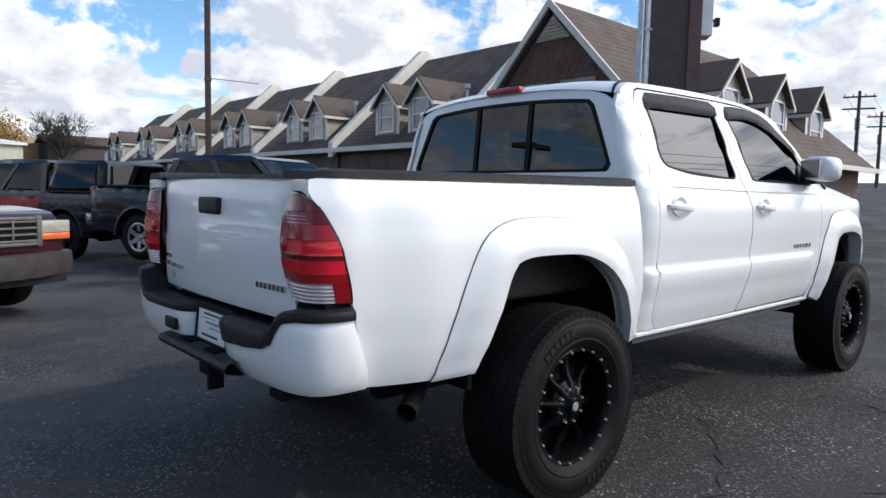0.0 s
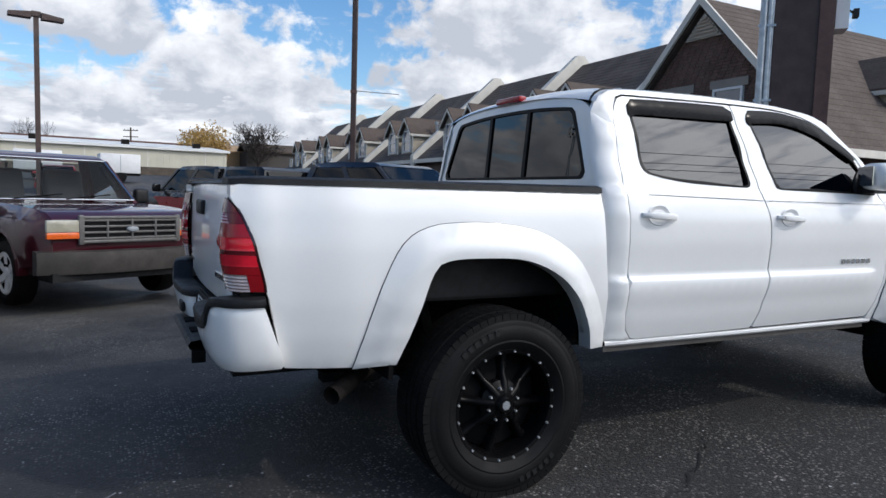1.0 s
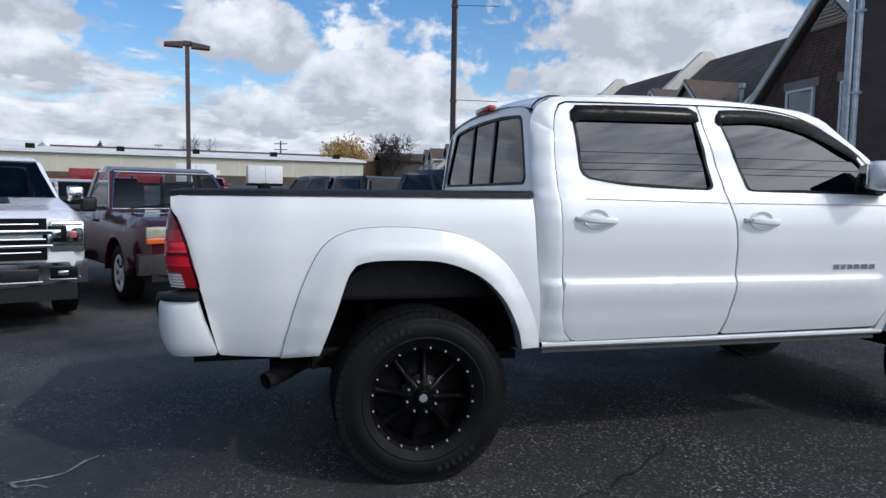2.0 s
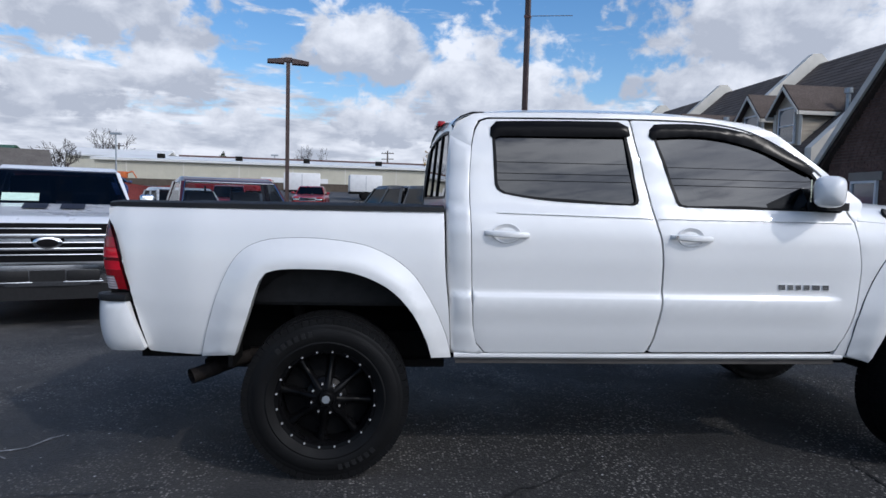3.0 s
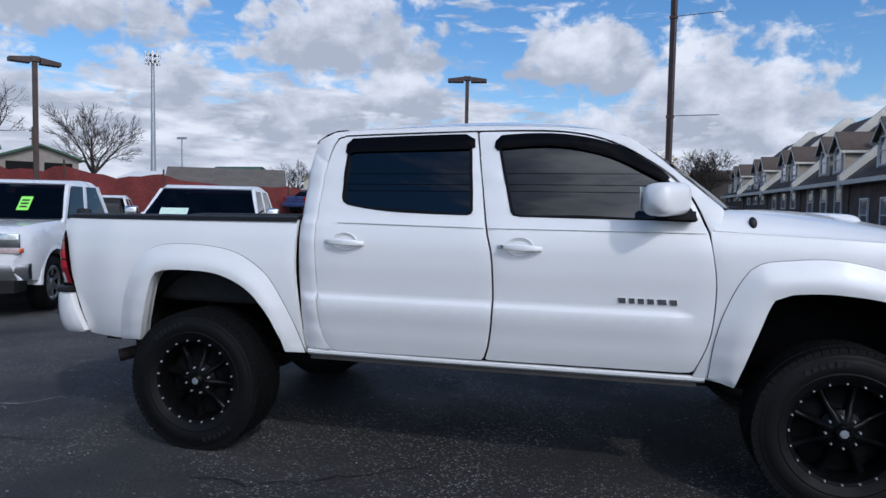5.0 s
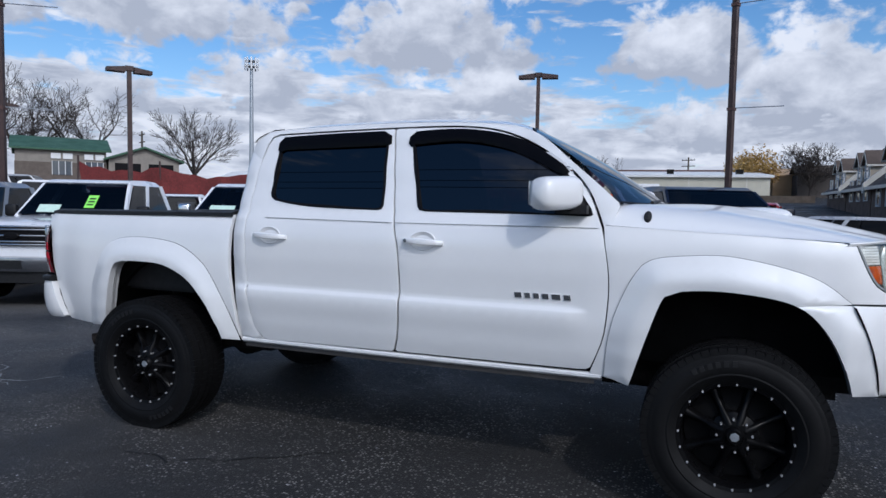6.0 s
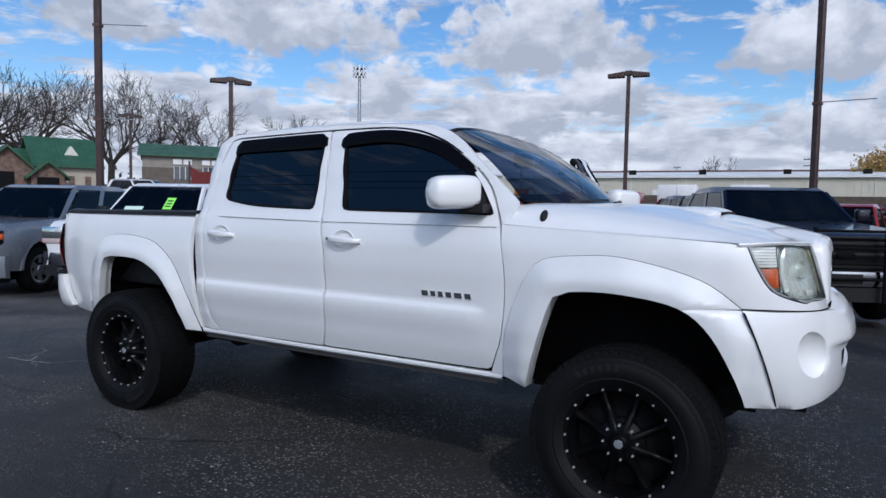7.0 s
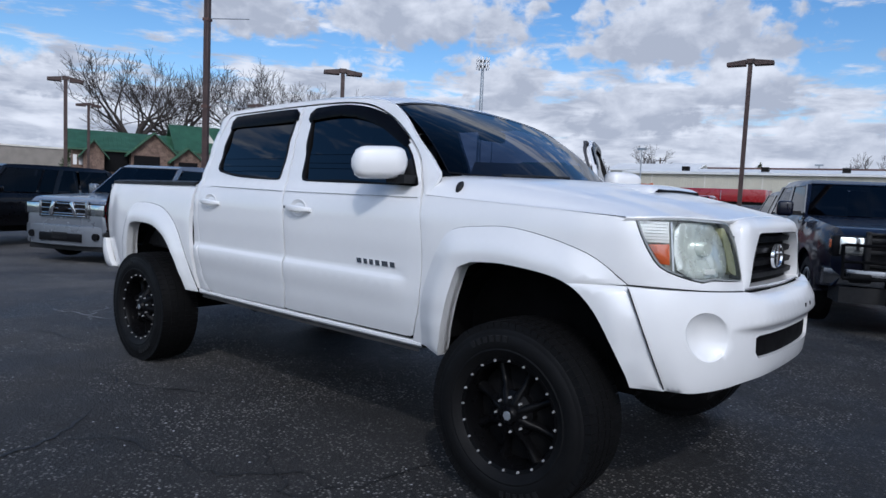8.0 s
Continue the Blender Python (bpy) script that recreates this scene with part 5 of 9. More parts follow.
ARCH_R = c2([(0.50, 0.56), (0.48, 0.63), (0.40, 0.785), (0.28, 0.905), (0.11, 0.975), (-0.08, 0.988), (-0.25, 0.978), (-0.315, 0.93), (-0.375, 0.75), (-0.44, 0.56)])
ARCH_F = c2([(3.69, 0.58), (3.655, 0.69), (3.565, 0.86), (3.44, 0.965), (3.20, 1.005), (3.00, 0.998), (2.93, 0.97), (2.865, 0.80), (2.785, 0.54)])
OUT_R = c2([(0.60, 0.555), (0.57, 0.67), (0.49, 0.84), (0.38, 0.99), (0.21, 1.09), (0.02, 1.125), (-0.17, 1.13), (-0.32, 1.11), (-0.43, 1.04), (-0.515, 0.87), (-0.575, 0.67), (-0.605, 0.545)])
OUT_F = c2([(3.665, 0.972), (3.55, 1.06), (3.41, 1.112), (3.19, 1.155), (3.01, 1.15), (2.87, 1.128), (2.80, 1.06), (2.73, 0.91), (2.69, 0.76), (2.672, 0.575)])
REAR_WIN = c2([(0.792, 1.66), (0.797, 1.41), (0.808, 1.385), (0.835, 1.368), (1.07, 1.336), (1.49, 1.324), (1.512, 1.332), (1.52, 1.35), (1.485, 1.70), (1.47, 1.712), (0.83, 1.695), (0.80, 1.685), (0.792, 1.66)], 0.05)[:-1]
FRONT_WIN = c2([(1.622, 1.70), (1.712, 1.345), (1.725, 1.328), (1.76, 1.322), (2.37, 1.318), (2.585, 1.314), (2.60, 1.322), (2.59, 1.35), (2.43, 1.55), (2.20, 1.67), (1.93, 1.722), (1.65, 1.718), (1.622, 1.70)], 0.05)[:-1]
REAR_DOOR = c2([(1.58, 0.586), (0.80, 0.580), (0.765, 0.585), (0.725, 0.63), (0.703, 0.72), (0.686, 1.01), (0.676, 1.26), (0.676, 1.43), (0.69, 1.60), (0.712, 1.69), (0.735, 1.728), (0.77, 1.742), (1.50, 1.762), (1.508, 1.758), (1.585, 1.29), (1.624, 1.12), (1.634, 0.86), (1.612, 0.66), (1.592, 0.60), (1.58, 0.586)])
FRONT_DOOR = c2([(2.55, 0.592), (1.615, 0.588), (1.602, 0.594), (1.622, 0.66), (1.644, 0.86), (1.634, 1.12), (1.595, 1.29), (1.518, 1.758), (1.53, 1.763), (1.95, 1.757), (2.20, 1.70), (2.43, 1.565), (2.56, 1.440), (2.628, 1.30), (2.655, 1.22), (2.684, 1.01), (2.668, 0.78), (2.624, 0.645), (2.606, 0.605), (2.588, 0.595), (2.55, 0.592)])


LAMP_LOW = [(0.116, 1.220), (0.138, 1.170), (0.160, 1.125), (0.211, 1.050), (0.293, 1.015), (0.383, 0.995), (0.430, 1.002), (0.632, 0.992)]


def fender_outline():
    back = c2([(2.655, 1.2745), (3.18, 1.252), (3.60, 1.226)], 0.04)
    low = [p for p in ARCH_F if p[0] < 3.46] + c2([(2.605, 0.578), (2.627, 0.637), (2.674, 0.78), (2.6895, 1.01), (2.662, 1.21), (2.655, 1.274)], 0.04)
    return [(x - 3.58, z) for x, z in back] + c2([(0.07, 1.224), (0.108, 1.222)] + [(a - 0.004, z - 0.005) for a, z in LAMP_LOW] + [(0.646, 0.99), (0.646, 0.952), (0.611, 0.953), (0.35, 0.964), (0.08, 0.974)], 0.03) + \
        [(x - 3.58, z) for x, z in low]


def bed_outline():
    return c2([(-1.052, 1.250), (-1.0, 1.262), (-0.6, 1.274), (0.545, 1.286), (0.548, 1.28), (0.556, 1.0), (0.578, 0.80), (0.598, 0.56)], 0.05) + ARCH_R[1:-1] + \
        c2([(-0.60, 0.55), (-0.80, 0.556), (-0.858, 0.560), (-0.868, 0.572), (-0.932, 0.84), (-0.941, 0.864), (-0.967, 0.968), (-0.986, 1.047), (-1.011, 1.12), (-1.033, 1.166), (-1.052, 1.192), (-1.058, 1.21), (-1.058, 1.243), (-1.052, 1.250)], 0.03)


def flare_mesh(name, outer, inner, s, lift=0.0):
    loop = list(outer) + list(reversed(inner))
    edge = [Vector(p) for p in outer]

    def place(x, z, dep):
        d = min((Vector((x, z)) - p).length for p in edge)
        t = min(1.0, d / 0.11)
        base = 0.010 + lift * max(0.0, min(1.0, (0.966 - z) / 0.10))
        return (x, s * (half_width(x, z) + base + (0.044 - base) * t * t * (3 - 2 * t) - dep), z)
    return skin(name, loop, place, "white", 0.03, 0.085, 0.003)


def ribbon(pile, line, s, w=0.0017, out=0.0030):
    """A thin dark gap line laid along a panel edge."""
    for (x0, z0), (x1, z1) in zip(line, line[1:]):
        d = math.hypot(x1 - x0, z1 - z0)
        if d < 1e-5:
            continue
        nx, nz = -(z1 - z0) / d * w, (x1 - x0) / d * w
        vs = []
        for o in (out, out - 0.012):
            for x, z in ((x0 + nx, z0 + nz), (x1 + nx, z1 + nz), (x1 - nx, z1 - nz), (x0 - nx, z0 - nz)):
                vs.append((x, s * (half_width(x, z) + o), z))
        pile.add(vs, [(0, 1, 2, 3), (7, 6, 5, 4), (0, 4, 5, 1), (1, 5, 6, 2), (2, 6, 7, 3), (3, 7, 4, 0)])


CREASE = [(0.70 + 0.02 * k, z) for k in range(97) for z in (0.862, 0.872, 0.882, 0.892, 0.91)]


def window_frame(parent, win, s, mat="tint"):
    """Rubber surround and pane set into a door."""
    fine = []
    for a, b in zip(win, win[1:] + win[:1]):
        n = max(1, int(math.dist(a, b) / 0.02))
        fine += [(a[0] + (b[0] - a[0]) * i / n, a[1] + (b[1] - a[1]) * i / n) for i in range(n)]
    win = fine
    big = [Vector(p) for p in win]
    c = sum(big, Vector((0, 0))) / len(big)
    small = [tuple(p + (c - p).normalized() * 0.016) for p in big]
    part("window_rubber", skin("window_rubber", win, side_place(s, 0.0025), "trim", 0.3, 0.02, 0.0, holes=[small]), parent)

    def pane(x, z, dep):
        d = z - 1.32
        return (x, s * (0.881 - 0.0165 * max(0.0, 1.6 - x) - 0.325 * d - 0.075 * d * d - dep), z)
    g = part("window", skin("door_glass", win, pane, mat, 0.06, 0.0, 0.0), parent, "dark tinted glass")
    return g


def door_handle(parent, x, z, s, lock):
    h = Pile()
    y = s * half_width(x + 0.1, z)
    rows = []
    for t in range(13):
        u = t / 12
        xx = x + 0.215 * u
        bow = 0.034 * math.sin(math.pi * u) ** 0.6 + 0.004
        hh = 0.012 + 0.005 * math.sin(math.pi * u)
        yy = s * (half_width(xx, z) + bow)
        rows.append([Vector((xx, yy + s * 0.010 * math.cos(a), z - 0.008 * u + hh * math.sin(a))) for a in [2 * math.pi * k / 8 for k in range(8)]])
    grip = part("handle", sheet("door_handle", rows, "white", close=True), parent)
    cup = lathe("handle_cup", [(0.001, -0.012), (0.030, -0.008), (0.050, 0.001), (0.058, 0.004), (0.062, 0.001)], "white", 24)
    part("handle_cup", cup, parent, "", Matrix.Translation((x + 0.105, s * (half_width(x + 0.1, z) + 0.0), z)) @ Matrix.Rotation(0 if s < 0 else math.pi, 4, "Z") @ Matrix.Diagonal((1.15, -1 if s < 0 else -1, 0.8, 1)))
    if lock:
        part("lock", Pile().tube((x + 0.02, y + s * 0.02, z), (x + 0.02, y + s * 0.034, z), 0.009, n=12).mesh("lock", "steel"), grip)


def rain_visor(parent, pts, s):
    part("rain_visor", skin("rain_visor", c2(pts, 0.03), side_place(s, 0.011), "smoke", 0.03, 0.022, 0.006), parent, "smoked acrylic rain visor")


VISOR_R = [(0.782, 1.655), (0.785, 1.70), (0.815, 1.732), (1.45, 1.752), (1.50, 1.725), (1.505, 1.68), (1.485, 1.672), (0.83, 1.655), (0.80, 1.64), (0.782, 1.655)]
VISOR_F = [(1.605, 1.68), (1.61, 1.715), (1.64, 1.745), (1.93, 1.752), (2.21, 1.695), (2.44, 1.562), (2.475, 1.525), (2.45, 1.505), (2.42, 1.52), (2.19, 1.63), (1.92, 1.685), (1.65, 1.672), (1.625, 1.66), (1.605, 1.68)]


def build_side(s):
    p = side_place(s)
    bed = part("bed_side", skin("bed_side", bed_outline(), p, "white", 0.05, 0.03), pickup)
    part("wheel_flare", flare_mesh("rear_flare", OUT_R, ARCH_R, s), pickup)
    fen = part("fender", skin("fender", fender_outline(), corner_place(s), "white", 0.04, 0.03), pickup)
    inner = [q for q in ARCH_F if not (q[0] > 3.45 and q[1] < 0.96)]
    part("wheel_flare", flare_mesh("front_flare", OUT_F, [(3.46, 0.958)] + [q for q in inner if q[0] < 3.46], s), pickup)
    # lower flare, moulded with the bumper
    low_out = c2([(3.668, 0.966), (3.735, 0.82), (3.772, 0.70), (3.797, 0.577)])
    low_in = [q for q in ARCH_F if q[0] > 3.44][::-1]
    part("bumper_flare", flare_mesh("bumper_flare", low_out, low_in, s, 0.036), pickup)
    corner = c2([(0.602, 0.575), (0.585, 0.80), (0.566, 1.0), (0.562, 1.30), (0.568, 1.50), (0.585, 1.655)], 0.05) + c2([(0.686, 1.60), (0.672, 1.43), (0.672, 1.26), (0.682, 1.01), (0.699, 0.72), (0.722, 0.626), (0.762, 0.581), (0.74, 0.575)], 0.05)
    part("cab_corner", skin("cab_corner", corner, cab_place(s), "white", 0.018, 0.03), pickup)
    rail = c2([(0.585, 1.655), (0.615, 1.725), (0.70, 1.768), (1.0, 1.788), (1.55, 1.798), (2.0, 1.785), (2.27, 1.735), (2.50, 1.56), (2.712, 1.380), (2.718, 1.36), (2.702, 1.32), (2.692, 1.277)], 0.05) + \
        c2([(2.664, 1.277), (2.664, 1.24), (2.640, 1.305), (2.568, 1.450), (2.44, 1.575), (2.205, 1.71), (1.95, 1.767), (1.53, 1.772), (0.77, 1.752), (0.725, 1.735), (0.702, 1.69), (0.684, 1.60)], 0.05)
    part("roof_rail", skin("roof_rail", rail, cab_place(s), "white", 0.03, 0.02, 0.002), pickup)
    rows = [[Vector((x, s * (half_width(x, 0.575) + dy), z)) for z, dy in ((0.578, -0.03), (0.577, -0.010), (0.570, -0.003), (0.558, -0.004), (0.546, -0.016), (0.538, -0.07))] for x in [0.615 + 0.1 * k for k in range(21)] + [2.66]]
    flange = [[Vector((x, s * (half_width(x, 0.575) + dy), z)) for z, dy in ((0.545, -0.03), (0.522, -0.026), (0.518, -0.034))] for x in [0.625 + 0.1 * k for k in range(21)]]
    part("sill_flange", sheet("sill_flange", flange, "dull_bumper", facing=Vector((0, s, 0))), pickup)
    part("sill", sheet("sill", rows, "white", facing=Vector((0, s, 0))), pickup)
    for line in (OUT_R, OUT_F):
        seam = Pile()
        ribbon(seam, line, s)
        part("panel_gap", seam.mesh("panel_gap", "liner", False), pickup)
    # dark shell behind the panel gaps
    back = Pile()
    for x0, x1, z0, z1 in ((0.64, 0.72, 0.58, 1.28), (1.50, 1.66, 0.6, 1.30), (2.60, 2.76, 0.6, 1.27), (0.60, 2.66, 0.56, 0.64), (3.5, 3.62, 0.95, 1.0)):
        c = [(x, s * (half_width(x, z) - 0.045), z) for x, z in ((x0, z0), (x1, z0), (x1, z1), (x0, z1))]
        d = [(x, s * (half_width(x, z) - 0.06), z) for x, z in ((x0, z0), (x1, z0), (x1, z1), (x0, z1))]
        back.add(c + d, [(0, 1, 2, 3), (7, 6, 5, 4), (0, 4, 5, 1), (1, 5, 6, 2), (2, 6, 7, 3), (3, 7, 4, 0)])
    part("inner_shell", back.mesh("inner_shell", "liner", False), pickup)
    # doors
    rd = part("rear_door", skin("rear_door", REAR_DOOR, p, "white", 0.045, 0.03, holes=[REAR_WIN], extra=CREASE), pickup)
    window_frame(rd, REAR_WIN, s, "privacy")
    rain_visor(rd, VISOR_R, s)
    door_handle(rd, 0.742, 1.175, s, False)
    part("belt_strip", skin("belt_strip", c2([(0.80, 1.272), (1.588, 1.262), (1.588, 1.2605), (0.80, 1.2705)], 0.1), side_place(s, 0.002), "rubber_grey", 0.2, 0.003, 0.0), rd)
    fd = part("front_door", skin("front_door", FRONT_DOOR, p, "white", 0.045, 0.03, holes=[FRONT_WIN], extra=CREASE), pickup)
    window_frame(fd, FRONT_WIN, s)
    rain_visor(fd, VISOR_F, s)
    door_handle(fd, 1.664, 1.175, s, True)
    part("belt_strip", skin("belt_strip", c2([(1.605, 1.262), (2.63, 1.262), (2.63, 1.2605), (1.605, 1.2605)], 0.1), side_place(s, 0.002), "rubber_grey", 0.2, 0.003, 0.0), fd)
    # raised badge: plain bars in place of the maker's word
    x = 2.245
    for w in (0.050, 0.042, 0.042, 0.046, 0.056, 0.048):
        xs = [x, x + w - 0.012]
        part("badge", skin("badge", [(x + 0.004, 0.921), (xs[1], 0.921), (xs[1] - 0.003, 0.946), (x, 0.946)], side_place(s, 0.007), "chrome", 0.05, 0.010, 0.002), fd)
        x += w
    # mirror sail and housing
    sail = c2([(2.42, 1.318), (2.605, 1.312), (2.612, 1.33), (2.56, 1.40), (2.50, 1.455), (2.42, 1.36), (2.42, 1.318)], 0.05)
    part("mirror_sail", skin("mirror_sail", sail, side_place(s, 0.004), "plastic", 0.05, 0.02, 0.006), fd)
    rows = []
    ax = Vector((0.60, -0.80 * s, 0))
    for i in range(15):
        t = -1 + 2 * i / 14
        f = max(0.03, (1 - abs(t) ** 5)) ** 0.40
        cx = Vector((2.447, s * 1.005, 1.418 + 0.006 * t)) + ax * (0.132 * t)
        side = Vector((0.80, 0.60 * s, 0))
        ring = []
        for k in range(20):
            a = 2 * math.pi * k / 20
            ca, sa = math.cos(a), math.sin(a)
            ca, sa = math.copysign(abs(ca) ** 0.7, ca), math.copysign(abs(sa) ** 0.5, sa)
            ring.append(cx + side * (0.072 * f * ca) + Vector((0, 0, 0.078 * f * sa)))
        rows.append(ring)
    mir = part("mirror", sheet("mirror", rows, "white", close=True), fd)
    part("mirror_arm", Pile().box(2.46, 2.58, min(s * 0.87, s * 0.97), max(s * 0.87, s * 0.97), 1.325, 1.365).mesh("mirror_arm", "plastic"), fd)
    part("mirror_glass", Pile().prism([(-0.095, -0.055), (0.095, -0.055), (0.095, 0.055), (-0.095, 0.055)], 0, 0.004, "y").mesh("mirror_glass", "chrome"), mir, "",
         Matrix.Translation((2.447 - 0.062, s * 1.005 - s * 0.045, 1.418)) @ Matrix.Rotation(math.atan2(ax.y, ax.x), 4, "Z"))
    return fd


right_door = build_side(-1)
left_door = build_side(1)


def nose_seams(s):
    """Dark gaps between fender, bumper cover and flare."""
    def strip(name, line, place, w):
        p = Pile()
        for (a0, z0), (a1, z1) in zip(line, line[1:]):
            d = math.hypot(a1 - a0, z1 - z0)
            na, nz = -(z1 - z0) / d * w, (a1 - a0) / d * w
            vs = [place(a, z, o) for o in (-0.0035, 0.008) for a, z in ((a0 + na, z0 + nz), (a1 + na, z1 + nz), (a1 - na, z1 - nz), (a0 - na, z0 - nz))]
            p.add(vs, [(0, 1, 2, 3), (7, 6, 5, 4), (0, 4, 5, 1), (1, 5, 6, 2), (2, 6, 7, 3), (3, 7, 4, 0)])
        part("panel_gap", p.mesh(name, "liner", False), pickup)
    strip("lamp_gap", c2([(0.075, 0.9715), (0.20, 0.969), (0.35, 0.963), (0.50, 0.957), (0.62, 0.952)], 0.03), corner_place(s), 0.0022)
    edge = [(0, 0.585 + 0.0125 * k) for k in range(31)]

    def beside(a, z, dep):
        x, y = nose_plan(0.997, z)
        return (x + 0.4 * a - dep * 0.5, s * (y + 0.001 - dep - a), z)
    strip("flare_gap", edge, beside, 0.0030)


# the driver's door stands open on its front hinge
HINGE = Vector((2.66, 0.92, 0))
left_door.matrix_basis = Matrix.Translation(HINGE) @ Matrix.Rotation(radians(-68), 4, "Z") @ Matrix.Translation(-HINGE)
trim_in = skin("door_card", FRONT_DOOR, side_place(1, -0.05), "cloth", 0.2, 0.02, 0.0, holes=[FRONT_WIN])
part("door_card", trim_in, left_door, "dark inner trim")


# roof, glass and hood
def roof():
    st = [(0.60, 1.700, 1.765), (0.625, 1.732, 1.785), (0.70, 1.768, 1.812), (0.85, 1.780, 1.838), (1.1, 1.790, 1.856), (1.55, 1.798, 1.868), (1.85, 1.792, 1.860), (2.05, 1.780, 1.842), (2.17, 1.76, 1.822), (2.27, 1.735, 1.80)]
    rows = []
    for x, zr, zc in st:
        w = half_width(x, zr)
        row = []
        for f in (-1, -0.93, -0.84, -0.7, -0.5, -0.25, 0, 0.25, 0.5, 0.7, 0.84, 0.93, 1):
            k = 1 - abs(f) ** 2.8
            # the front edge bows back towards the middle
            bow = -0.10 * (1 - f * f) if x > 2.2 else (-0.05 * (1 - f * f) if x > 2.1 else 0.0)
            if x < 0.61:
                bow = -0.01 * (1 - f * f)
            row.append(Vector((x + bow, f * w, zr + (zc - zr) * k)))
        rows.append(row)
    part("roof", sheet("roof", smooth_rows(rows, 3, 2), "white"), pickup)


roof()


def windscreen():
    top = [(2.27, -0.715, 1.735), (2.235, -0.55, 1.768), (2.19, -0.28, 1.796), (2.172, 0, 1.803), (2.19, 0.28, 1.796), (2.235, 0.55, 1.768), (2.27, 0.715, 1.735)]
    low = [(2.715, -0.815, 1.378), (2.79, -0.62, 1.372), (2.87, -0.32, 1.372), (2.90, 0, 1.374), (2.87, 0.32, 1.372), (2.79, 0.62, 1.372), (2.715, 0.815, 1.378)]
    rows = []
    for t in (0, 0.25, 0.5, 0.75, 1):
        rows.append([Vector(a).lerp(Vector(b), t) + Vector((0.018, 0, 0.022)) * math.sin(math.pi * t) for a, b in zip(top, low)])
    fine = smooth_rows(rows, 3, 3)
    ws = part("windscreen", sheet("windscreen", fine, "screen", facing=Vector((0.6, 0, 0.8))), pickup, "blue-tinted windscreen")
    # dark border round the glass
    edge = [fine[0], fine[-1]]
    for a, b in ((fine[0], fine[1]), (fine[-1], fine[-2])):
        part("windscreen_band", sheet("windscreen_band", [[p + Vector((0.003, 0, 0.003)) for p in a], [p.lerp(q, 0.30) + Vector((0.003, 0, 0.003)) for p, q in zip(a, b)]], "trim"), ws)
    for j, k in ((0, 1), (-1, -2)):
        part("windscreen_band", sheet("windscreen_band", [[r[j] + Vector((0.002, 0, 0.003)) for r in fine], [r[j].lerp(r[k], 0.12) + Vector((0.002, 0, 0.003)) for r in fine]], "trim"), ws)
    for y0, y1 in ((-0.55, 0.05), (0.05, 0.55)):
        part("wiper", Pile().tube((2.90 - 0.2 * y0 * y0, y0, 1.385), (2.86 - 0.2 * y1 * y1, y1, 1.402), 0.010, n=6).mesh("wiper", "plastic"), pickup)
    return ws


windscreen()


def hood():
    front = [(3.925, 0.0, 1.250), (3.922, 0.12, 1.250), (3.914, 0.22, 1.248), (3.905, 0.33, 1.242), (3.893, 0.43, 1.231), (3.880, 0.52, 1.229), (3.853, 0.62, 1.233), (3.803, 0.735, 1.237), (3.735, 0.82, 1.234), (3.690, 0.853, 1.229), (3.642, 0.879, 1.227)]
    front = curve_through(front, 0.02)
    ks = (0, 0.12, 0.25, 0.40, 0.55, 0.68, 0.78, 0.86, 0.91, 0.95, 0.98, 1.0)
    n = 16
    half = []
    for i in range(n + 1):
        v = i / n
        row = []
        for f in ks:
            x0 = 2.672 + 0.235 * max(0.0, 1 - (f / 0.90) ** 2) if f < 0.90 else 2.672
            z0 = 1.274 + 0.104 * (1 - f ** 15)
            y0 = f * half_width(2.68, 1.27)
            # front edge point whose share of the width is the same
            want = f * 0.879
            k = min(range(len(front)), key=lambda j: abs(front[j].y - want))
            e = front[k]
            u = v + 0.10 * v * (1 - v)
            x = x0 + (e.x - x0) * v
            w = half_width(min(x, 3.645), 1.276 - (min(x, 3.645) - 2.66) * 0.0485) - 0.001
            y = f * w if v < 0.8 else f * w + (e.y - f * w) * ((v - 0.8) / 0.2) ** 2
            z = z0 + (e.z - z0) * v
            z += 0.042 * math.sin(math.pi * v ** 0.8) * (1 - f ** 2.5) - 0.008 * math.sin(math.pi * v) * (f ** 6)
            if f > 0.999:
                z = 1.2765 - (x - 2.66) * 0.0500
            row.append(Vector((x, y, z)))
        half.append(row)
    rows = [[Vector((p.x, -p.y, p.z)) for p in reversed(r[1:])] + r for r in half]
    hd = part("hood", sheet("hood", smooth_rows(rows, 2, 2), "white", facing=Vector((0, 0, 1))), pickup)
    # turned-down leading edge
    lip = [[Vector((p.x + dx, p.y, p.z + dz)) for p in rows[-1]] for dx, dz in ((0, 0), (0.004, -0.005), (-0.004, -0.014), (-0.03, -0.018))]
    part("hood_edge", sheet("hood_edge", lip, "white", facing=Vector((1, 0, 0.2))), hd)
    return hd


hood_ob = hood()


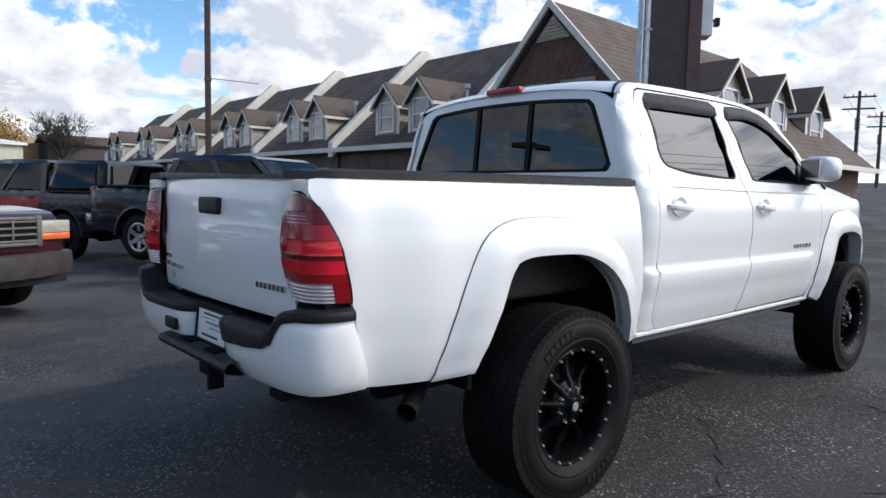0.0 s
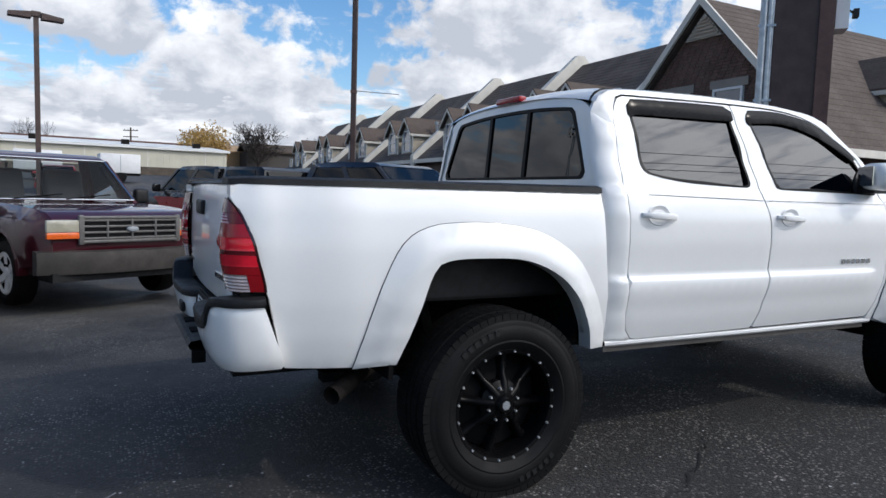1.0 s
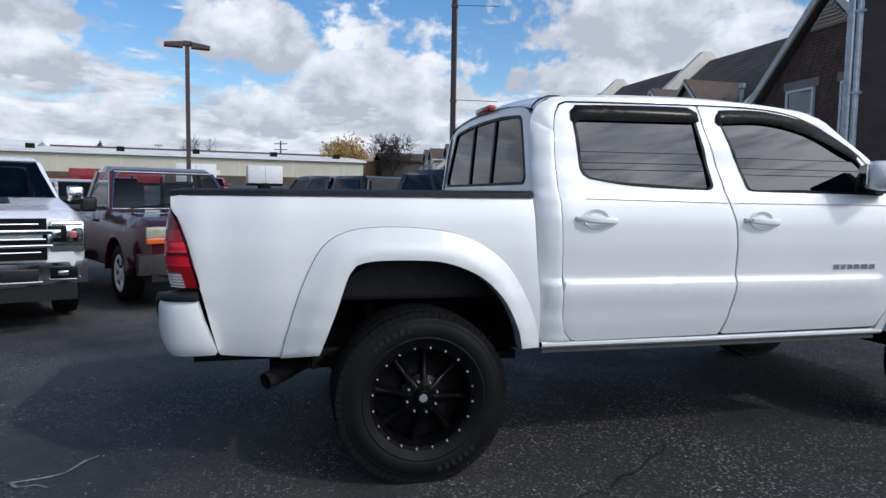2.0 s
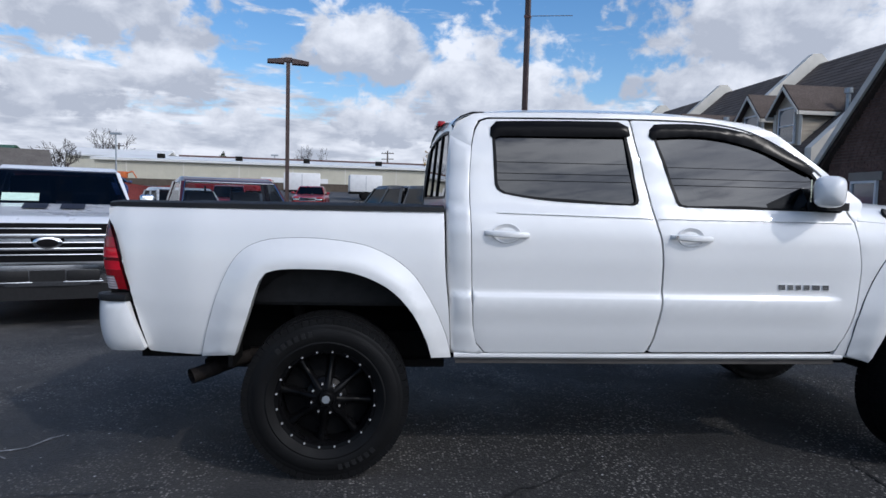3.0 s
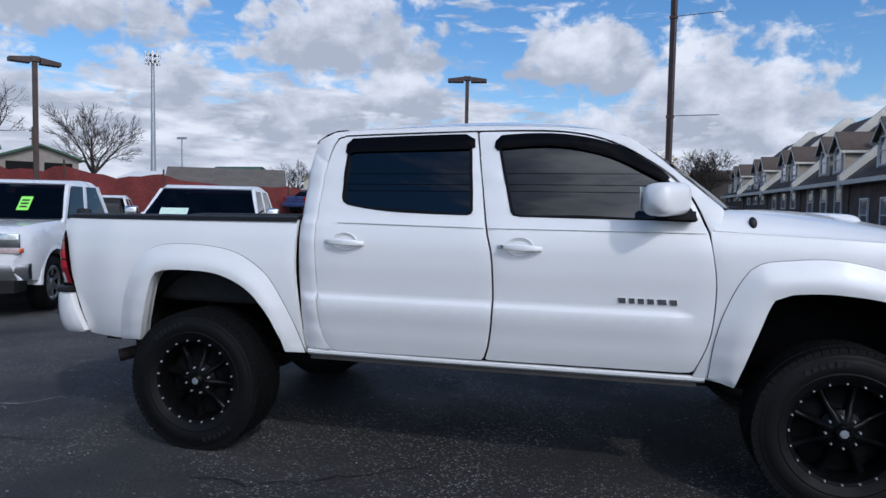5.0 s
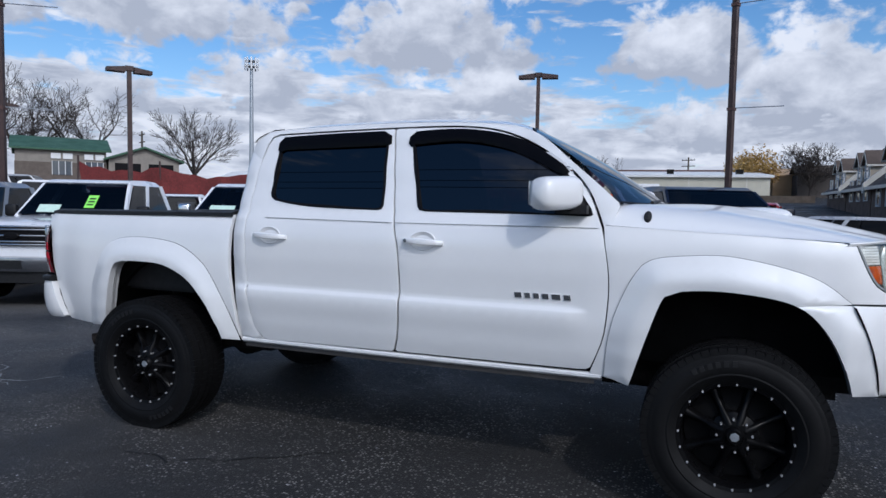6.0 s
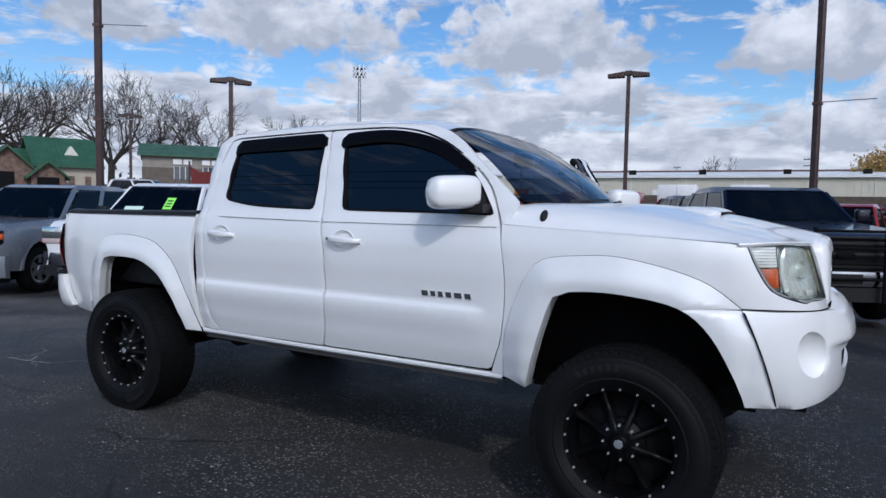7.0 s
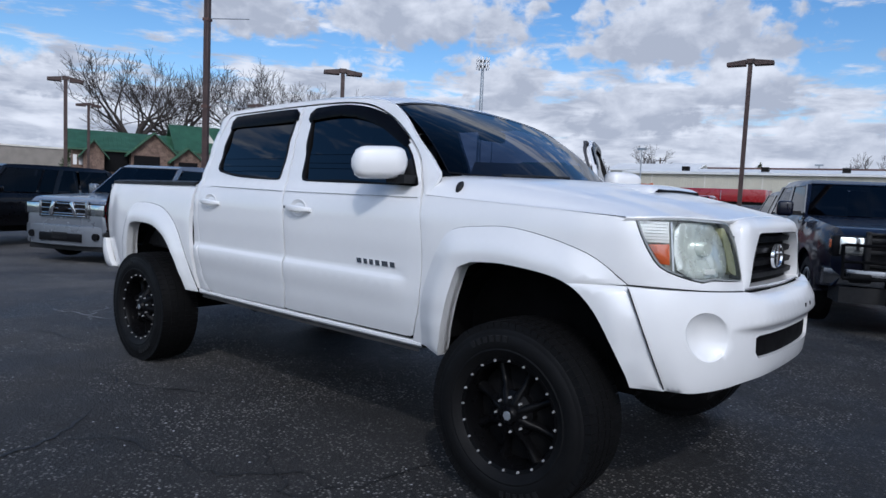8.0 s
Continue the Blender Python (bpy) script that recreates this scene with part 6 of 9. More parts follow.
def scoop():
    rows = []
    for x, w, z, h in ((3.10, 0.22, 1.335, 0.012), (3.18, 0.27, 1.338, 0.028), (3.30, 0.30, 1.335, 0.040), (3.42, 0.315, 1.325, 0.050), (3.475, 0.32, 1.317, 0.050), (3.50, 0.30, 1.312, 0.040)):
        row = []
        for f in (-1.12, -1, -0.9, -0.6, 0, 0.6, 0.9, 1, 1.12):
            hh = h if abs(f) < 0.95 else (h * 0.55 if abs(f) < 1.05 else -0.02)
            row.append(Vector((x, f * w, z + hh - 0.012 * f * f)))
        rows.append(row)
    sc = part("hood_scoop", sheet("hood_scoop", smooth_rows(rows, 3, 2), "white"), pickup, "low hood scoop")
    part("scoop_mouth", Pile().prism([(-0.27, 1.312), (0.27, 1.312), (0.25, 1.349), (-0.25, 1.349)], 3.44, 3.506, "x").mesh("scoop_mouth", "trim"), sc)


scoop()


# rear cab wall with its sliding window
def cab_back():
    glass_loop = c2([(-0.715, 1.345), (-0.70, 1.335), (0.70, 1.335), (0.715, 1.345), (0.725, 1.37), (0.60, 1.665), (0.57, 1.69), (0.3, 1.712), (0, 1.718), (-0.3, 1.712), (-0.57, 1.69), (-0.60, 1.665), (-0.725, 1.37), (-0.715, 1.345)], 0.08)[:-1]
    wall = c2([(-0.875, 1.22), (0.875, 1.22), (0.840, 1.30), (0.795, 1.45), (0.735, 1.62), (0.66, 1.705), (0.4, 1.758), (0, 1.768), (-0.4, 1.758), (-0.66, 1.705), (-0.735, 1.62), (-0.795, 1.45), (-0.840, 1.30), (-0.875, 1.22)], 0.05)[:-1]

    def place(y, z, dep):
        return (0.560 + 0.085 * max(0, z - 1.28) + dep + 0.02 * max(0.0, abs(y) - 0.7) * 2, y, z)
    part("cab_back", skin("cab_back", wall, place, "white", 0.07, 0.02, 0.004, holes=[glass_loop]), pickup)
    rim = [tuple(Vector(q) * 0.0 + Vector((q[0] * 0.965, 1.52 + (q[1] - 1.52) * 0.92))) for q in glass_loop]
    rw = part("rear_window", skin("rear_window", glass_loop, lambda y, z, d: place(y, z, d + 0.008), "rear_glass", 0.12, 0.0, 0.0), pickup, "three-pane dark sliding rear window")
    part("window_rubber", skin("rear_rubber", glass_loop, lambda y, z, d: place(y, z, d - 0.002), "trim", 0.3, 0.02, 0.0, holes=[rim]), rw)
    for y in (-0.195, 0.195):
        part("window_bar", Pile().add([place(y - 0.014, 1.345, -0.001), place(y + 0.014, 1.345, -0.001), place(y + 0.014, 1.712, -0.001), place(y - 0.014, 1.712, -0.001),
                                     place(y - 0.014, 1.345, 0.02), place(y + 0.014, 1.345, 0.02), place(y + 0.014, 1.712, 0.02), place(y - 0.014, 1.712, 0.02)],
                                    [(0, 1, 2, 3), (7, 6, 5, 4), (0, 4, 5, 1), (1, 5, 6, 2), (2, 6, 7, 3), (3, 7, 4, 0)]).mesh("window_bar", "trim", False), rw)
    part("brake_light", bevel_box("brake_light", (0.05, 0.25, 0.034), "red_lens", 0.010), pickup, "high red brake light", pose(0.598, 0.0, 1.782))
    # roof drip joints at the corners
    for s in (-1, 1):
        ditch = [Vector((x, s * (half_width(x, zr) * 0.94), zr + dz)) for x, zr, dz in ((0.602, 1.702, 0.000), (0.618, 1.722, 0.006), (0.645, 1.744, 0.007), (0.70, 1.768, 0.006), (0.76, 1.775, 0.002))]
        joint = Pile()
        for q0, q1 in zip(ditch, ditch[1:]):
            joint.tube(q0, q1, 0.010, n=8)
        part("roof_joint", joint.mesh("roof_joint", "trim"), pickup)


cab_back()


# cargo bed: liner, rails, tailgate
def cargo_bed():
    part("bed_floor", Pile().box(-0.98, 0.50, -0.70, 0.70, 0.78, 0.82).mesh("bed_floor", "plastic", False), pickup)
    part("bed_front", Pile().box(0.50, 0.54, -0.76, 0.76, 0.56, 1.27).mesh("bed_front", "plastic", False), pickup)
    for s in (-1, 1):
        part("bed_wall", Pile().box(-0.98, 0.50, min(s * 0.70, s * 0.74), max(s * 0.70, s * 0.74), 0.80, 1.26).mesh("bed_wall", "plastic", False), pickup)
        rows = []
        for i in range(37):
            x = -1.062 + (0.548 + 1.062) * i / 36
            w = half_width(x, 1.27)
            z = 1.268 + 0.014 * i / 36
            k = (0.65, 0.92)[i] if i < 2 else 1.0
            ring = [(w - 0.145, z - 0.012), (w - 0.140, z + 0.012 * k), (w - 0.11, z + 0.020 * k), (w - 0.03 - 0.02 * (1 - k), z + 0.020 * k), (w + 0.003 - 0.03 * (1 - k), z + 0.010 * k), (w + 0.006 - 0.03 * (1 - k), z - 0.012), (w - 0.02, z - 0.014)]
            rows.append([Vector((x, s * a, b)) for a, b in ring])
        part("bed_rail_cap", sheet("bed_rail_cap", rows, "plastic", close=True), pickup, "black plastic rail cap")


cargo_bed()


def gate_x(y, z):
    return -1.035 - 0.022 * (1 - (y / 0.62) ** 2) - 0.012 * math.sin(max(0, min(1, (z - 0.8) / 0.45)) * math.pi)


def tailgate():
    def place(y, z, dep):
        return (gate_x(y, z) + dep, y, z)
    cup = c2([(-0.115, 1.115), (0.115, 1.115), (0.125, 1.13), (0.12, 1.19), (0.105, 1.20), (-0.105, 1.20), (-0.12, 1.19), (-0.125, 1.13), (-0.115, 1.115)], 0.03)[:-1]
    loop = c2([(-0.60, 0.775), (0.600, 0.775), (0.606, 0.80), (0.602, 0.86), (0.580, 0.94), (0.562, 1.05), (0.568, 1.15), (0.588, 1.215), (0.598, 1.245), (0.592, 1.258), (-0.592, 1.258), (-0.598, 1.245), (-0.588, 1.215), (-0.568, 1.15), (-0.562, 1.05), (-0.580, 0.94), (-0.602, 0.86), (-0.606, 0.80), (-0.600, 0.775)], 0.03)[:-1]
    g = part("tailgate", skin("tailgate", loop, place, "white", 0.05, 0.05, 0.010), pickup)
    part("gate_cap", Pile().prism([(-1.056, 1.258), (-0.98, 1.258), (-0.98, 1.272), (-1.048, 1.270)], -0.598, 0.598, "y").mesh("gate_cap", "plastic", True, 60), g, "black plastic cap")
    part("gate_handle", bevel_box("gate_handle", (0.026, 0.19, 0.066), "plastic", 0.012, 3), g, "black handle", pose(gate_x(0, 1.15) - 0.004, 0.0, 1.15))
    # raised badges, as plain bars
    for y0, z0, n, w, h in ((-0.375, 0.872, 3, 0.020, 0.021), (-0.462, 0.872, 4, 0.019, 0.021), (0.53, 0.905, 3, 0.020, 0.018), (0.53, 0.868, 2, 0.020, 0.020), (0.46, 0.866, 6, 0.018, 0.018)):
        for i in range(n):
            y = y0 - i * (w + 0.008)
            part("badge", Pile().box(gate_x(y, z0) - 0.006, gate_x(y, z0) + 0.004, y - w, y, z0, z0 + h).mesh("gate_badge", "chrome", False), g)
    part("sticker", Pile().box(gate_x(0.47, 0.83) - 0.004, gate_x(0.47, 0.83) + 0.003, 0.44, 0.47, 0.815, 0.85).mesh("sticker", "galv", False), g)
    part("gate_back", Pile().box(-1.0, -0.97, -0.60, 0.60, 0.79, 1.25).mesh("gate_back", "plastic", False), g)


tailgate()


def tail_lamp(s):
    f, total = path_on([(-1.040, 0.55), (-1.044, 0.58), (-1.050, 0.613), (-1.058, 0.65), (-1.063, 0.69), (-1.060, 0.73), (-1.050, 0.755), (-1.030, 0.775), (-1.0, 0.79), (-0.97, 0.80), (-0.942, 0.81), (-0.90, 0.82)])
    OFF = 0.064
    start = smooth_table([(0.855, 0.060), (0.90, 0.048), (0.95, 0.032), (1.05, 0.016), (1.15, 0.022), (1.195, 0.036), (1.211, 0.044)])
    edge = smooth_table([(0.855, 0.268), (0.90, 0.262), (0.968, 0.246), (1.047, 0.226), (1.12, 0.196), (1.166, 0.170), (1.190, 0.145), (1.203, 0.112), (1.211, 0.055)])

    def place(a, z, dep):
        p, d = f(a)
        n = Vector((-d.y, d.x, 0))
        belly = 0.024 * math.sin(math.pi * max(0.0, min(1.0, (z - 0.86) / 0.35)))
        q = p + n * (0.004 + belly - dep)
        lean = 0.945 - plain_half(max(0.95, z)) + 0.035 * max(0.0, min(1.0, (z - 0.95) / 0.3))
        return Vector((q.x, s * (q.y - lean * max(0.0, min(1.0, (a - 0.05) / 0.15))), z))

    def lens(name, z0, z1, f0, f1, mat, parent, label="", dep=0.0, ripple=0.0, step=0.008, wave=0.0):
        n = max(2, int((z1 - z0) / step))
        rows = []
        for i in range(n + 1):
            z = z0 + (z1 - z0) * i / n
            e0, e = start(z), edge(z) + OFF
            row = []
            for j in range(19):
                a = e0 + (e - e0) * (f0 + (f1 - f0) * j / 18)
                dd = dep + ripple * (i % 2) + wave * 0.5 * (1 - math.cos(2 * math.pi * j / 6))
                row.append(place(a, z, dd))
            rows.append(row)
        rim0 = [place(start(z0) + (edge(z0) + OFF - start(z0)) * (f0 + (f1 - f0) * j / 18), z0, dep + 0.012) for j in range(19)]
        rim1 = [place(start(z1) + (edge(z1) + OFF - start(z1)) * (f0 + (f1 - f0) * j / 18), z1, dep + 0.012) for j in range(19)]
        return part(name, sheet(name, [rim0] + rows + [rim1], mat, facing=Vector((-1, s * 0.5, 0))), parent, label)

    lamp = lens("tail_lamp", 0.858, 1.211, 0.0, 1.02, "red_dark", pickup, "red tail lamp with clear ribbed lower band", 0.010)
    lens("clear_band", 0.864, 0.926, 0.05, 0.80, "clear_lens", lamp, "clear ribbed lens", 0.0, 0.003, 0.006)
    lens("red_corner", 0.864, 0.926, 0.805, 0.985, "red_lens", lamp)
    lens("red_band", 0.927, 0.956, 0.03, 0.985, "red_lens", lamp, "", 0.002)
    lens("red_band", 0.957, 0.999, 0.03, 0.985, "red_bright", lamp, "", 0.0, 0.0015, 0.010)
    lens("red_band", 1.000, 1.014, 0.03, 0.985, "red_deep", lamp, "", 0.003)
    lens("red_band", 1.015, 1.062, 0.03, 0.985, "red_bright", lamp, "", 0.0, 0.0015, 0.010)
    lens("red_band", 1.063, 1.112, 0.03, 0.985, "red_lens", lamp, "", 0.002)
    lens("reflector_band", 1.113, 1.150, 0.25, 0.78, "red_pink", lamp, "", 0.0, 0.003, 0.005, 0.003)
    lens("dark_band", 1.113, 1.150, 0.03, 0.245, "red_deep", lamp)
    lens("dark_band", 1.113, 1.150, 0.785, 0.985, "red_deep", lamp)
    lens("dark_band", 1.151, 1.206, 0.04, 0.98, "red_deep", lamp)
    for z in (1.04,):
        ball = lathe("bulb_lens", [(0.001, -0.010), (0.012, -0.009), (0.022, -0.005), (0.028, 0.002)], "red_lens", 20)
        part("bulb_lens", ball, lamp, "", Matrix.Translation(place(0.075, z, 0.001)) @ Matrix.Rotation(radians(-90), 4, "Z"))
    # white corner of the bed above the lamp
    corner = c2([(0.603, 1.216), (0.69, 1.214), (0.722, 1.204), (0.733, 1.198)], 0.02) + c2([(0.733, 1.250), (0.70, 1.252), (0.65, 1.252), (0.610, 1.250)], 0.02) + [(0.603, 1.246), (0.603, 1.235)]
    bow = table([(0.60, -1.047), (0.65, -1.057), (0.69, -1.062), (0.72, -1.062), (0.75, -1.058)])
    part("bed_corner", skin("bed_corner", corner, lambda y, z, d: (bow(y) + d, s * y, z), "white", 0.02, 0.02, 0.002), pickup)
    # dark gap under the lamp
    part("lamp_seat", Pile().box(-1.03, -0.93, min(s * 0.62, s * 0.79), max(s * 0.62, s * 0.79), 0.83, 0.862).mesh("lamp_seat", "liner", False), pickup)


tail_lamp(-1)
tail_lamp(1)


def rear_bumper():
    b = part("rear_bumper", Pile().box(-1.05, -0.98, -0.70, 0.70, 0.60, 0.74).mesh("bumper_beam", "underside", False), pickup, "white and black step bumper")
    for s in (-1, 1):
        f, T = path_on([(-1.060, 0.150), (-1.095, 0.175), (-1.117, 0.225), (-1.127, 0.32), (-1.132, 0.46), (-1.130, 0.60), (-1.116, 0.70), (-1.082, 0.775), (-1.030, 0.815), (-0.955, 0.834), (-0.868, 0.836)])

        def place(a, z, dep):
            p, d = f(a)
            n = Vector((-d.y, d.x, 0))
            t = max(0.0, min(1.0, (z - 0.55) / 0.27))
            bulge = 0.004 * math.sin(math.pi * t) - 0.040 * (1 - t) ** 3.5
            q = p + n * (bulge - dep)
            return (q.x, s * q.y, z)
        if s < 0:
            low = table([(0.0, 0.655), (0.12, 0.660), (0.30, 0.675), (0.42, 0.690), (0.485, 0.715), (0.515, 0.760), (0.545, 0.795), (0.62, 0.806), (T, 0.812)])
        else:
            low = table([(0.0, 0.705), (0.12, 0.705), (0.40, 0.705), (0.485, 0.720), (0.515, 0.760), (0.545, 0.792), (0.62, 0.804), (T, 0.810)])
        top = table([(0.0, 0.742), (0.44, 0.747), (0.50, 0.785), (0.54, 0.832), (0.62, 0.843), (T, 0.848)])
        under = c2([(0.0, 0.555), (0.10, 0.545), (0.35, 0.552), (0.60, 0.560), (T - 0.10, 0.566), (T - 0.012, 0.568), (T - 0.004, 0.578), (T - 0.022, 0.64)], 0.03)
        over = [(T - 0.052, 0.72), (T - 0.080, 0.80)] + [(a, low(a)) for a in [T - 0.086 - (T - 0.086) * k / 30 for k in range(31)]]
        part("bumper_end", skin("bumper_end", under + over, place, "white", 0.035, 0.05, 0.007), b, "white bumper end")
        rows = []
        for i in range(41):
            a = (T - 0.080) * i / 40
            lo, hi = low(a), top(a)
            rows.append([Vector(place(a, lo - 0.004, 0.02)), Vector(place(a, lo, -0.005)), Vector(place(a, hi - 0.022, -0.010)), Vector(place(a, hi - 0.006, -0.004)), Vector(place(a, hi, 0.012)), Vector(place(a, hi, 0.095)), Vector(place(a, lo - 0.004, 0.095))])
        part("bumper_pad", sheet("bumper_pad", rows, "plastic", close=True), b, "black rubber step pad")
        if s > 0:
            part("sensor", bevel_box("sensor", (0.02, 0.115, 0.052), "plastic", 0.009), b, "black reflector block", pose(-1.124, 0.285, 0.645))
    part("step_wall", Pile().box(-1.055, -1.03, -0.17, 0.17, 0.58, 0.75).mesh("step_wall", "plastic", False), b)
    rows = [[Vector((x, y * k, z)) for y, k in ((-0.34, 1), (-0.30, 1), (0.0, 1), (0.30, 1), (0.34, 1))] for x, z, in ((-1.04, 0.60), (-1.11, 0.600), (-1.150, 0.594), (-1.162, 0.578), (-1.155, 0.560), (-1.11, 0.548), (-1.04, 0.545))]
    part("lower_step", sheet("lower_step", rows, "plastic", close=False), b, "black lower step")
    for y in (-0.12, 0.12):
        part("step_slot", Pile().box(-1.13, -1.08, y - 0.05, y + 0.05, 0.597, 0.604).mesh("step_slot", "liner", False), b)
    plate = part("number_plate", bevel_box("number_plate", (0.008, 0.285, 0.142), "frame", 0.004), b, "white dealer plate in a dark frame", pose(-1.068, -0.015, 0.668, 0, 5, 0))
    fr = Pile()
    for y0, y1, z0, z1 in ((-0.15, 0.15, 0.062, 0.076), (-0.15, 0.15, -0.076, -0.060), (-0.15, -0.139, -0.06, 0.062), (0.139, 0.15, -0.06, 0.062)):
        fr.box(-0.010, 0.002, y0, y1, z0, z1)
    part("plate_frame", fr.mesh("plate_frame", "trim", False), plate)
    for y0, y1, z, h, mat in ((-0.09, 0.08, 0.045, 0.007, "ink"), (-0.07, 0.06, 0.012, 0.010, "galv"), (-0.10, 0.02, -0.008, 0.006, "galv"), (-0.02, 0.10, 0.028, 0.004, "galv"), (-0.06, 0.09, -0.040, 0.008, "ink")):
        part("plate_bar", Pile().box(-0.0065, -0.0042, y0, y1, z - h / 2, z + h / 2).mesh("plate_bar", mat, False), plate)
    part("hitch", Pile().box(-1.10, -0.8, -0.045, 0.045, 0.48, 0.545).mesh("hitch", "underside", False), pickup, "black tow hitch")
    part("hitch_plate", Pile().box(-1.12, -1.06, -0.10, -0.08, 0.44, 0.55).mesh("hitch_plate", "underside", False), pickup)


rear_bumper()


# nose: bumper, grille, lamps
def nose_plan(u, z):
    """u from 0 in the middle to 1 at the flare's edge."""
    rows = ((0.97, [(4.012, 0.0), (4.010, 0.20), (3.995, 0.40), (3.950, 0.575), (3.878, 0.722), (3.783, 0.838), (3.670, 0.888)]),
            (0.80, [(4.050, 0.0), (4.045, 0.20), (4.026, 0.39), (3.978, 0.575), (3.910, 0.712), (3.826, 0.822), (3.742, 0.880)]),
            (0.575, [(4.036, 0.0), (4.032, 0.20), (4.014, 0.38), (3.970, 0.54), (3.918, 0.658), (3.862, 0.738), (3.797, 0.780)]))
    k = u * 6
    i = min(5, int(k))
    f = k - i

    def cr(p, j):
        a, b, c, d = p[max(0, i - 1)][j], p[i][j], p[i + 1][j], p[min(6, i + 2)][j]
        if i == 0:
            a = p[1][0] if j == 0 else -p[1][1]
        return 0.5 * (2 * b + (c - a) * f + (2 * a - 5 * b + 4 * c - d) * f * f + (3 * b - a - 3 * c + d) * f ** 3)
    z0, z1, z2 = 0.97, 0.80, 0.575
    w = ((z - z1) * (z - z2) / ((z0 - z1) * (z0 - z2)), (z - z0) * (z - z2) / ((z1 - z0) * (z1 - z2)), (z - z0) * (z - z1) / ((z2 - z0) * (z2 - z1)))
    x, y = sum(q * cr(r[1], 0) for q, r in zip(w, rows)), sum(q * cr(r[1], 1) for q, r in zip(w, rows))
    up = max(0.0, min(1.0, (z - 0.795) / 0.035))
    ledge = 0.032 * up * up * (3 - 2 * up) * max(0.0, min(1.0, (0.975 - z) / 0.09)) * max(0.0, min(1.0, (0.54 - u) / 0.18))
    return x + ledge, y


BW = 1.36


def bumper_place(a, z, dep):
    u = min(1.0, abs(a) / BW)
    x, y = nose_plan(u, z)
    k = dep
    return (x - k * (1 - 0.6 * u * u), math.copysign(max(0.0, y - k * 0.8 * u * u), -a) if a else 0.0, z)


def u_at(y, z):
    best = min(range(101), key=lambda i: abs(nose_plan(i / 100, z)[1] - y))
    return best / 100 * BW


FOG_R, FOG_Z = 0.094, 0.790


def front_bumper():
    fog_s = u_at(0.700, 0.79)

    def place(a, z, dep):
        # smooth round bowls where fog lamps would sit
        r = math.hypot((abs(a) - fog_s) / 1.65, z - FOG_Z) / FOG_R
        return bumper_place(a, z, dep + (0.062 * (1 - r * r) ** 0.75 if r < 1 else 0.0))
    rings = []
    for s in (-1, 1):
        for r, n in ((1.0, 40), (0.965, 40), (0.90, 32), (0.75, 24), (0.5, 14), (0.22, 7)):
            rings += [(s * fog_s + 1.65 * FOG_R * r * math.cos(2 * math.pi * i / n), FOG_Z + FOG_R * r * math.sin(2 * math.pi * i / n)) for i in range(n)]
    ledge = [(-0.76 + 0.02 * k, z) for k in range(77) for z in (0.793, 0.805, 0.8125, 0.820, 0.832, 0.87, 0.90, 0.925)]
    w = u_at(0.44, 0.72)
    mouth = c2([(-w, 0.715), (-w + 0.03, 0.690), (w - 0.03, 0.690), (w, 0.715), (w, 0.772), (w - 0.03, 0.780), (-w + 0.03, 0.780), (-w, 0.772), (-w, 0.715)], 0.06)[:-1]
    g = u_at(0.43, 0.95)
    loop = c2([(-BW, 0.578), (-1.05, 0.572), (-0.75, 0.582), (-0.5, 0.600), (0, 0.608), (0.5, 0.600), (0.75, 0.582), (1.05, 0.572), (BW, 0.578)], 0.04) + [(BW, 0.60 + 0.03 * k) for k in range(12)] + c2([(BW, 0.968), (1.0, 0.962), (g + 0.05, 0.951), (g, 0.940), (-g, 0.940), (-g - 0.05, 0.951), (-1.0, 0.962), (-BW, 0.968)], 0.04) + [(-BW, 0.93 - 0.03 * k) for k in range(12)]
    b = part("front_bumper", skin("front_bumper", loop, place, "white", 0.03, 0.06, 0.003, 60.0, holes=[mouth], extra=rings + ledge), pickup, "white plastic bumper cover")
    wide = [(a * 1.03, 0.735 + (z - 0.735) * 1.15) for a, z in mouth]
    part("intake", skin("intake_back", wide, lambda a, z, d: bumper_place(a, z, d + 0.016), "liner", 0.06, 0.0, 0.0), b)
    for z in (0.712, 0.745):
        part("intake_bar", Pile().box(3.99, 4.006, -0.40, 0.40, z, z + 0.010).mesh("intake_bar", "grille_black", False), b)
    for y in (0.10, 0.20):
        x = bumper_place(-u_at(y, 0.86), 0.86, 0)[0]
        part("bolt_hole", Pile().tube((x - 0.02, y, 0.86), (x + 0.002, y, 0.86), 0.010, n=12).mesh("bolt_hole", "liner"), b)
    part("air_dam", Pile().box(3.55, 3.90, -0.60, 0.60, 0.53, 0.60).mesh("air_dam", "underside", False), pickup)


front_bumper()
for s in (-1, 1):
    nose_seams(s)


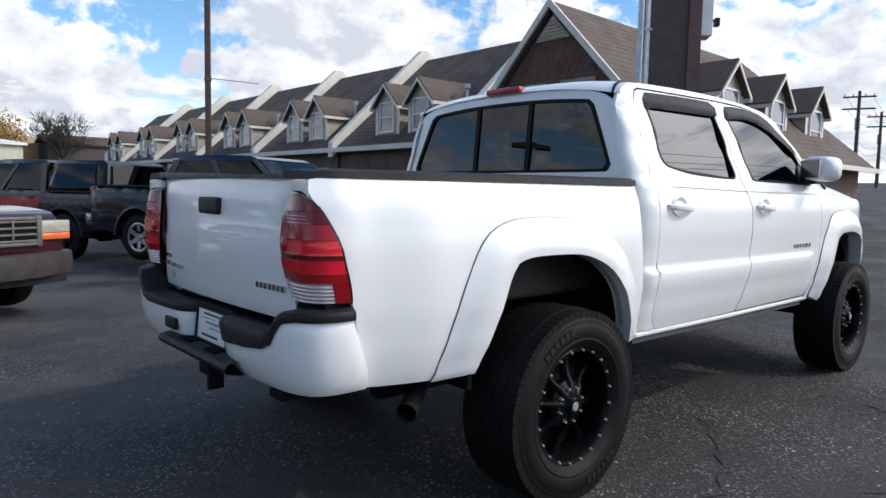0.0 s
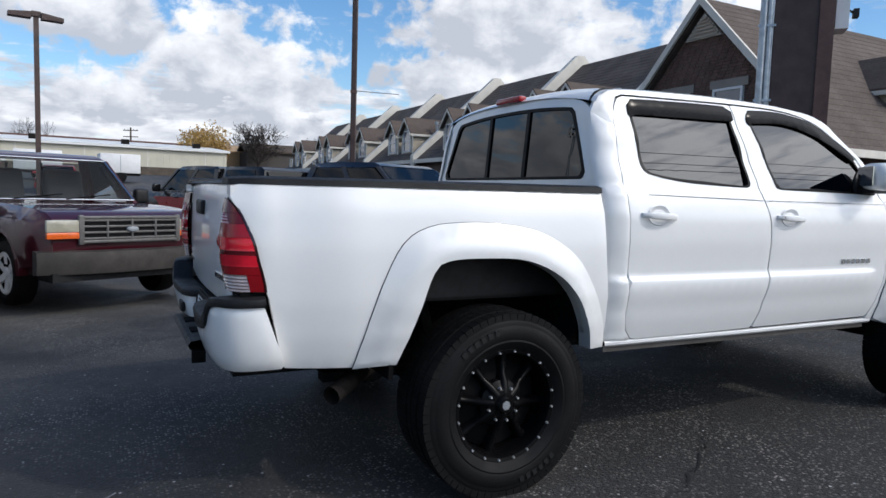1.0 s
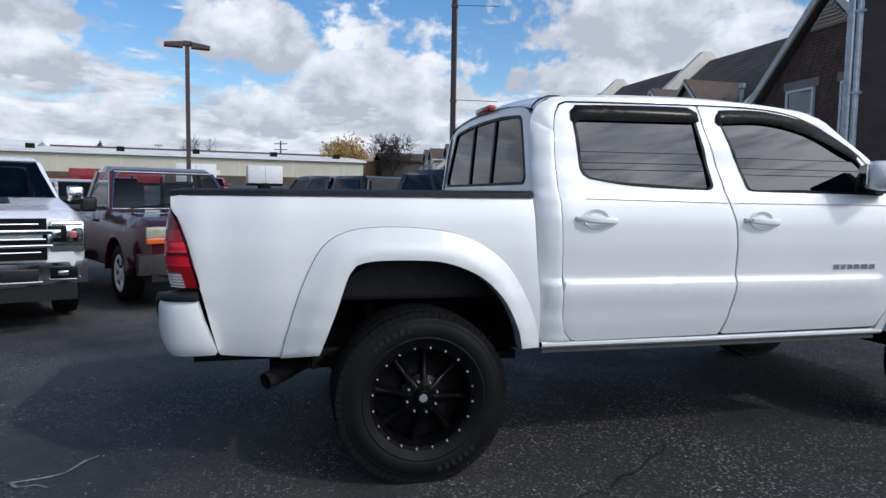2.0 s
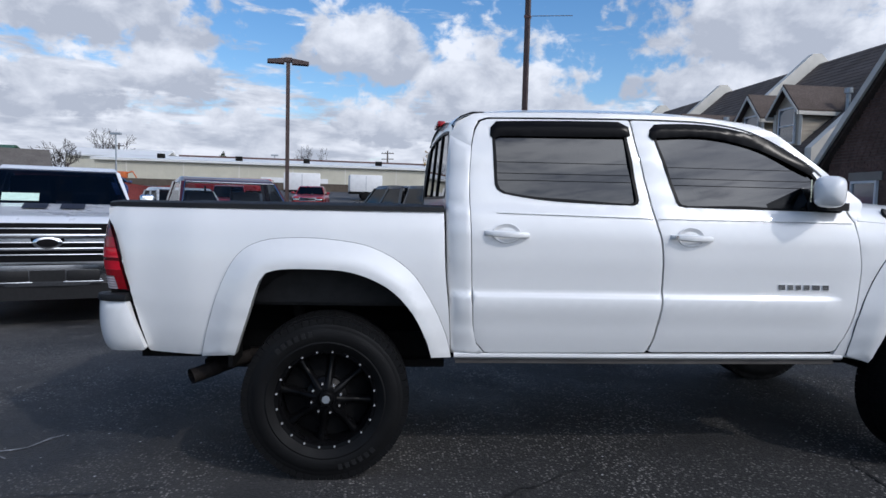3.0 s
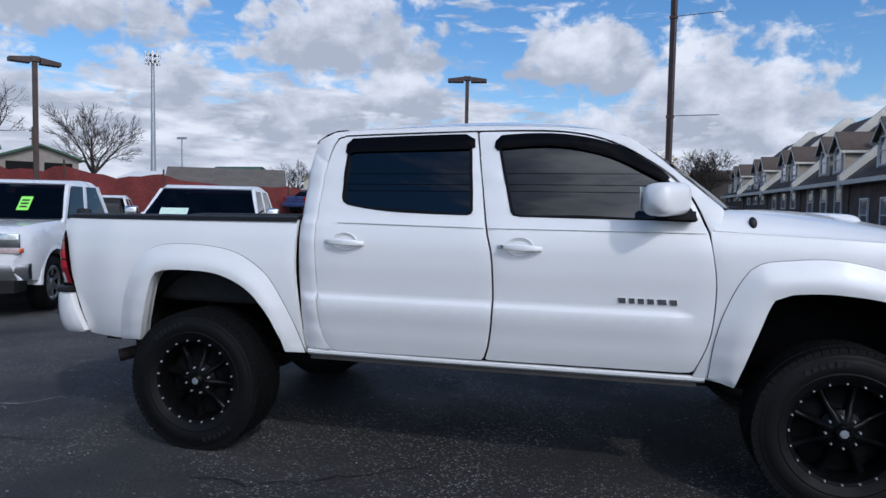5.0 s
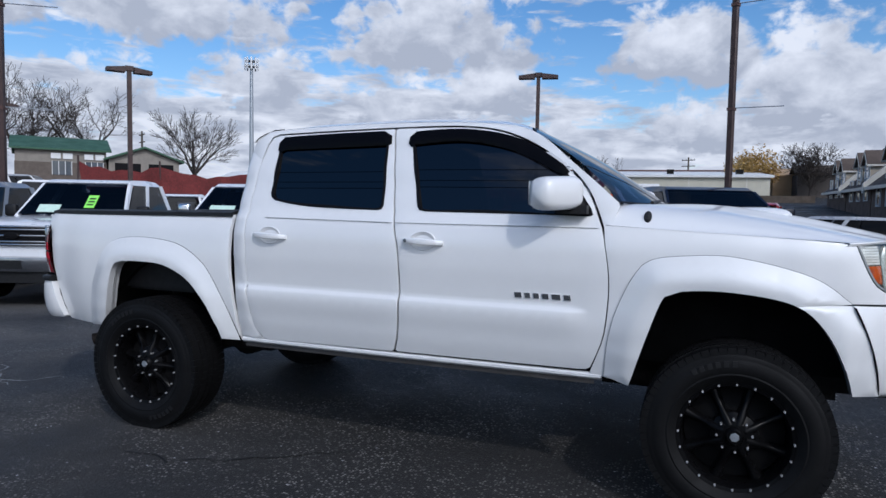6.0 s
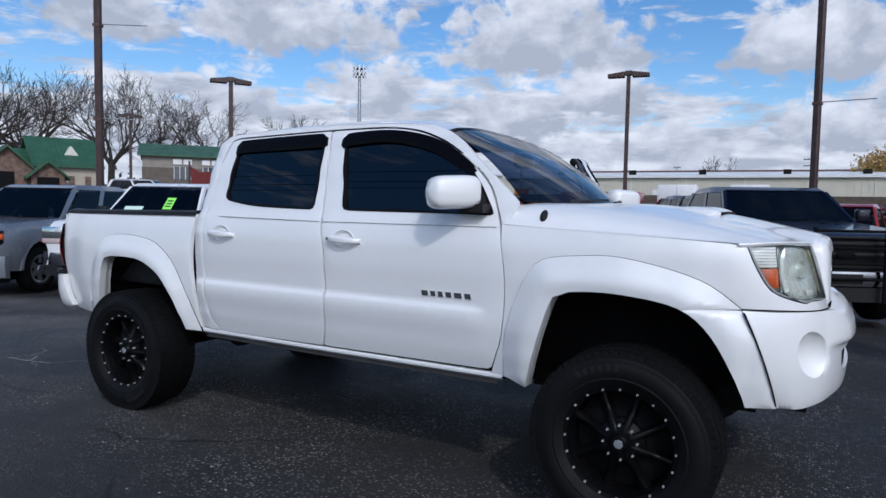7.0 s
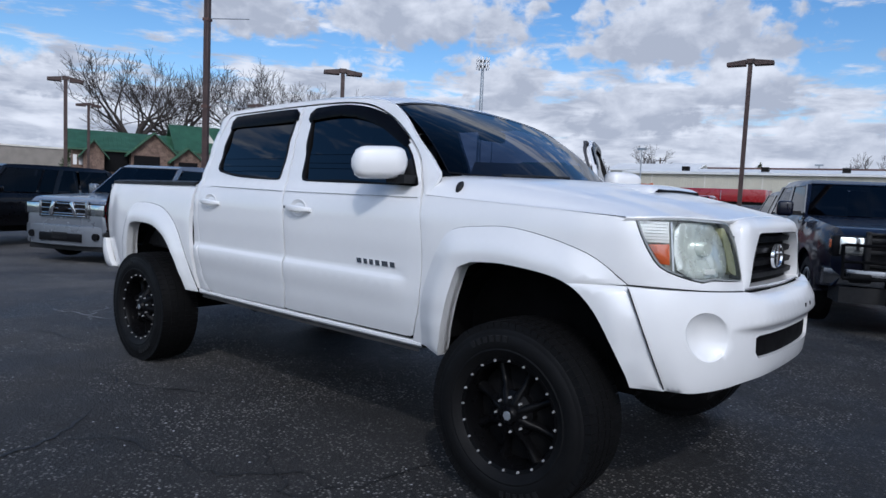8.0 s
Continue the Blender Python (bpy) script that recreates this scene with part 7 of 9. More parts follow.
def grille():
    def place(y, z, dep):
        return (3.986 - 0.055 * (z - 0.95) - 0.11 * y * y - dep, y, z)
    outer = c2([(-0.452, 0.940), (0.452, 0.940), (0.445, 1.03), (0.438, 1.13), (0.426, 1.205), (0.40, 1.226), (0.33, 1.238), (0.2, 1.243), (0, 1.245), (-0.2, 1.243), (-0.33, 1.238), (-0.40, 1.226), (-0.426, 1.205), (-0.438, 1.13), (-0.445, 1.03), (-0.452, 0.940)], 0.03)[:-1]
    hole = c2([(-0.385, 0.964), (0.385, 0.964), (0.388, 0.985), (0.372, 1.06), (0.338, 1.13), (0.308, 1.172), (0.285, 1.180), (-0.285, 1.180), (-0.308, 1.172), (-0.338, 1.13), (-0.372, 1.06), (-0.388, 0.985), (-0.385, 0.964)], 0.03)[:-1]
    g = part("grille", skin("grille_frame", outer, place, "white", 0.02, 0.085, 0.032, 60.0, holes=[hole]), pickup, "white grille surround with black bars")
    part("grille_insert", skin("grille_insert", hole, lambda y, z, d: place(y, z, d + 0.060), "liner", 0.06, 0.02, 0.0), g)
    for z in (1.000, 1.052, 1.104, 1.150):
        hw = 0.385 - max(0, z - 0.99) * 0.42
        rows = [[Vector(place(-hw + 2 * hw * i / 10, z + dz, dp)) for i in range(11)] for dz, dp in ((-0.018, 0.055), (-0.013, 0.036), (0.010, 0.030), (0.016, 0.055))]
        part("grille_bar", sheet("grille_bar", rows, "grille_black"), g)
    part("emblem", lathe("emblem", [(0.056, 0.010), (0.066, 0.002), (0.064, -0.010), (0.056, -0.012), (0.050, -0.004), (0.050, 0.010)], "chrome", 32), g, "chrome oval emblem, plain", Matrix.Translation((3.958, 0, 1.075)) @ Matrix.Rotation(radians(90), 4, "Z") @ Matrix.Diagonal((1.2, 1, 0.85, 1)))
    part("emblem_bar", Pile().tube((3.962, -0.050, 1.088), (3.962, 0.050, 1.088), 0.008, n=8).mesh("emblem_bar", "chrome"), g)
    part("emblem_bar", Pile().tube((3.962, 0, 1.032), (3.962, 0, 1.122), 0.009, n=8).mesh("emblem_bar", "chrome"), g)
    # black slots between lamp and surround
    for s in (-1, 1):
        part("grille_gap", Pile().add([(3.905, s * 0.452, 1.09), (3.916, s * 0.430, 1.10), (3.906, s * 0.428, 1.165), (3.896, s * 0.450, 1.168), (3.86, s * 0.452, 1.09), (3.86, s * 0.42, 1.09), (3.86, s * 0.42, 1.17), (3.86, s * 0.46, 1.17)],
                                      [(0, 1, 2, 3), (7, 6, 5, 4), (0, 4, 5, 1), (1, 5, 6, 2), (2, 6, 7, 3), (3, 7, 4, 0)]).mesh("grille_gap", "liner", False), g)


grille()


def head_lamp(s):
    place = corner_place(s, 0.003)
    loop = c2(LAMP_LOW + [(0.641, 1.010), (0.648, 1.10), (0.634, 1.172), (0.604, 1.211), (0.55, 1.219), (0.42, 1.226), (0.295, 1.230), (0.20, 1.227), (0.118, 1.222)], 0.02)

    def deep(k, extra=None):
        def f(a, z, d):
            return place(a, z, d + k + (extra(a, z) if extra else 0.0))
        return f
    lamp = part("head_lamp", skin("lamp_house", loop, deep(0.050), "lamp_house", 0.04, 0.0, 0.0), pickup, "hazed clear head lamp with amber corner")
    big = [Vector(q) for q in loop]
    c = sum(big, Vector((0, 0))) / len(big)
    inner = [tuple(q + (c - q).normalized() * 0.008) for q in big]
    part("lamp_rim", skin("lamp_rim", loop, deep(0.002), "lamp_edge", 0.2, 0.055, 0.002, holes=[inner]), lamp)
    part("lamp_cover", skin("lamp_cover", loop, place, "lens_cover", 0.03, 0.0, 0.004), lamp, "clear cover")
    # main bowl, with a bright ridge round it
    bowl = c2([(0.285, 1.035), (0.32, 1.012), (0.40, 1.006), (0.52, 1.010), (0.556, 1.06), (0.560, 1.12), (0.535, 1.18), (0.50, 1.205), (0.31, 1.212), (0.285, 1.18), (0.276, 1.10), (0.285, 1.035)], 0.025)[:-1]
    part("reflector", skin("reflector", bowl, deep(0.012, lambda a, z: 0.036 * math.exp(-((a - 0.41) / 0.085) ** 2 - ((z - 1.11) / 0.07) ** 2) + 0.0025 * math.cos((a - 0.41) * 150)), "bowl", 0.018, 0.03, 0.004), lamp)
    part("amber_block", skin("amber_block", [(0.168, 1.128), (0.256, 1.131), (0.253, 1.054), (0.214, 1.058)], deep(0.010), "amber", 0.02, 0.03, 0.004), lamp, "amber turn lens")
    for i in range(7):
        z = 1.136 + i * 0.0115
        a0 = 0.164 - (z - 1.128) * 0.42
        part("rib", skin("rib", [(a0, z), (0.258, z), (0.258, z + 0.009), (a0 - 0.003, z + 0.009)], deep(0.014), "lamp_ribs", 0.03, 0.02, 0.003), lamp)
    part("divider", skin("divider", [(0.262, 1.03), (0.270, 1.025), (0.270, 1.212), (0.262, 1.212)], deep(0.012), "chrome", 0.05, 0.03, 0.002), lamp)
    part("haze_block", skin("haze_block", c2([(0.572, 1.03), (0.624, 1.012), (0.632, 1.09), (0.616, 1.165), (0.575, 1.195), (0.572, 1.03)], 0.02)[:-1], deep(0.014), "lamp_haze", 0.03, 0.03, 0.004), lamp)
    part("bulb_shade", Pile().tube(place(0.43, 1.115, 0.045), place(0.43, 1.115, 0.010), 0.030, 0.024, n=18).mesh("bulb_shade", "bowl"), lamp)
    part("level_gauge", skin("level_gauge", [(0.40, 1.022), (0.46, 1.022), (0.46, 1.042), (0.40, 1.042)], deep(0.008), "lamp_ribs", 0.05, 0.02, 0.002), lamp)


head_lamp(-1)
head_lamp(1)


# wheels
def tyre_mesh(R=0.388, W=0.285, rim=0.228):
    prof = [(rim - 0.004, -W * 0.36), (rim + 0.018, -W * 0.44), (rim + 0.045, -W * 0.488), (rim + 0.052, -W * 0.482), (rim + 0.058, -W * 0.492), (rim + 0.09, -W * 0.50), (R - 0.052, -W * 0.480), (R - 0.047, -W * 0.472), (R - 0.042, -W * 0.474), (R - 0.016, -W * 0.435), (R - 0.004, -W * 0.37), (R, -W * 0.2), (R + 0.001, 0),
            (R, W * 0.2), (R - 0.004, W * 0.37), (R - 0.016, W * 0.435), (R - 0.045, W * 0.475), (rim + 0.09, W * 0.50), (rim + 0.05, W * 0.49), (rim + 0.018, W * 0.44), (rim - 0.004, W * 0.36)]
    me = lathe("tyre", prof, "rubber", 72)
    return me


def tread_mesh(R=0.388, W=0.285):
    """Ribs of close blocks with thin grooves between."""
    p = Pile()
    n = 66
    for i in range(n):
        a = 2 * math.pi * i / n
        m = Matrix.Rotation(-a, 4, "Y")
        for y0, y1, sk in ((-W * 0.455, -W * 0.27, 0.0), (-W * 0.245, -W * 0.09, 0.6), (-W * 0.065, W * 0.065, 0.1), (W * 0.09, W * 0.245, 0.7), (W * 0.27, W * 0.455, 0.2)):
            w = 2 * math.pi * R / n * 0.44
            top = R + (0.004 if abs(y0 + y1) < W * 0.6 else -0.001)
            p.box(-w + sk * w, w + sk * w, y0, y1, R - 0.03, top, m)
    return p.mesh("tread", "rubber", False)


def rim_meshes():
    barrel = lathe("rim_barrel", [(0.205, 0.10), (0.212, -0.03), (0.218, -0.10), (0.232, -0.112), (0.242, -0.108), (0.242, -0.098), (0.226, -0.092), (0.214, -0.07)], "rim", 56)
    lip = lathe("rim_lip", [(0.213, -0.072), (0.215, -0.098), (0.222, -0.114), (0.236, -0.118), (0.245, -0.110), (0.243, -0.098)], "rim", 56)
    spokes = Pile()
    for i in range(8):
        m = Matrix.Rotation(-2 * math.pi * i / 8, 4, "Y")
        rings = []
        for rad, hw, y, th in ((0.050, 0.017, -0.100, 0.05), (0.092, 0.015, -0.088, 0.05), (0.125, 0.011, -0.062, 0.04), (0.170, 0.012, -0.052, 0.034), (0.214, 0.020, -0.050, 0.03)):
            rings += [m @ Vector((-hw - 0.010, y + th, rad)), m @ Vector((-hw, y + 0.006, rad)), m @ Vector((-hw * 0.35, y, rad)), m @ Vector((hw * 0.35, y, rad)), m @ Vector((hw, y + 0.006, rad)), m @ Vector((hw + 0.010, y + th, rad))]
        spokes.add(rings, [(k + j, k + j + 1, k + j + 7, k + j + 6) for k in (0, 6, 12, 18) for j in range(5)])
    disc = lathe("rim_disc", [(0.001, -0.045), (0.075, -0.05), (0.09, -0.045), (0.205, -0.005), (0.212, 0.03)], "liner", 40)
    hub = lathe("rim_hub", [(0.001, -0.116), (0.030, -0.116), (0.036, -0.110), (0.042, -0.098), (0.060, -0.095), (0.084, -0.078), (0.098, -0.070), (0.102, -0.03)], "rim", 16, 20.0)
    return barrel, lip, spokes.mesh("spokes", "rim", True, 50), disc, hub


TYRE, TREAD = tyre_mesh(), tread_mesh()
MARK = Pile().box(-0.010, 0.010, -0.1445, -0.134, 0.308, 0.333).mesh("wall_mark", "rubber_grey", False)
BARREL, LIP, SPOKES, DISC, HUB = rim_meshes()
BOLT = Pile().tube((0, 0.004, 0), (0, -0.006, 0), 0.0056, 0.0040, n=8).mesh("rim_bolt", "bolt")
NUT = Pile().tube((0, 0.02, 0), (0, -0.010, 0), 0.0075, 0.0045, n=6).mesh("lug_nut", "bolt")
CAP = lathe("cap_mark", [(0.001, -0.1175), (0.010, -0.1175), (0.019, -0.1172), (0.020, -0.116)], "galv", 7)


def wheel(x, z, s, turn):
    rot = Matrix.Identity(4) if s < 0 else Matrix.Rotation(math.pi, 4, "Z")
    yc = s * 0.878
    w = part("wheel", None, pickup, "black spoked wheel with knobbly tyre", Matrix.Translation((x, yc, z)) @ rot @ Matrix.Rotation(radians(turn), 4, "Y"))
    part("tyre", TYRE, w)
    part("tread", TREAD, w)
    # raised plain bars in place of the maker's words
    for a0 in (0.35, math.pi + 0.35):
        for k in range(6):
            part("wall_mark", MARK, w, "", Matrix.Rotation(-(a0 + k * 0.105), 4, "Y"))
    part("rim", LIP, w)
    part("rim_barrel", BARREL, w)
    part("spokes", SPOKES, w)
    part("brake_disc", DISC, w)
    part("hub", HUB, w)
    part("hub_mark", CAP, w, "small pale cap mark")
    for i in range(20):
        a = 2 * math.pi * i / 20
        part("bolt", BOLT, w, "", Matrix.Translation((0.2285 * math.cos(a), -0.1185, 0.2285 * math.sin(a))))
    for i in range(8):
        a = 2 * math.pi * i / 8
        part("lug_nut", NUT, w, "", Matrix.Translation((0.071 * math.cos(a + 0.39), -0.090, 0.071 * math.sin(a + 0.39))))


wheel(0.003, 0.380, -1, 7)
wheel(0.003, 0.380, 1, 31)
wheel(3.236, 0.388, -1, 18)
wheel(3.236, 0.388, 1, 40)


# wheel wells, chassis, cabin
def under():
    for xc, zc, r, loops in ((0.05, 0.50, 0.53, 0), (3.235, 0.52, 0.55, 1)):
        for s in (-1, 1):
            rows = []
            for i in range(15):
                a = math.pi * (0.03 + 0.94 * i / 14)
                rows.append([Vector((xc + r * math.cos(a) * (1.0 if loops else 1.02), s * y, zc + r * 0.98 * math.sin(a))) for y in (0.40, 0.78)])
            part("wheel_well", sheet("wheel_well", rows, "liner"), pickup)
            part("well_wall", Pile().box(xc - 0.55, xc + 0.55, min(s * 0.40, s * 0.43), max(s * 0.40, s * 0.43), 0.55, 1.05).mesh("well_wall", "liner", False), pickup)
    p = Pile()
    for s in (-1, 1):
        p.box(-1.0, 3.7, min(s * 0.36, s * 0.46), max(s * 0.36, s * 0.46), 0.46, 0.60)
    p.box(0.65, 2.65, -0.80, 0.80, 0.53, 0.60)
    p.box(0.9, 1.7, 0.05, 0.42, 0.36, 0.54)
    p.box(1.6, 2.5, -0.20, 0.20, 0.36, 0.56)
    p.box(2.6, 3.5, -0.34, 0.34, 0.40, 0.60)
    p.box(-0.95, -0.5, -0.55, 0.55, 0.58, 0.70)
    part("chassis", p.mesh("chassis", "underside", False), pickup)
    part("rear_axle", Pile().tube((0, -0.75, 0.38), (0, 0.75, 0.38), 0.05).tube((0, -0.02, 0.38), (0, 0.22, 0.38), 0.14, 0.14, n=16).mesh("rear_axle", "underside"), pickup)
    part("front_axle", Pile().tube((3.236, -0.75, 0.39), (3.236, 0.75, 0.39), 0.035).tube((3.2, -0.7, 0.42), (3.1, -0.3, 0.48), 0.04).tube((3.2, 0.7, 0.42), (3.1, 0.3, 0.48), 0.04).mesh("front_axle", "underside"), pickup)
    part("shock", Pile().tube((3.28, -0.56, 0.45), (3.24, -0.50, 0.98), 0.04).mesh("shock", "underside"), pickup)
    part("shock", Pile().tube((-0.1, -0.6, 0.35), (-0.2, -0.5, 0.85), 0.03).mesh("shock", "underside"), pickup)
    for s in (-1, 1):
        part("leaf_spring", Pile().box(-0.65, 0.6, min(s * 0.50, s * 0.57), max(s * 0.50, s * 0.57), 0.43, 0.47).mesh("leaf_spring", "underside", False), pickup)
        part("mud_flap", Pile().box(-0.47, -0.45, min(s * 0.62, s * 0.86), max(s * 0.62, s * 0.86), 0.50, 0.78).mesh("mud_flap", "liner", False), pickup)
    ex = part("exhaust", Pile().tube((0.3, -0.48, 0.50), (-0.42, -0.56, 0.50), 0.035, n=14).tube((-0.42, -0.56, 0.49), (-0.60, -0.70, 0.445), 0.034, n=14, caps=False).mesh("exhaust", "rust"), pickup, "rusty exhaust pipe")
    part("tail_pipe", Pile().tube((-0.56, -0.67, 0.456), (-0.67, -0.755, 0.428), 0.038, n=18, caps=False).mesh("tail_pipe", "rust"), ex)
    part("pipe_mouth", Pile().tube((-0.62, -0.716, 0.441), (-0.625, -0.720, 0.4395), 0.036, n=18).mesh("pipe_mouth", "liner"), ex)


under()


def cabin():
    c = part("cabin", Pile().box(0.62, 2.70, -0.80, 0.80, 0.60, 0.66).mesh("cabin_floor", "cloth", False), pickup)
    part("dashboard", Pile().prism([(2.35, 1.05), (2.80, 0.9), (2.80, 1.36), (2.62, 1.37), (2.42, 1.28), (2.35, 1.18)], -0.76, 0.76, "y").mesh("dashboard", "plastic", True), c)
    for y in (-0.38, 0.38):
        for x, w in ((1.55, 0.5), (0.78, 0.55)):
            part("seat", bevel_box("seat", (0.5, 0.52, 0.2), "cloth", 0.06, 3), c, "", pose(x + 0.25, y, 0.88))
            part("seat_back", bevel_box("seat_back", (0.16, 0.50, 0.62), "cloth", 0.06, 3), c, "", pose(x, y, 1.16, 0, -12, 0))
            part("headrest", bevel_box("headrest", (0.10, 0.26, 0.17), "cloth", 0.045, 3), c, "", pose(x - 0.09, y, 1.56, 0, -8, 0))
    ring = lathe("steering_wheel", [(0.168, 0.012), (0.182, 0.016), (0.192, 0.0), (0.182, -0.016), (0.168, -0.012), (0.164, 0), (0.168, 0.012)], "plastic", 32)
    part("steering_wheel", ring, c, "", Matrix.Translation((2.25, 0.38, 1.25)) @ Matrix.Rotation(radians(90), 4, "Z") @ Matrix.Rotation(radians(-25), 4, "X"))
    part("headliner", Pile().box(0.72, 2.1, -0.62, 0.62, 1.745, 1.76).mesh("headliner", "cloth", False), c)
    part("inside_mirror", bevel_box("inside_mirror", (0.03, 0.24, 0.065), "plastic", 0.015), c, "", pose(2.36, 0, 1.64))
    part("bulkhead", Pile().box(2.70, 2.74, -0.8, 0.8, 0.6, 1.30).mesh("bulkhead", "liner", False), c)
    part("engine_bay", Pile().box(2.74, 3.80, -0.60, 0.60, 0.60, 1.10).mesh("engine_bay", "liner", False), c)
    part("antenna_base", lathe("antenna_base", [(0.001, 0.012), (0.016, 0.010), (0.024, 0.0), (0.022, -0.004)], "plastic", 18), pickup, "black antenna base", Matrix.Translation((2.843, -0.884, 1.318)) @ Matrix.Rotation(math.pi, 4, "Z") @ Matrix.Rotation(radians(35), 4, "X") @ Matrix.Diagonal((0.75, 1, 1.35, 1)))


cabin()


# ---- other vehicles on the lot ----
def puff(name, outline, width, mat, r=0.10, step=0.12, soft=None):
    """A solid from a side outline (x, z): both flanks swell by width(x, z) and round off over r towards the outline's soft edges."""
    pts, tris, n = fill(outline, step)
    loop = [Vector(p) for p in outline]
    edge = loop if soft is None else [Vector(p) for p in soft]
    arr = np.array([(p.x, p.y) for p in edge])
    d = arr[1:] - arr[:-1]
    dd = (d * d).sum(1) + 1e-12
    ins = []
    for p in pts:
        q = np.array((p.x, p.y))
        t = np.clip(((q - arr[:-1]) * d).sum(1) / dd, 0, 1)
        k = min(1.0, float(np.sqrt((((arr[:-1] + d * t[:, None]) - q) ** 2).sum(1).min())) / r)
        ins.append(r * 0.8 * (1 - math.sqrt(max(0.0, 1 - (1 - k) ** 2))))
    m = len(pts)
    vs = [(p.x, -(width(p.x, p.y) - i), p.y) for p, i in zip(pts, ins)] + [(p.x, width(p.x, p.y) - i, p.y) for p, i in zip(pts, ins)]
    fs = [t for t in tris] + [tuple(i + m for i in reversed(t)) for t in tris]
    seen = {}
    for t in tris:
        for i in range(3):
            a, b = t[i], t[(i + 1) % 3]
            seen.setdefault((min(a, b), max(a, b)), []).append((a, b))
    for ks in seen.values():
        if len(ks) == 1:
            a, b = ks[0]
            fs.append((b, a, a + m, b + m))
    return mesh_from(name, vs, fs, mat, True, 32)


def arch(x, r, z0, n=9):
    """Front to back along the sill, round a wheel."""
    out = []
    for i in range(n):
        a = math.pi * i / (n - 1)
        out.append((x + r * math.cos(a), z0 + (r * 1.0) * math.sin(a)))
    return out


CAR_WHEELS = {}


def car_wheel(parent, x, y, R, style):
    key = (R, style)
    if key not in CAR_WHEELS:
        W = 0.24
        rim = R * 0.62
        tyre = lathe("car_tyre", [(rim, -W * 0.40), (rim + 0.03, -W * 0.5), (R - 0.05, -W * 0.5), (R - 0.012, -W * 0.42), (R, -W * 0.2), (R, W * 0.2), (R - 0.012, W * 0.42), (R - 0.05, W * 0.5), (rim, W * 0.4)], "rubber", 32)
        mat = {"alloy": "alloy", "dark": "rim", "white": "frame", "chrome": "chrome"}[style]
        p = Pile()
        for i in range(6):
            m = Matrix.Rotation(-2 * math.pi * i / 6, 4, "Y")
            p.add([m @ Vector(v) for v in ((-0.045, -W * 0.34, 0.03), (0.045, -W * 0.34, 0.03), (0.03, -W * 0.44, rim), (-0.03, -W * 0.44, rim), (-0.045, -W * 0.1, 0.03), (0.045, -W * 0.1, 0.03), (0.03, -W * 0.3, rim), (-0.03, -W * 0.3, rim))],
                  [(0, 1, 2, 3), (0, 4, 5, 1), (1, 5, 6, 2), (2, 6, 7, 3), (3, 7, 4, 0)])
        spokes = p.mesh("car_spokes", mat, True, 50)
        ring = lathe("car_rim", [(rim - 0.035, -W * 0.40), (rim - 0.01, -W * 0.46), (rim + 0.01, -W * 0.44), (rim + 0.005, -W * 0.3)], mat, 32)
        cap = lathe("car_hub", [(0.001, -W * 0.42), (0.05, -W * 0.42), (0.07, -W * 0.34)], mat, 20)
        disc = lathe("car_disc", [(0.001, -W * 0.12), (rim, -W * 0.14)], "liner", 24)
        CAR_WHEELS[key] = (tyre, ring, spokes, cap, disc)
    tyre, ring, spokes, cap, disc = CAR_WHEELS[key]
    w = part("wheel", None, parent, "", Matrix.Translation((x, y, R)) @ (Matrix.Identity(4) if y < 0 else Matrix.Rotation(math.pi, 4, "Z")))
    for n, me in (("tyre", tyre), ("rim", ring), ("spokes", spokes), ("hub", cap), ("brake_disc", disc)):
        part(n, me, w)


def quad_pane(name, corners, mat, parent, off, out=None):
    """A flat pane through four corners, moved out by off, outward facing."""
    c = [Vector(p) + Vector(off) for p in corners]
    me = mesh_from(name, c, [(0, 1, 2, 3)], mat, False, facing=Vector(out if out is not None else off))
    return part(name, me, parent)


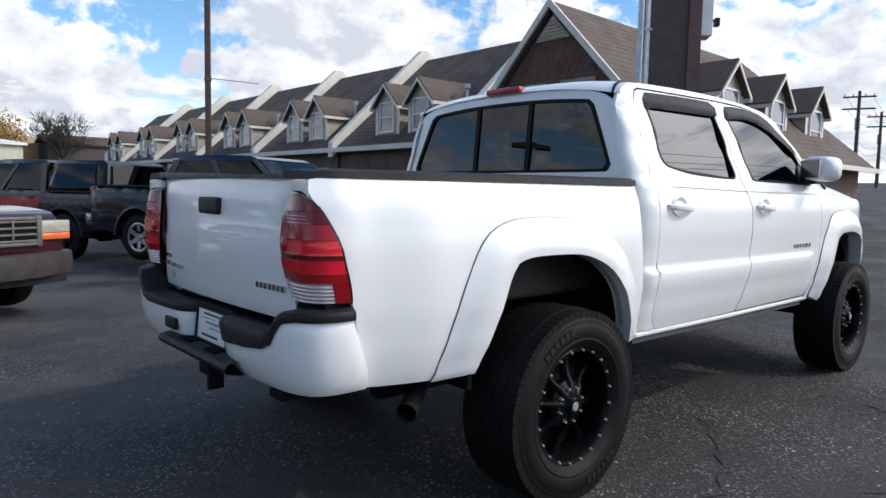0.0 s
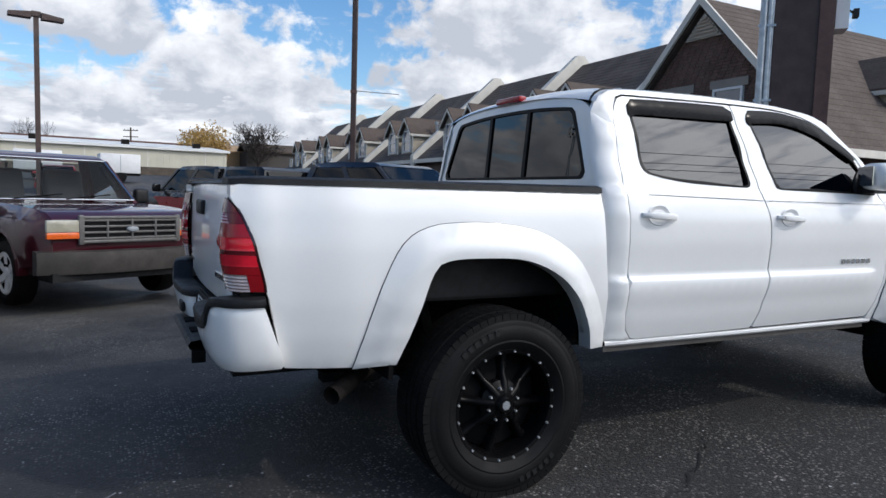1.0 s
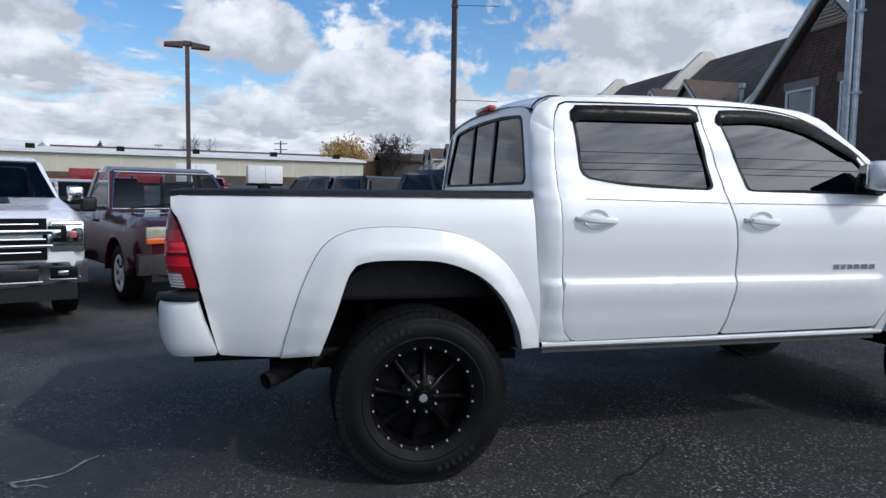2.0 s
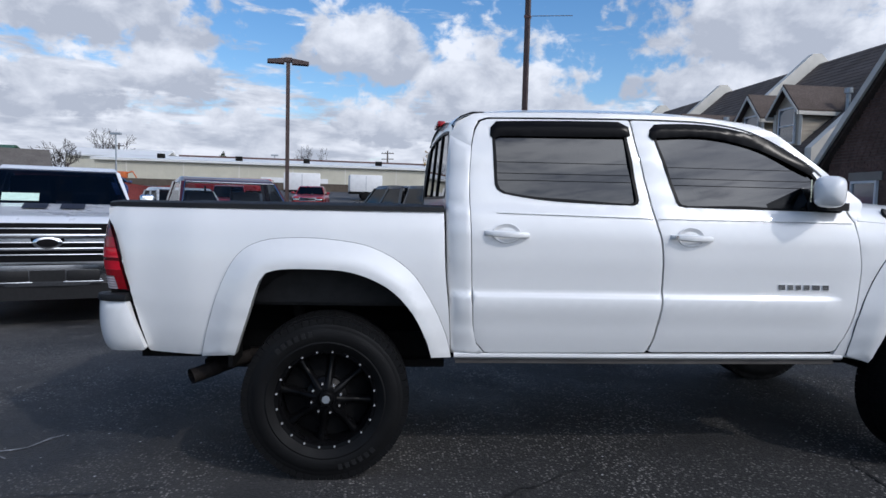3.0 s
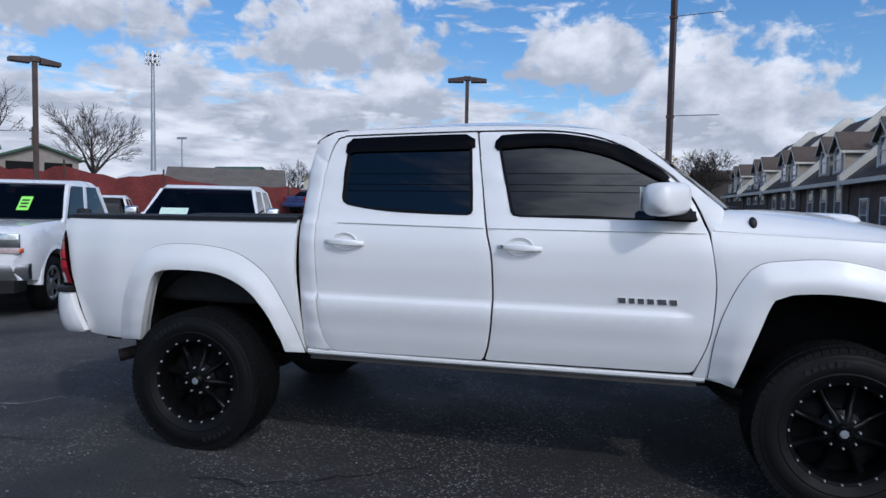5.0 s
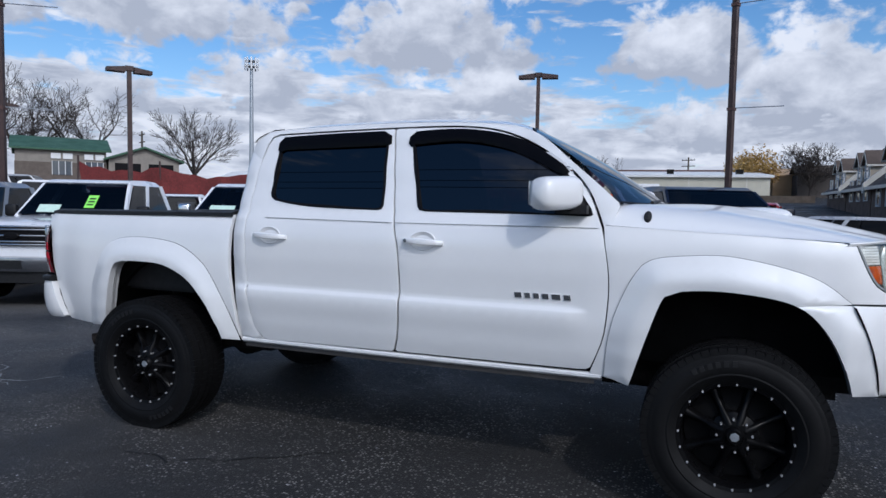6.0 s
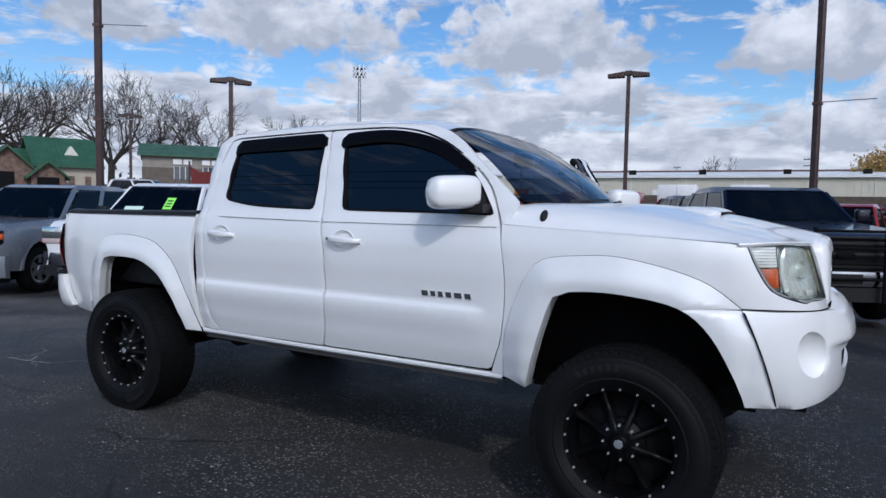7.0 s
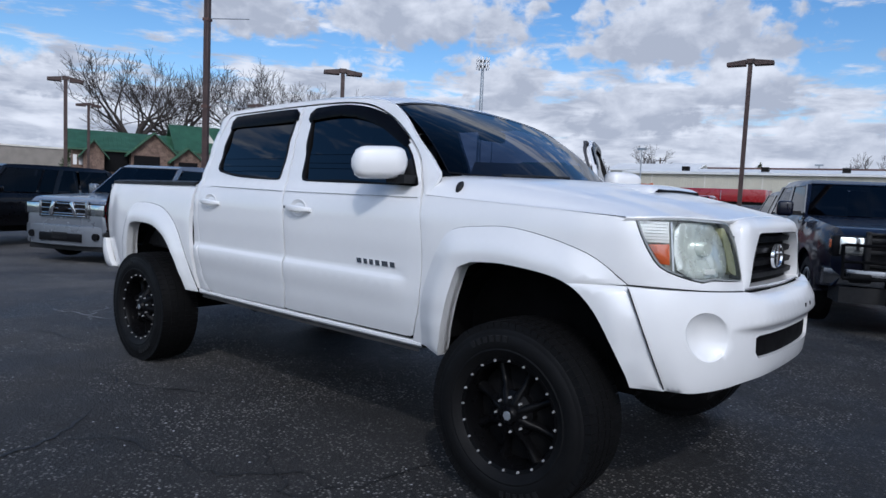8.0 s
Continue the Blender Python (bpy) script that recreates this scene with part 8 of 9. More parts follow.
def vehicle(label, category, at, paint, kind="pickup", L=5.8, W=1.0, H=1.92, hood=1.22, belt=1.27, lift=0.0, R=0.39, wheels="alloy", cab="crew", front="modern",
            glass_mat="car_glass", bumper="chrome", grille="chrome", second=None, cap=False, guard=False, group="parked vehicles", name=None, wide=False):
    """Nose at x = 0, tail at x = -L, resting on z = 0."""
    v = thing(name or {"pickup": "parked_pickup", "suv": "parked_suv", "sedan": "parked_sedan"}[kind], label, category, group, at=at)
    fx, rx = -0.95, -L + 1.2
    low = 0.46 + lift
    if kind == "sedan":
        fx, rx, low = -0.85, -L + 0.95, 0.28
    ar = R + 0.085
    az = R + 0.02
    # cab extents along x: base of screen, top of screen, top of back, base of back
    if kind == "pickup":
        c = {"crew": (-1.55, -2.25, -3.92, -4.05), "ext": (-1.50, -2.15, -3.45, -3.6), "reg": (-1.55, -2.15, -2.85, -3.0)}[cab]
        k = L / 5.8
        c = tuple(q * (0.98 if cab == "reg" else k) for q in c)
    elif kind == "suv":
        c = (-1.35, -2.0, -L + 0.40, -L + 0.12)
    else:
        c = (-1.30, -2.05, -L + 1.35, -L + 0.75)
    tail = belt - 0.02 if kind == "pickup" else belt
    if kind == "sedan":
        tail = belt + 0.02
    top = [(-0.02, 0.62 + lift * 0.6 if kind != "sedan" else 0.5), (-0.01, hood - 0.30), (-0.05, hood - 0.12), (-0.16, hood - 0.05), (-0.7, hood), (c[0] + 0.05, belt + 0.03 if wide else belt - 0.01), (c[0] - 0.25, belt), (c[3] - 0.05, belt), (c[3] - 0.12, tail), (-L + 0.10, tail), (-L + 0.03, tail - 0.05), (-L + 0.02, low + 0.15)]
    top = [(a, b) for a, b in c2([(a, b) for a, b in top], 0.12)]
    bottom = [(-L + 0.05, low + 0.06), (rx - ar - 0.02, low)] + [(a, b) for a, b in reversed(arch(rx, ar, az)) if b > low - 0.2] + [(rx + ar + 0.02, low), (fx - ar - 0.02, low)] + \
        [(a, b) for a, b in reversed(arch(fx, ar, az)) if b > low - 0.2] + [(fx + ar + 0.02, low + 0.02), (-0.06, low + 0.05)]
    outline = top + bottom

    def width(x, z):
        plan = 1 - 0.10 * max(0, (x + 0.55) / 0.55) ** 2 - 0.05 * max(0, (-L + 0.5 - x) / 0.5) ** 2
        t = (z - low) / max(0.1, belt - low)
        return W * plan * (0.965 + 0.05 * math.sin(math.pi * max(0, min(1, t * 0.9 + 0.1))) - 0.02 * t)
    body = part("body", puff("car_body", outline, width, paint, 0.09, 0.13, soft=top), v)
    if second:
        for s in (-1, 1):
            for x0, x1 in ((fx - ar - 0.03, rx + ar + 0.03),):
                part("lower_panel", skin("lower_panel", [(x0, low + 0.01), (x1, low + 0.01), (x1, low + 0.66), (x0, low + 0.66)], lambda a, b, d, s=s: (a, s * (width(a, b) + 0.006 - d), b), second, 0.3, 0.01, 0.0), body)
    # greenhouse
    wt, wb = W * 0.74, W * 0.915

    def cabw(x, z):
        t = max(0.0, min(1.0, (z - belt + 0.02) / (H - belt)))
        return wb + (wt - wb) * t
    roofline = [(c[0], belt - 0.03), (c[1] + 0.04, H - 0.07), (c[1] - 0.10, H - 0.02), ((c[1] + c[2]) / 2, H), (c[2] + 0.12, H - 0.02), (c[2], H - 0.07), (c[3], belt - 0.03)]
    top_line = c2(roofline[1:-1], 0.1)
    slab = top_line + [(c[2] + 0.05, H - 0.10), (c[1], H - 0.10)]
    part("roof", puff("car_roof", slab, cabw, paint, 0.06, 0.2, soft=top_line), v)
    for s in (-1, 1):
        def pillar(x0, z0, x1, z1, w):
            p = Pile()
            o = 0.05
            vs = []
            for x, z in ((x0, z0), (x1, z1)):
                y1, y0 = s * cabw(x, z), s * (cabw(x, z) - o)
                vs += [(x - w / 2, y0, z), (x + w / 2, y0, z), (x + w / 2, y1, z), (x - w / 2, y1, z)]
            p.add(vs, [(0, 1, 5, 4), (1, 2, 6, 5), (2, 3, 7, 6), (3, 0, 4, 7)])
            part("pillar", p.mesh("pillar", paint, False), v)
        pillar(c[0] - 0.03, belt - 0.04, c[1] - 0.0, H - 0.08, 0.09)
        pillar(c[3] + 0.05, belt - 0.04, c[2] + 0.05, H - 0.08, 0.16 if kind != "sedan" else 0.2)
        if cab != "reg":
            xm = (c[0] + c[3]) / 2 + 0.12
            pillar(xm, belt - 0.04, (c[1] + c[2]) / 2, H - 0.08, 0.12)
    # panes
    a0, a1 = Vector((c[0], 0, belt - 0.03)), Vector((c[1] + 0.04, 0, H - 0.07))
    n = Vector((a1.z - a0.z, 0, -(a1.x - a0.x))).normalized()
    n = n if n.x > 0 else -n
    lo, hi = a0.lerp(a1, 0.08), a0.lerp(a1, 0.96)
    ws = quad_pane("windscreen", [(lo.x, -wb * 0.95, lo.z), (lo.x, wb * 0.95, lo.z), (hi.x, wt * 0.95, hi.z), (hi.x, -wt * 0.95, hi.z)], glass_mat, v, n * 0.004)
    if front == "old":
        # bright trim round the screen
        ring = [Vector(q) + n * 0.008 for q in ((lo.x, -wb * 0.95, lo.z), (lo.x, wb * 0.95, lo.z), (hi.x, wt * 0.95, hi.z), (hi.x, -wt * 0.95, hi.z))]
        for q0, q1 in zip(ring, ring[1:] + ring[:1]):
            part("screen_trim", Pile().tube(q0, q1, 0.012, n=6).mesh("screen_trim", "car_chrome"), ws)
        for y0, y1 in ((-0.62, -0.05), (-0.02, 0.55)):
            part("wiper", Pile().tube(Vector((lo.x, y0, lo.z)) + n * 0.02, Vector((lo.x - 0.05, y1, lo.z + 0.06)) + n * 0.02, 0.008, n=5).mesh("wiper", "liner"), v)
    b0, b1 = Vector((c[3], 0, belt - 0.03)), Vector((c[2], 0, H - 0.07))
    n2 = Vector((-(b1.z - b0.z), 0, b1.x - b0.x)).normalized()
    n2 = n2 if n2.x < 0 else -n2
    lo, hi = b0.lerp(b1, 0.16), b0.lerp(b1, 0.92)
    quad_pane("back_window", [(lo.x, -wb * 0.84, lo.z), (lo.x, wb * 0.84, lo.z), (hi.x, wt * 0.84, hi.z), (hi.x, -wt * 0.84, hi.z)], glass_mat if cab == "reg" else "car_glass", v, n2 * 0.010)
    xs = c[0] + (c[1] - c[0]) * 0.10, c[1] - 0.06, c[2] + 0.08, c[3] + 0.12
    nwin = {"reg": 1, "ext": 2, "crew": 2}[cab] if kind == "pickup" else (3 if kind == "suv" else 2)
    zl, zh = belt + 0.02, H - 0.10
    for i in range(nwin):
        u0, u1 = i / nwin, (i + 1) / nwin
        lx0, lx1 = xs[0] - 0.10 + (xs[3] - xs[0] + 0.10) * u0, xs[0] - 0.10 + (xs[3] - xs[0] + 0.10) * u1
        hx0, hx1 = xs[1] + (xs[2] - xs[1]) * u0, xs[1] + (xs[2] - xs[1]) * u1
        for s in (-1, 1):
            quad_pane("side_window", [(lx0 - 0.03, s * cabw(0, zl), zl), (lx1 + 0.03, s * cabw(0, zl), zl), (hx1 + 0.03, s * cabw(0, zh), zh), (hx0 - 0.03, s * cabw(0, zh), zh)], glass_mat, v, Vector((0, -s * 0.012, 0.0)), (0, s, 0))
    for s in (-1, 1):
        part("mirror", bevel_box("car_mirror", (0.12, 0.20, 0.20) if kind == "pickup" else (0.14, 0.18, 0.13), "plastic" if front != "modern" else ("chrome" if wide else paint), 0.04, 3), v, "", pose(c[0] - 0.28, s * (W + 0.10), belt + 0.08))
        part("mirror_arm", Pile().box(c[0] - 0.31, c[0] - 0.25, min(s * W * 0.9, s * (W + 0.05)), max(s * W * 0.9, s * (W + 0.05)), belt + 0.0, belt + 0.05).mesh("car_mirror_arm", "plastic", False), v)
        # door seams and handles
        for x in ((c[0] - 0.10), (c[0] + c[3]) / 2 + 0.1, c[3] + 0.15)[: 3 if nwin > 1 else 3]:
            part("door_gap", skin("door_gap", [(x, low + 0.08), (x + 0.008, low + 0.08), (x + 0.008, belt - 0.06), (x, belt - 0.06)], lambda a, b, d, s=s: (a, s * (width(a, b) + 0.003 - d), b), "liner", 0.2, 0.006, 0.0), v)
        for x in ((c[0] + c[3]) / 2 + 0.28, c[3] + 0.32)[: max(1, min(2, nwin))]:
            part("handle", bevel_box("car_handle", (0.2, 0.03, 0.035), paint if front == "modern" else "plastic", 0.012), v, "", pose(x, s * (width(x, belt - 0.14) + 0.012), belt - 0.14))
        # lamps
        yo = s * W * 0.74
        if front == "old":
            hl = part("head_lamp", bevel_box("old_lamp", (0.05, 0.34, 0.13), "old_glass", 0.012), v, "square glass head lamp", pose(0.005, yo, hood - 0.19))
            part("turn_lamp", bevel_box("old_turn", (0.05, 0.34, 0.07), "amber", 0.010), hl, "amber turn lens", pose(0.0, 0, -0.10))
        elif front == "square":
            hl = part("head_lamp", bevel_box("square_lamp", (0.07, 0.36, 0.19), "reflector", 0.02), v, "rectangular head lamp", pose(-0.02, yo, hood - 0.22))
            part("turn_lamp", bevel_box("square_turn", (0.06, 0.36, 0.09), "clear_lens", 0.02), hl, "", pose(0.0, 0, -0.13))
            part("side_marker", bevel_box("square_marker", (0.10, 0.06, 0.06), "amber", 0.01), hl, "", pose(-0.03, s * 0.17, -0.13))
        elif wide:
            hl = part("head_lamp", bevel_box("wide_lamp", (0.20, 0.33, 0.33), "reflector", 0.03), v, "clear stepped head lamp with amber marker", pose(-0.095, s * W * 0.785, hood - 0.30))
            part("lamp_cell", bevel_box("wide_cell", (0.06, 0.17, 0.17), "trim", 0.015), hl, "dark lens cell", pose(0.085, -s * 0.09, 0.03))
            part("lamp_insert", bevel_box("wide_insert", (0.03, 0.09, 0.09), "reflector", 0.02), hl, "", pose(0.108, -s * 0.10, 0.03))
            part("side_marker", bevel_box("wide_marker", (0.05, 0.07, 0.07), "red_pink", 0.01), hl, "", pose(0.086, s * 0.055, 0.02))
            part("lamp_brow", bevel_box("wide_brow", (0.05, 0.28, 0.012), "trim", 0.004), hl, "", pose(0.088, 0, 0.125))
            part("lamp_brow", bevel_box("wide_brow", (0.05, 0.28, 0.012), "trim", 0.004), hl, "", pose(0.088, 0, -0.085))
        else:
            hl = part("head_lamp", bevel_box("modern_lamp", (0.16, 0.40, 0.23 if kind == "pickup" else 0.14), "trim", 0.03), v, "clear stepped head lamp", pose(-0.085, s * W * 0.74, hood - 0.24))
            part("lamp_insert", bevel_box("modern_insert", (0.05, 0.33, 0.20 if kind == "pickup" else 0.09), "reflector", 0.02), hl, "", pose(0.068, -s * 0.03, 0.0))
            part("side_marker", bevel_box("modern_marker", (0.09, 0.05, 0.10), "amber", 0.01), hl, "", pose(-0.005, s * 0.185, 0.02))
        tz = belt - 0.24 if kind != "sedan" else belt - 0.12
        part("tail_lamp", bevel_box("car_tail", (0.10, 0.16, 0.40 if kind == "pickup" else 0.26), "red_lens", 0.02), v, "red tail lamp", pose(-L + 0.055, s * W * 0.83, tz))
        for x in (fx, rx):
            car_wheel(v, x, s * (W - 0.15), R, wheels)
            y0, y1 = s * W * 0.90, s * (W + (0.012 if kind == "pickup" else 0.0))
            rows = []
            for ax, lz in arch(x, ar, az, 13):
                qx, qz = x + (ax - x) * 1.10, az + (lz - az) * 1.10
                rows.append([Vector((ax, y0, lz)), Vector((ax, y1, lz)), Vector((qx, y1 - s * 0.01, qz)), Vector((qx, y0, qz))])
            part("arch_lip", sheet("arch_lip", rows, "plastic" if second else paint, close=True), v)
            part("wheel_well", Pile().box(x - ar + 0.02, x + ar - 0.02, min(s * 0.35, s * (W - 0.06)), max(s * 0.35, s * (W - 0.06)), az + 0.05, az + ar * 0.82).mesh("car_well", "liner", False), v)
    # nose
    gz0, gz1 = (hood - 0.36, hood - 0.10) if kind == "pickup" else (hood - 0.30, hood - 0.14)
    gw = W * (0.50 if front != "old" else 0.56)
    if front == "modern" and kind == "pickup":
        gz0, gw = hood - (0.36 if bumper == "paint" else 0.50), W * (0.52 if bumper == "paint" else 0.60)
    if wide:
        gz0, gz1 = hood - 0.54, hood - 0.11
    g = part("grille", Pile().box(-0.06, 0.012, -gw, gw, gz0, gz1).mesh("car_grille", "trim", False), v, "barred grille")
    gm = {"chrome": "car_chrome", "grey": "grey_grille", "dark": "plastic"}[grille]
    bars = 3 if front != "old" else 4
    zc = (gz0 + gz1) / 2
    if wide:
        bars = 0
        for z, w, h, o in ((zc + 0.155, 1.06, 0.018, 0.012), (zc + 0.075, 1.30, 0.050, 0.040), (zc, 1.18, 0.020, 0.030), (zc - 0.070, 1.30, 0.034, 0.040), (zc - 0.135, 1.10, 0.018, 0.018)):
            part("grille_bar", bevel_box("wide_bar", (0.03, w, h), "chrome", 0.007), g, "bright chrome bar", pose(o, 0, z))
        for s in (-1, 1):
            part("grille_edge", bevel_box("wide_end", (0.03, 0.05, 0.17), "chrome", 0.010), g, "", pose(0.038, s * 0.625, zc))
            part("grille_bar", bevel_box("wide_mesh", (0.02, 0.40, 0.045), "galv", 0.008), g, "", pose(0.020, s * 0.36, zc + 0.030))
        part("emblem_ring", lathe("emblem_ring", [(0.001, 0.010), (0.105, 0.008), (0.118, 0.0)], "chrome", 28), g, "", Matrix.Translation((0.048, 0, zc)) @ Matrix.Rotation(radians(-90), 4, "Z") @ Matrix.Diagonal((1.22, 1, 0.62, 1)))
    for i in range(bars):
        z = gz0 + (gz1 - gz0) * (i + 0.5) / bars
        part("grille_bar", bevel_box("car_bar", (0.03, 2 * gw, (gz1 - gz0) / bars * 0.38), gm, 0.01), g, "", pose(0.018, 0, z))
    for y in (() if wide else (-gw, gw)):
        part("grille_edge", bevel_box("car_edge", (0.05, 0.06, gz1 - gz0 + 0.06), gm, 0.015), g, "", pose(0.015, y, (gz0 + gz1) / 2))
    for z in (() if wide else (gz0, gz1)):
        part("grille_edge", bevel_box("car_edge_h", (0.05, 2 * gw + 0.06, 0.035), gm, 0.012), g, "", pose(0.015, 0, z))
    if front == "old":
        for y in (-gw / 2, 0, gw / 2):
            part("grille_bar", bevel_box("car_post", (0.034, 0.022, gz1 - gz0), gm, 0.006), g, "", pose(0.018, y, (gz0 + gz1) / 2))
    part("emblem", lathe("car_emblem", [(0.001, 0.014), (0.075, 0.012), (0.090, 0.0)], "galv" if front == "old" else "trim", 24), g, "plain oval emblem", Matrix.Translation((0.052 if wide else 0.036, 0, zc)) @ Matrix.Rotation(radians(-90), 4, "Z") @ Matrix.Diagonal((0.8 if front == 'old' else 1.25, 1, 0.35 if front == 'old' else 0.55, 1)))
    bz = low + 0.16 if kind != "sedan" else 0.42
    bz -= 0.055 if wide else 0.07 if front == "old" else 0.0
    deep = bumper == "paint" and kind == "pickup"
    bz -= 0.05 if deep else 0.0
    bm = {"chrome": "car_chrome", "dull": "dull_bumper", "paint": paint, "dark": "plastic"}[bumper]
    rows = []
    for i in range(13):
        y = -1.0 + 2 * i / 12
        x = (0.16 if front == 'old' else 0.10) - 0.20 * abs(y) ** 2.6
        hh = 0.13 if wide else (0.19 if bumper == 'paint' else 0.095) if front == 'modern' and kind == 'pickup' else (0.13 if front == "old" else 0.11) if kind != "sedan" else 0.14
        rows.append([Vector((x - 0.10, y * W * 0.985, bz - hh)), Vector((x - 0.01, y * W * 0.985, bz - hh * 0.9)), Vector((x + 0.012, y * W * 0.985, bz)), Vector((x, y * W * 0.985, bz + hh * 0.9)), Vector((x - 0.10, y * W * 0.985, bz + hh))])
    fb = part("front_bumper", sheet("car_bumper", rows, bm, close=True), v)
    part("valance", Pile().box(-0.35, -0.04 if deep else 0.07 if front == "modern" and kind == "pickup" else 0.03, -W * 0.86, W * 0.86, bz - (0.20 if front == "old" else 0.27), bz - 0.10).mesh("valance", "plastic", False), v)
    if front != "old":
        part("plate_mount", Pile().box(0.105, 0.118, -0.17, 0.17, bz - 0.06, bz + 0.06).mesh("plate_mount", "plastic", False), fb)
    if front == "modern":
        for s in (-1, 1):
            if wide:
                fog = part("fog_lamp", bevel_box("wide_fog", (0.07, 0.25, 0.13), "trim", 0.02), fb, "dark fog-lamp pocket", pose(0.042, s * W * 0.74, bz + 0.01, 0, 0, s * -9))
                part("fog_bulb", bevel_box("fog_bulb", (0.02, 0.10, 0.05), "reflector", 0.01), fog, "", pose(0.036, 0, 0.0))
                part("fog_trim", bevel_box("fog_trim", (0.02, 0.25, 0.012), "chrome", 0.004), fog, "", pose(0.038, 0, -0.064))
                part("bumper_inset", bevel_box("bumper_inset", (0.03, 0.33, 0.12), "plastic", 0.012), fb, "", pose(0.100, s * 0.345, bz + 0.0))
                part("bumper_lip", bevel_box("bumper_lip", (0.03, 0.40, 0.014), "chrome", 0.005), fb, "", pose(0.106, s * 0.345, bz - 0.07))
                continue
            if deep:
                part("fog_lamp", Pile().tube((-0.02, s * W * 0.72, bz), (0.055, s * W * 0.72, bz), 0.065, n=18).mesh("round_fog", "trim"), fb, "round fog lamp")
                if s > 0:
                    part("intake", bevel_box("bumper_intake", (0.04, W * 0.95, 0.15), "trim", 0.02), fb, "dark lower intake", pose(0.098, 0, bz - 0.03))
                    for y in (-0.24, 0.24):
                        part("grille_bar", bevel_box("grille_strut", (0.05, 0.075, gz1 - gz0), "chrome", 0.012), g, "slanted chrome strut", pose(0.036, y, zc, 22 if y > 0 else -22, 0, 0))
                continue
            part("fog_lamp", bevel_box("fog_lamp", (0.06, 0.22, 0.10), "trim", 0.02), fb, "dark fog-lamp bezel", pose(0.05, s * W * 0.66, bz))
    rb = part("rear_bumper", bevel_box("car_rear_bumper", (0.16, W * 1.9, 0.20), bm, 0.04, 3), v, "", pose(-L - 0.02, 0, bz + 0.04))
    part("underbody", Pile().box(-L + 0.3, -0.35, -W * 0.62, W * 0.62, low - 0.16, low + 0.1).mesh("underbody", "underside", False), v)
    part("axle", Pile().tube((fx, -W + 0.2, R), (fx, W - 0.2, R), 0.05).tube((rx, -W + 0.2, R), (rx, W - 0.2, R), 0.06).tube((rx, -0.12, R), (rx, 0.12, R), 0.15).mesh("car_axle", "underside"), v)
    # cabin
    for s in (-1, 1):
        for i in range(1 if nwin == 1 else 2):
            x = c[0] - 1.05 - i * 0.95
            part("seat", bevel_box("car_seat", (0.16, 0.5, 0.62), "cloth", 0.06, 3), v, "", pose(x, s * 0.38, belt + 0.10, 0, -10, 0))
    part("dashboard", Pile().box(c[0] - 0.45, c[0] - 0.02, -wb * 0.85, wb * 0.85, belt - 0.25, belt - 0.01).mesh("car_dash", "plastic", False), v)
    if kind == "pickup":
        bx0, bx1 = -L + 0.12, c[3] - 0.08
        part("bed_floor", Pile().box(bx0, bx1, -W * 0.82, W * 0.82, tail + 0.003, tail + 0.010).mesh("bed_cover", "liner", False), v, "dark open bed")
        for s in (-1, 1):
            part("bed_rail", Pile().box(bx0, bx1, min(s * W * 0.82, s * W * 0.93), max(s * W * 0.82, s * W * 0.93), tail - 0.01, tail + 0.022).mesh("car_bed_rail", "plastic", False), v)
    if cap:
        cl = [(c[3] - 0.02, belt - 0.02), (c[3] - 0.06, H - 0.08), (c[3] - 0.2, H - 0.02), (-L + 0.35, H - 0.03), (-L + 0.22, H - 0.10), (-L + 0.08, belt)]
        part("bed_cap", puff("bed_cap", cl, cabw, paint, 0.07, 0.16, soft=cl), v, "black bed cap")
        quad_pane("cap_window", [(-L + 0.085, -wb * 0.8, belt + 0.1), (-L + 0.085, wb * 0.8, belt + 0.1), (-L + 0.20, wt * 0.85, H - 0.12), (-L + 0.20, -wt * 0.85, H - 0.12)], "car_glass", v, Vector((-0.03, 0, 0.005)))
        for s in (-1, 1):
            quad_pane("cap_window", [(c[3] - 0.2, s * cabw(0, zl), zl + 0.03), (-L + 0.35, s * cabw(0, zl), zl + 0.03), (-L + 0.45, s * cabw(0, zh), zh), (c[3] - 0.25, s * cabw(0, zh), zh)], "car_glass", v, Vector((0, s * 0.012, 0.002)), (0, s, 0))
    if guard:
        gd = part("grille_guard", Pile().box(0.135, 0.165, -0.415, -0.375, 0.35, hood + 0.02).mesh("guard_post", "liner", False), v, "black steel grille guard")
        part("guard_post", Pile().box(0.135, 0.165, 0.375, 0.415, 0.35, hood + 0.02).mesh("guard_post", "liner", False), gd)
        for z in (0.62, 0.80, 0.98, hood - 0.02):
            w = 0.40 if z > 1.1 else W * 0.86
            part("guard_bar", Pile().tube((0.15, -w, z), (0.15, w, z), 0.017, n=10).mesh("guard_bar", "liner"), gd)
        for s in (-1, 1):
            part("guard_bar", Pile().tube((0.15, s * W * 0.86, 0.62), (0.10, s * W * 0.86, 0.98), 0.017, n=10).mesh("guard_bar", "liner"), gd)
    return v, ws, c, wb, wt


def spot(x, y, heading):
    return pose(x, y, ground_z(x, y), 0, 0, heading)


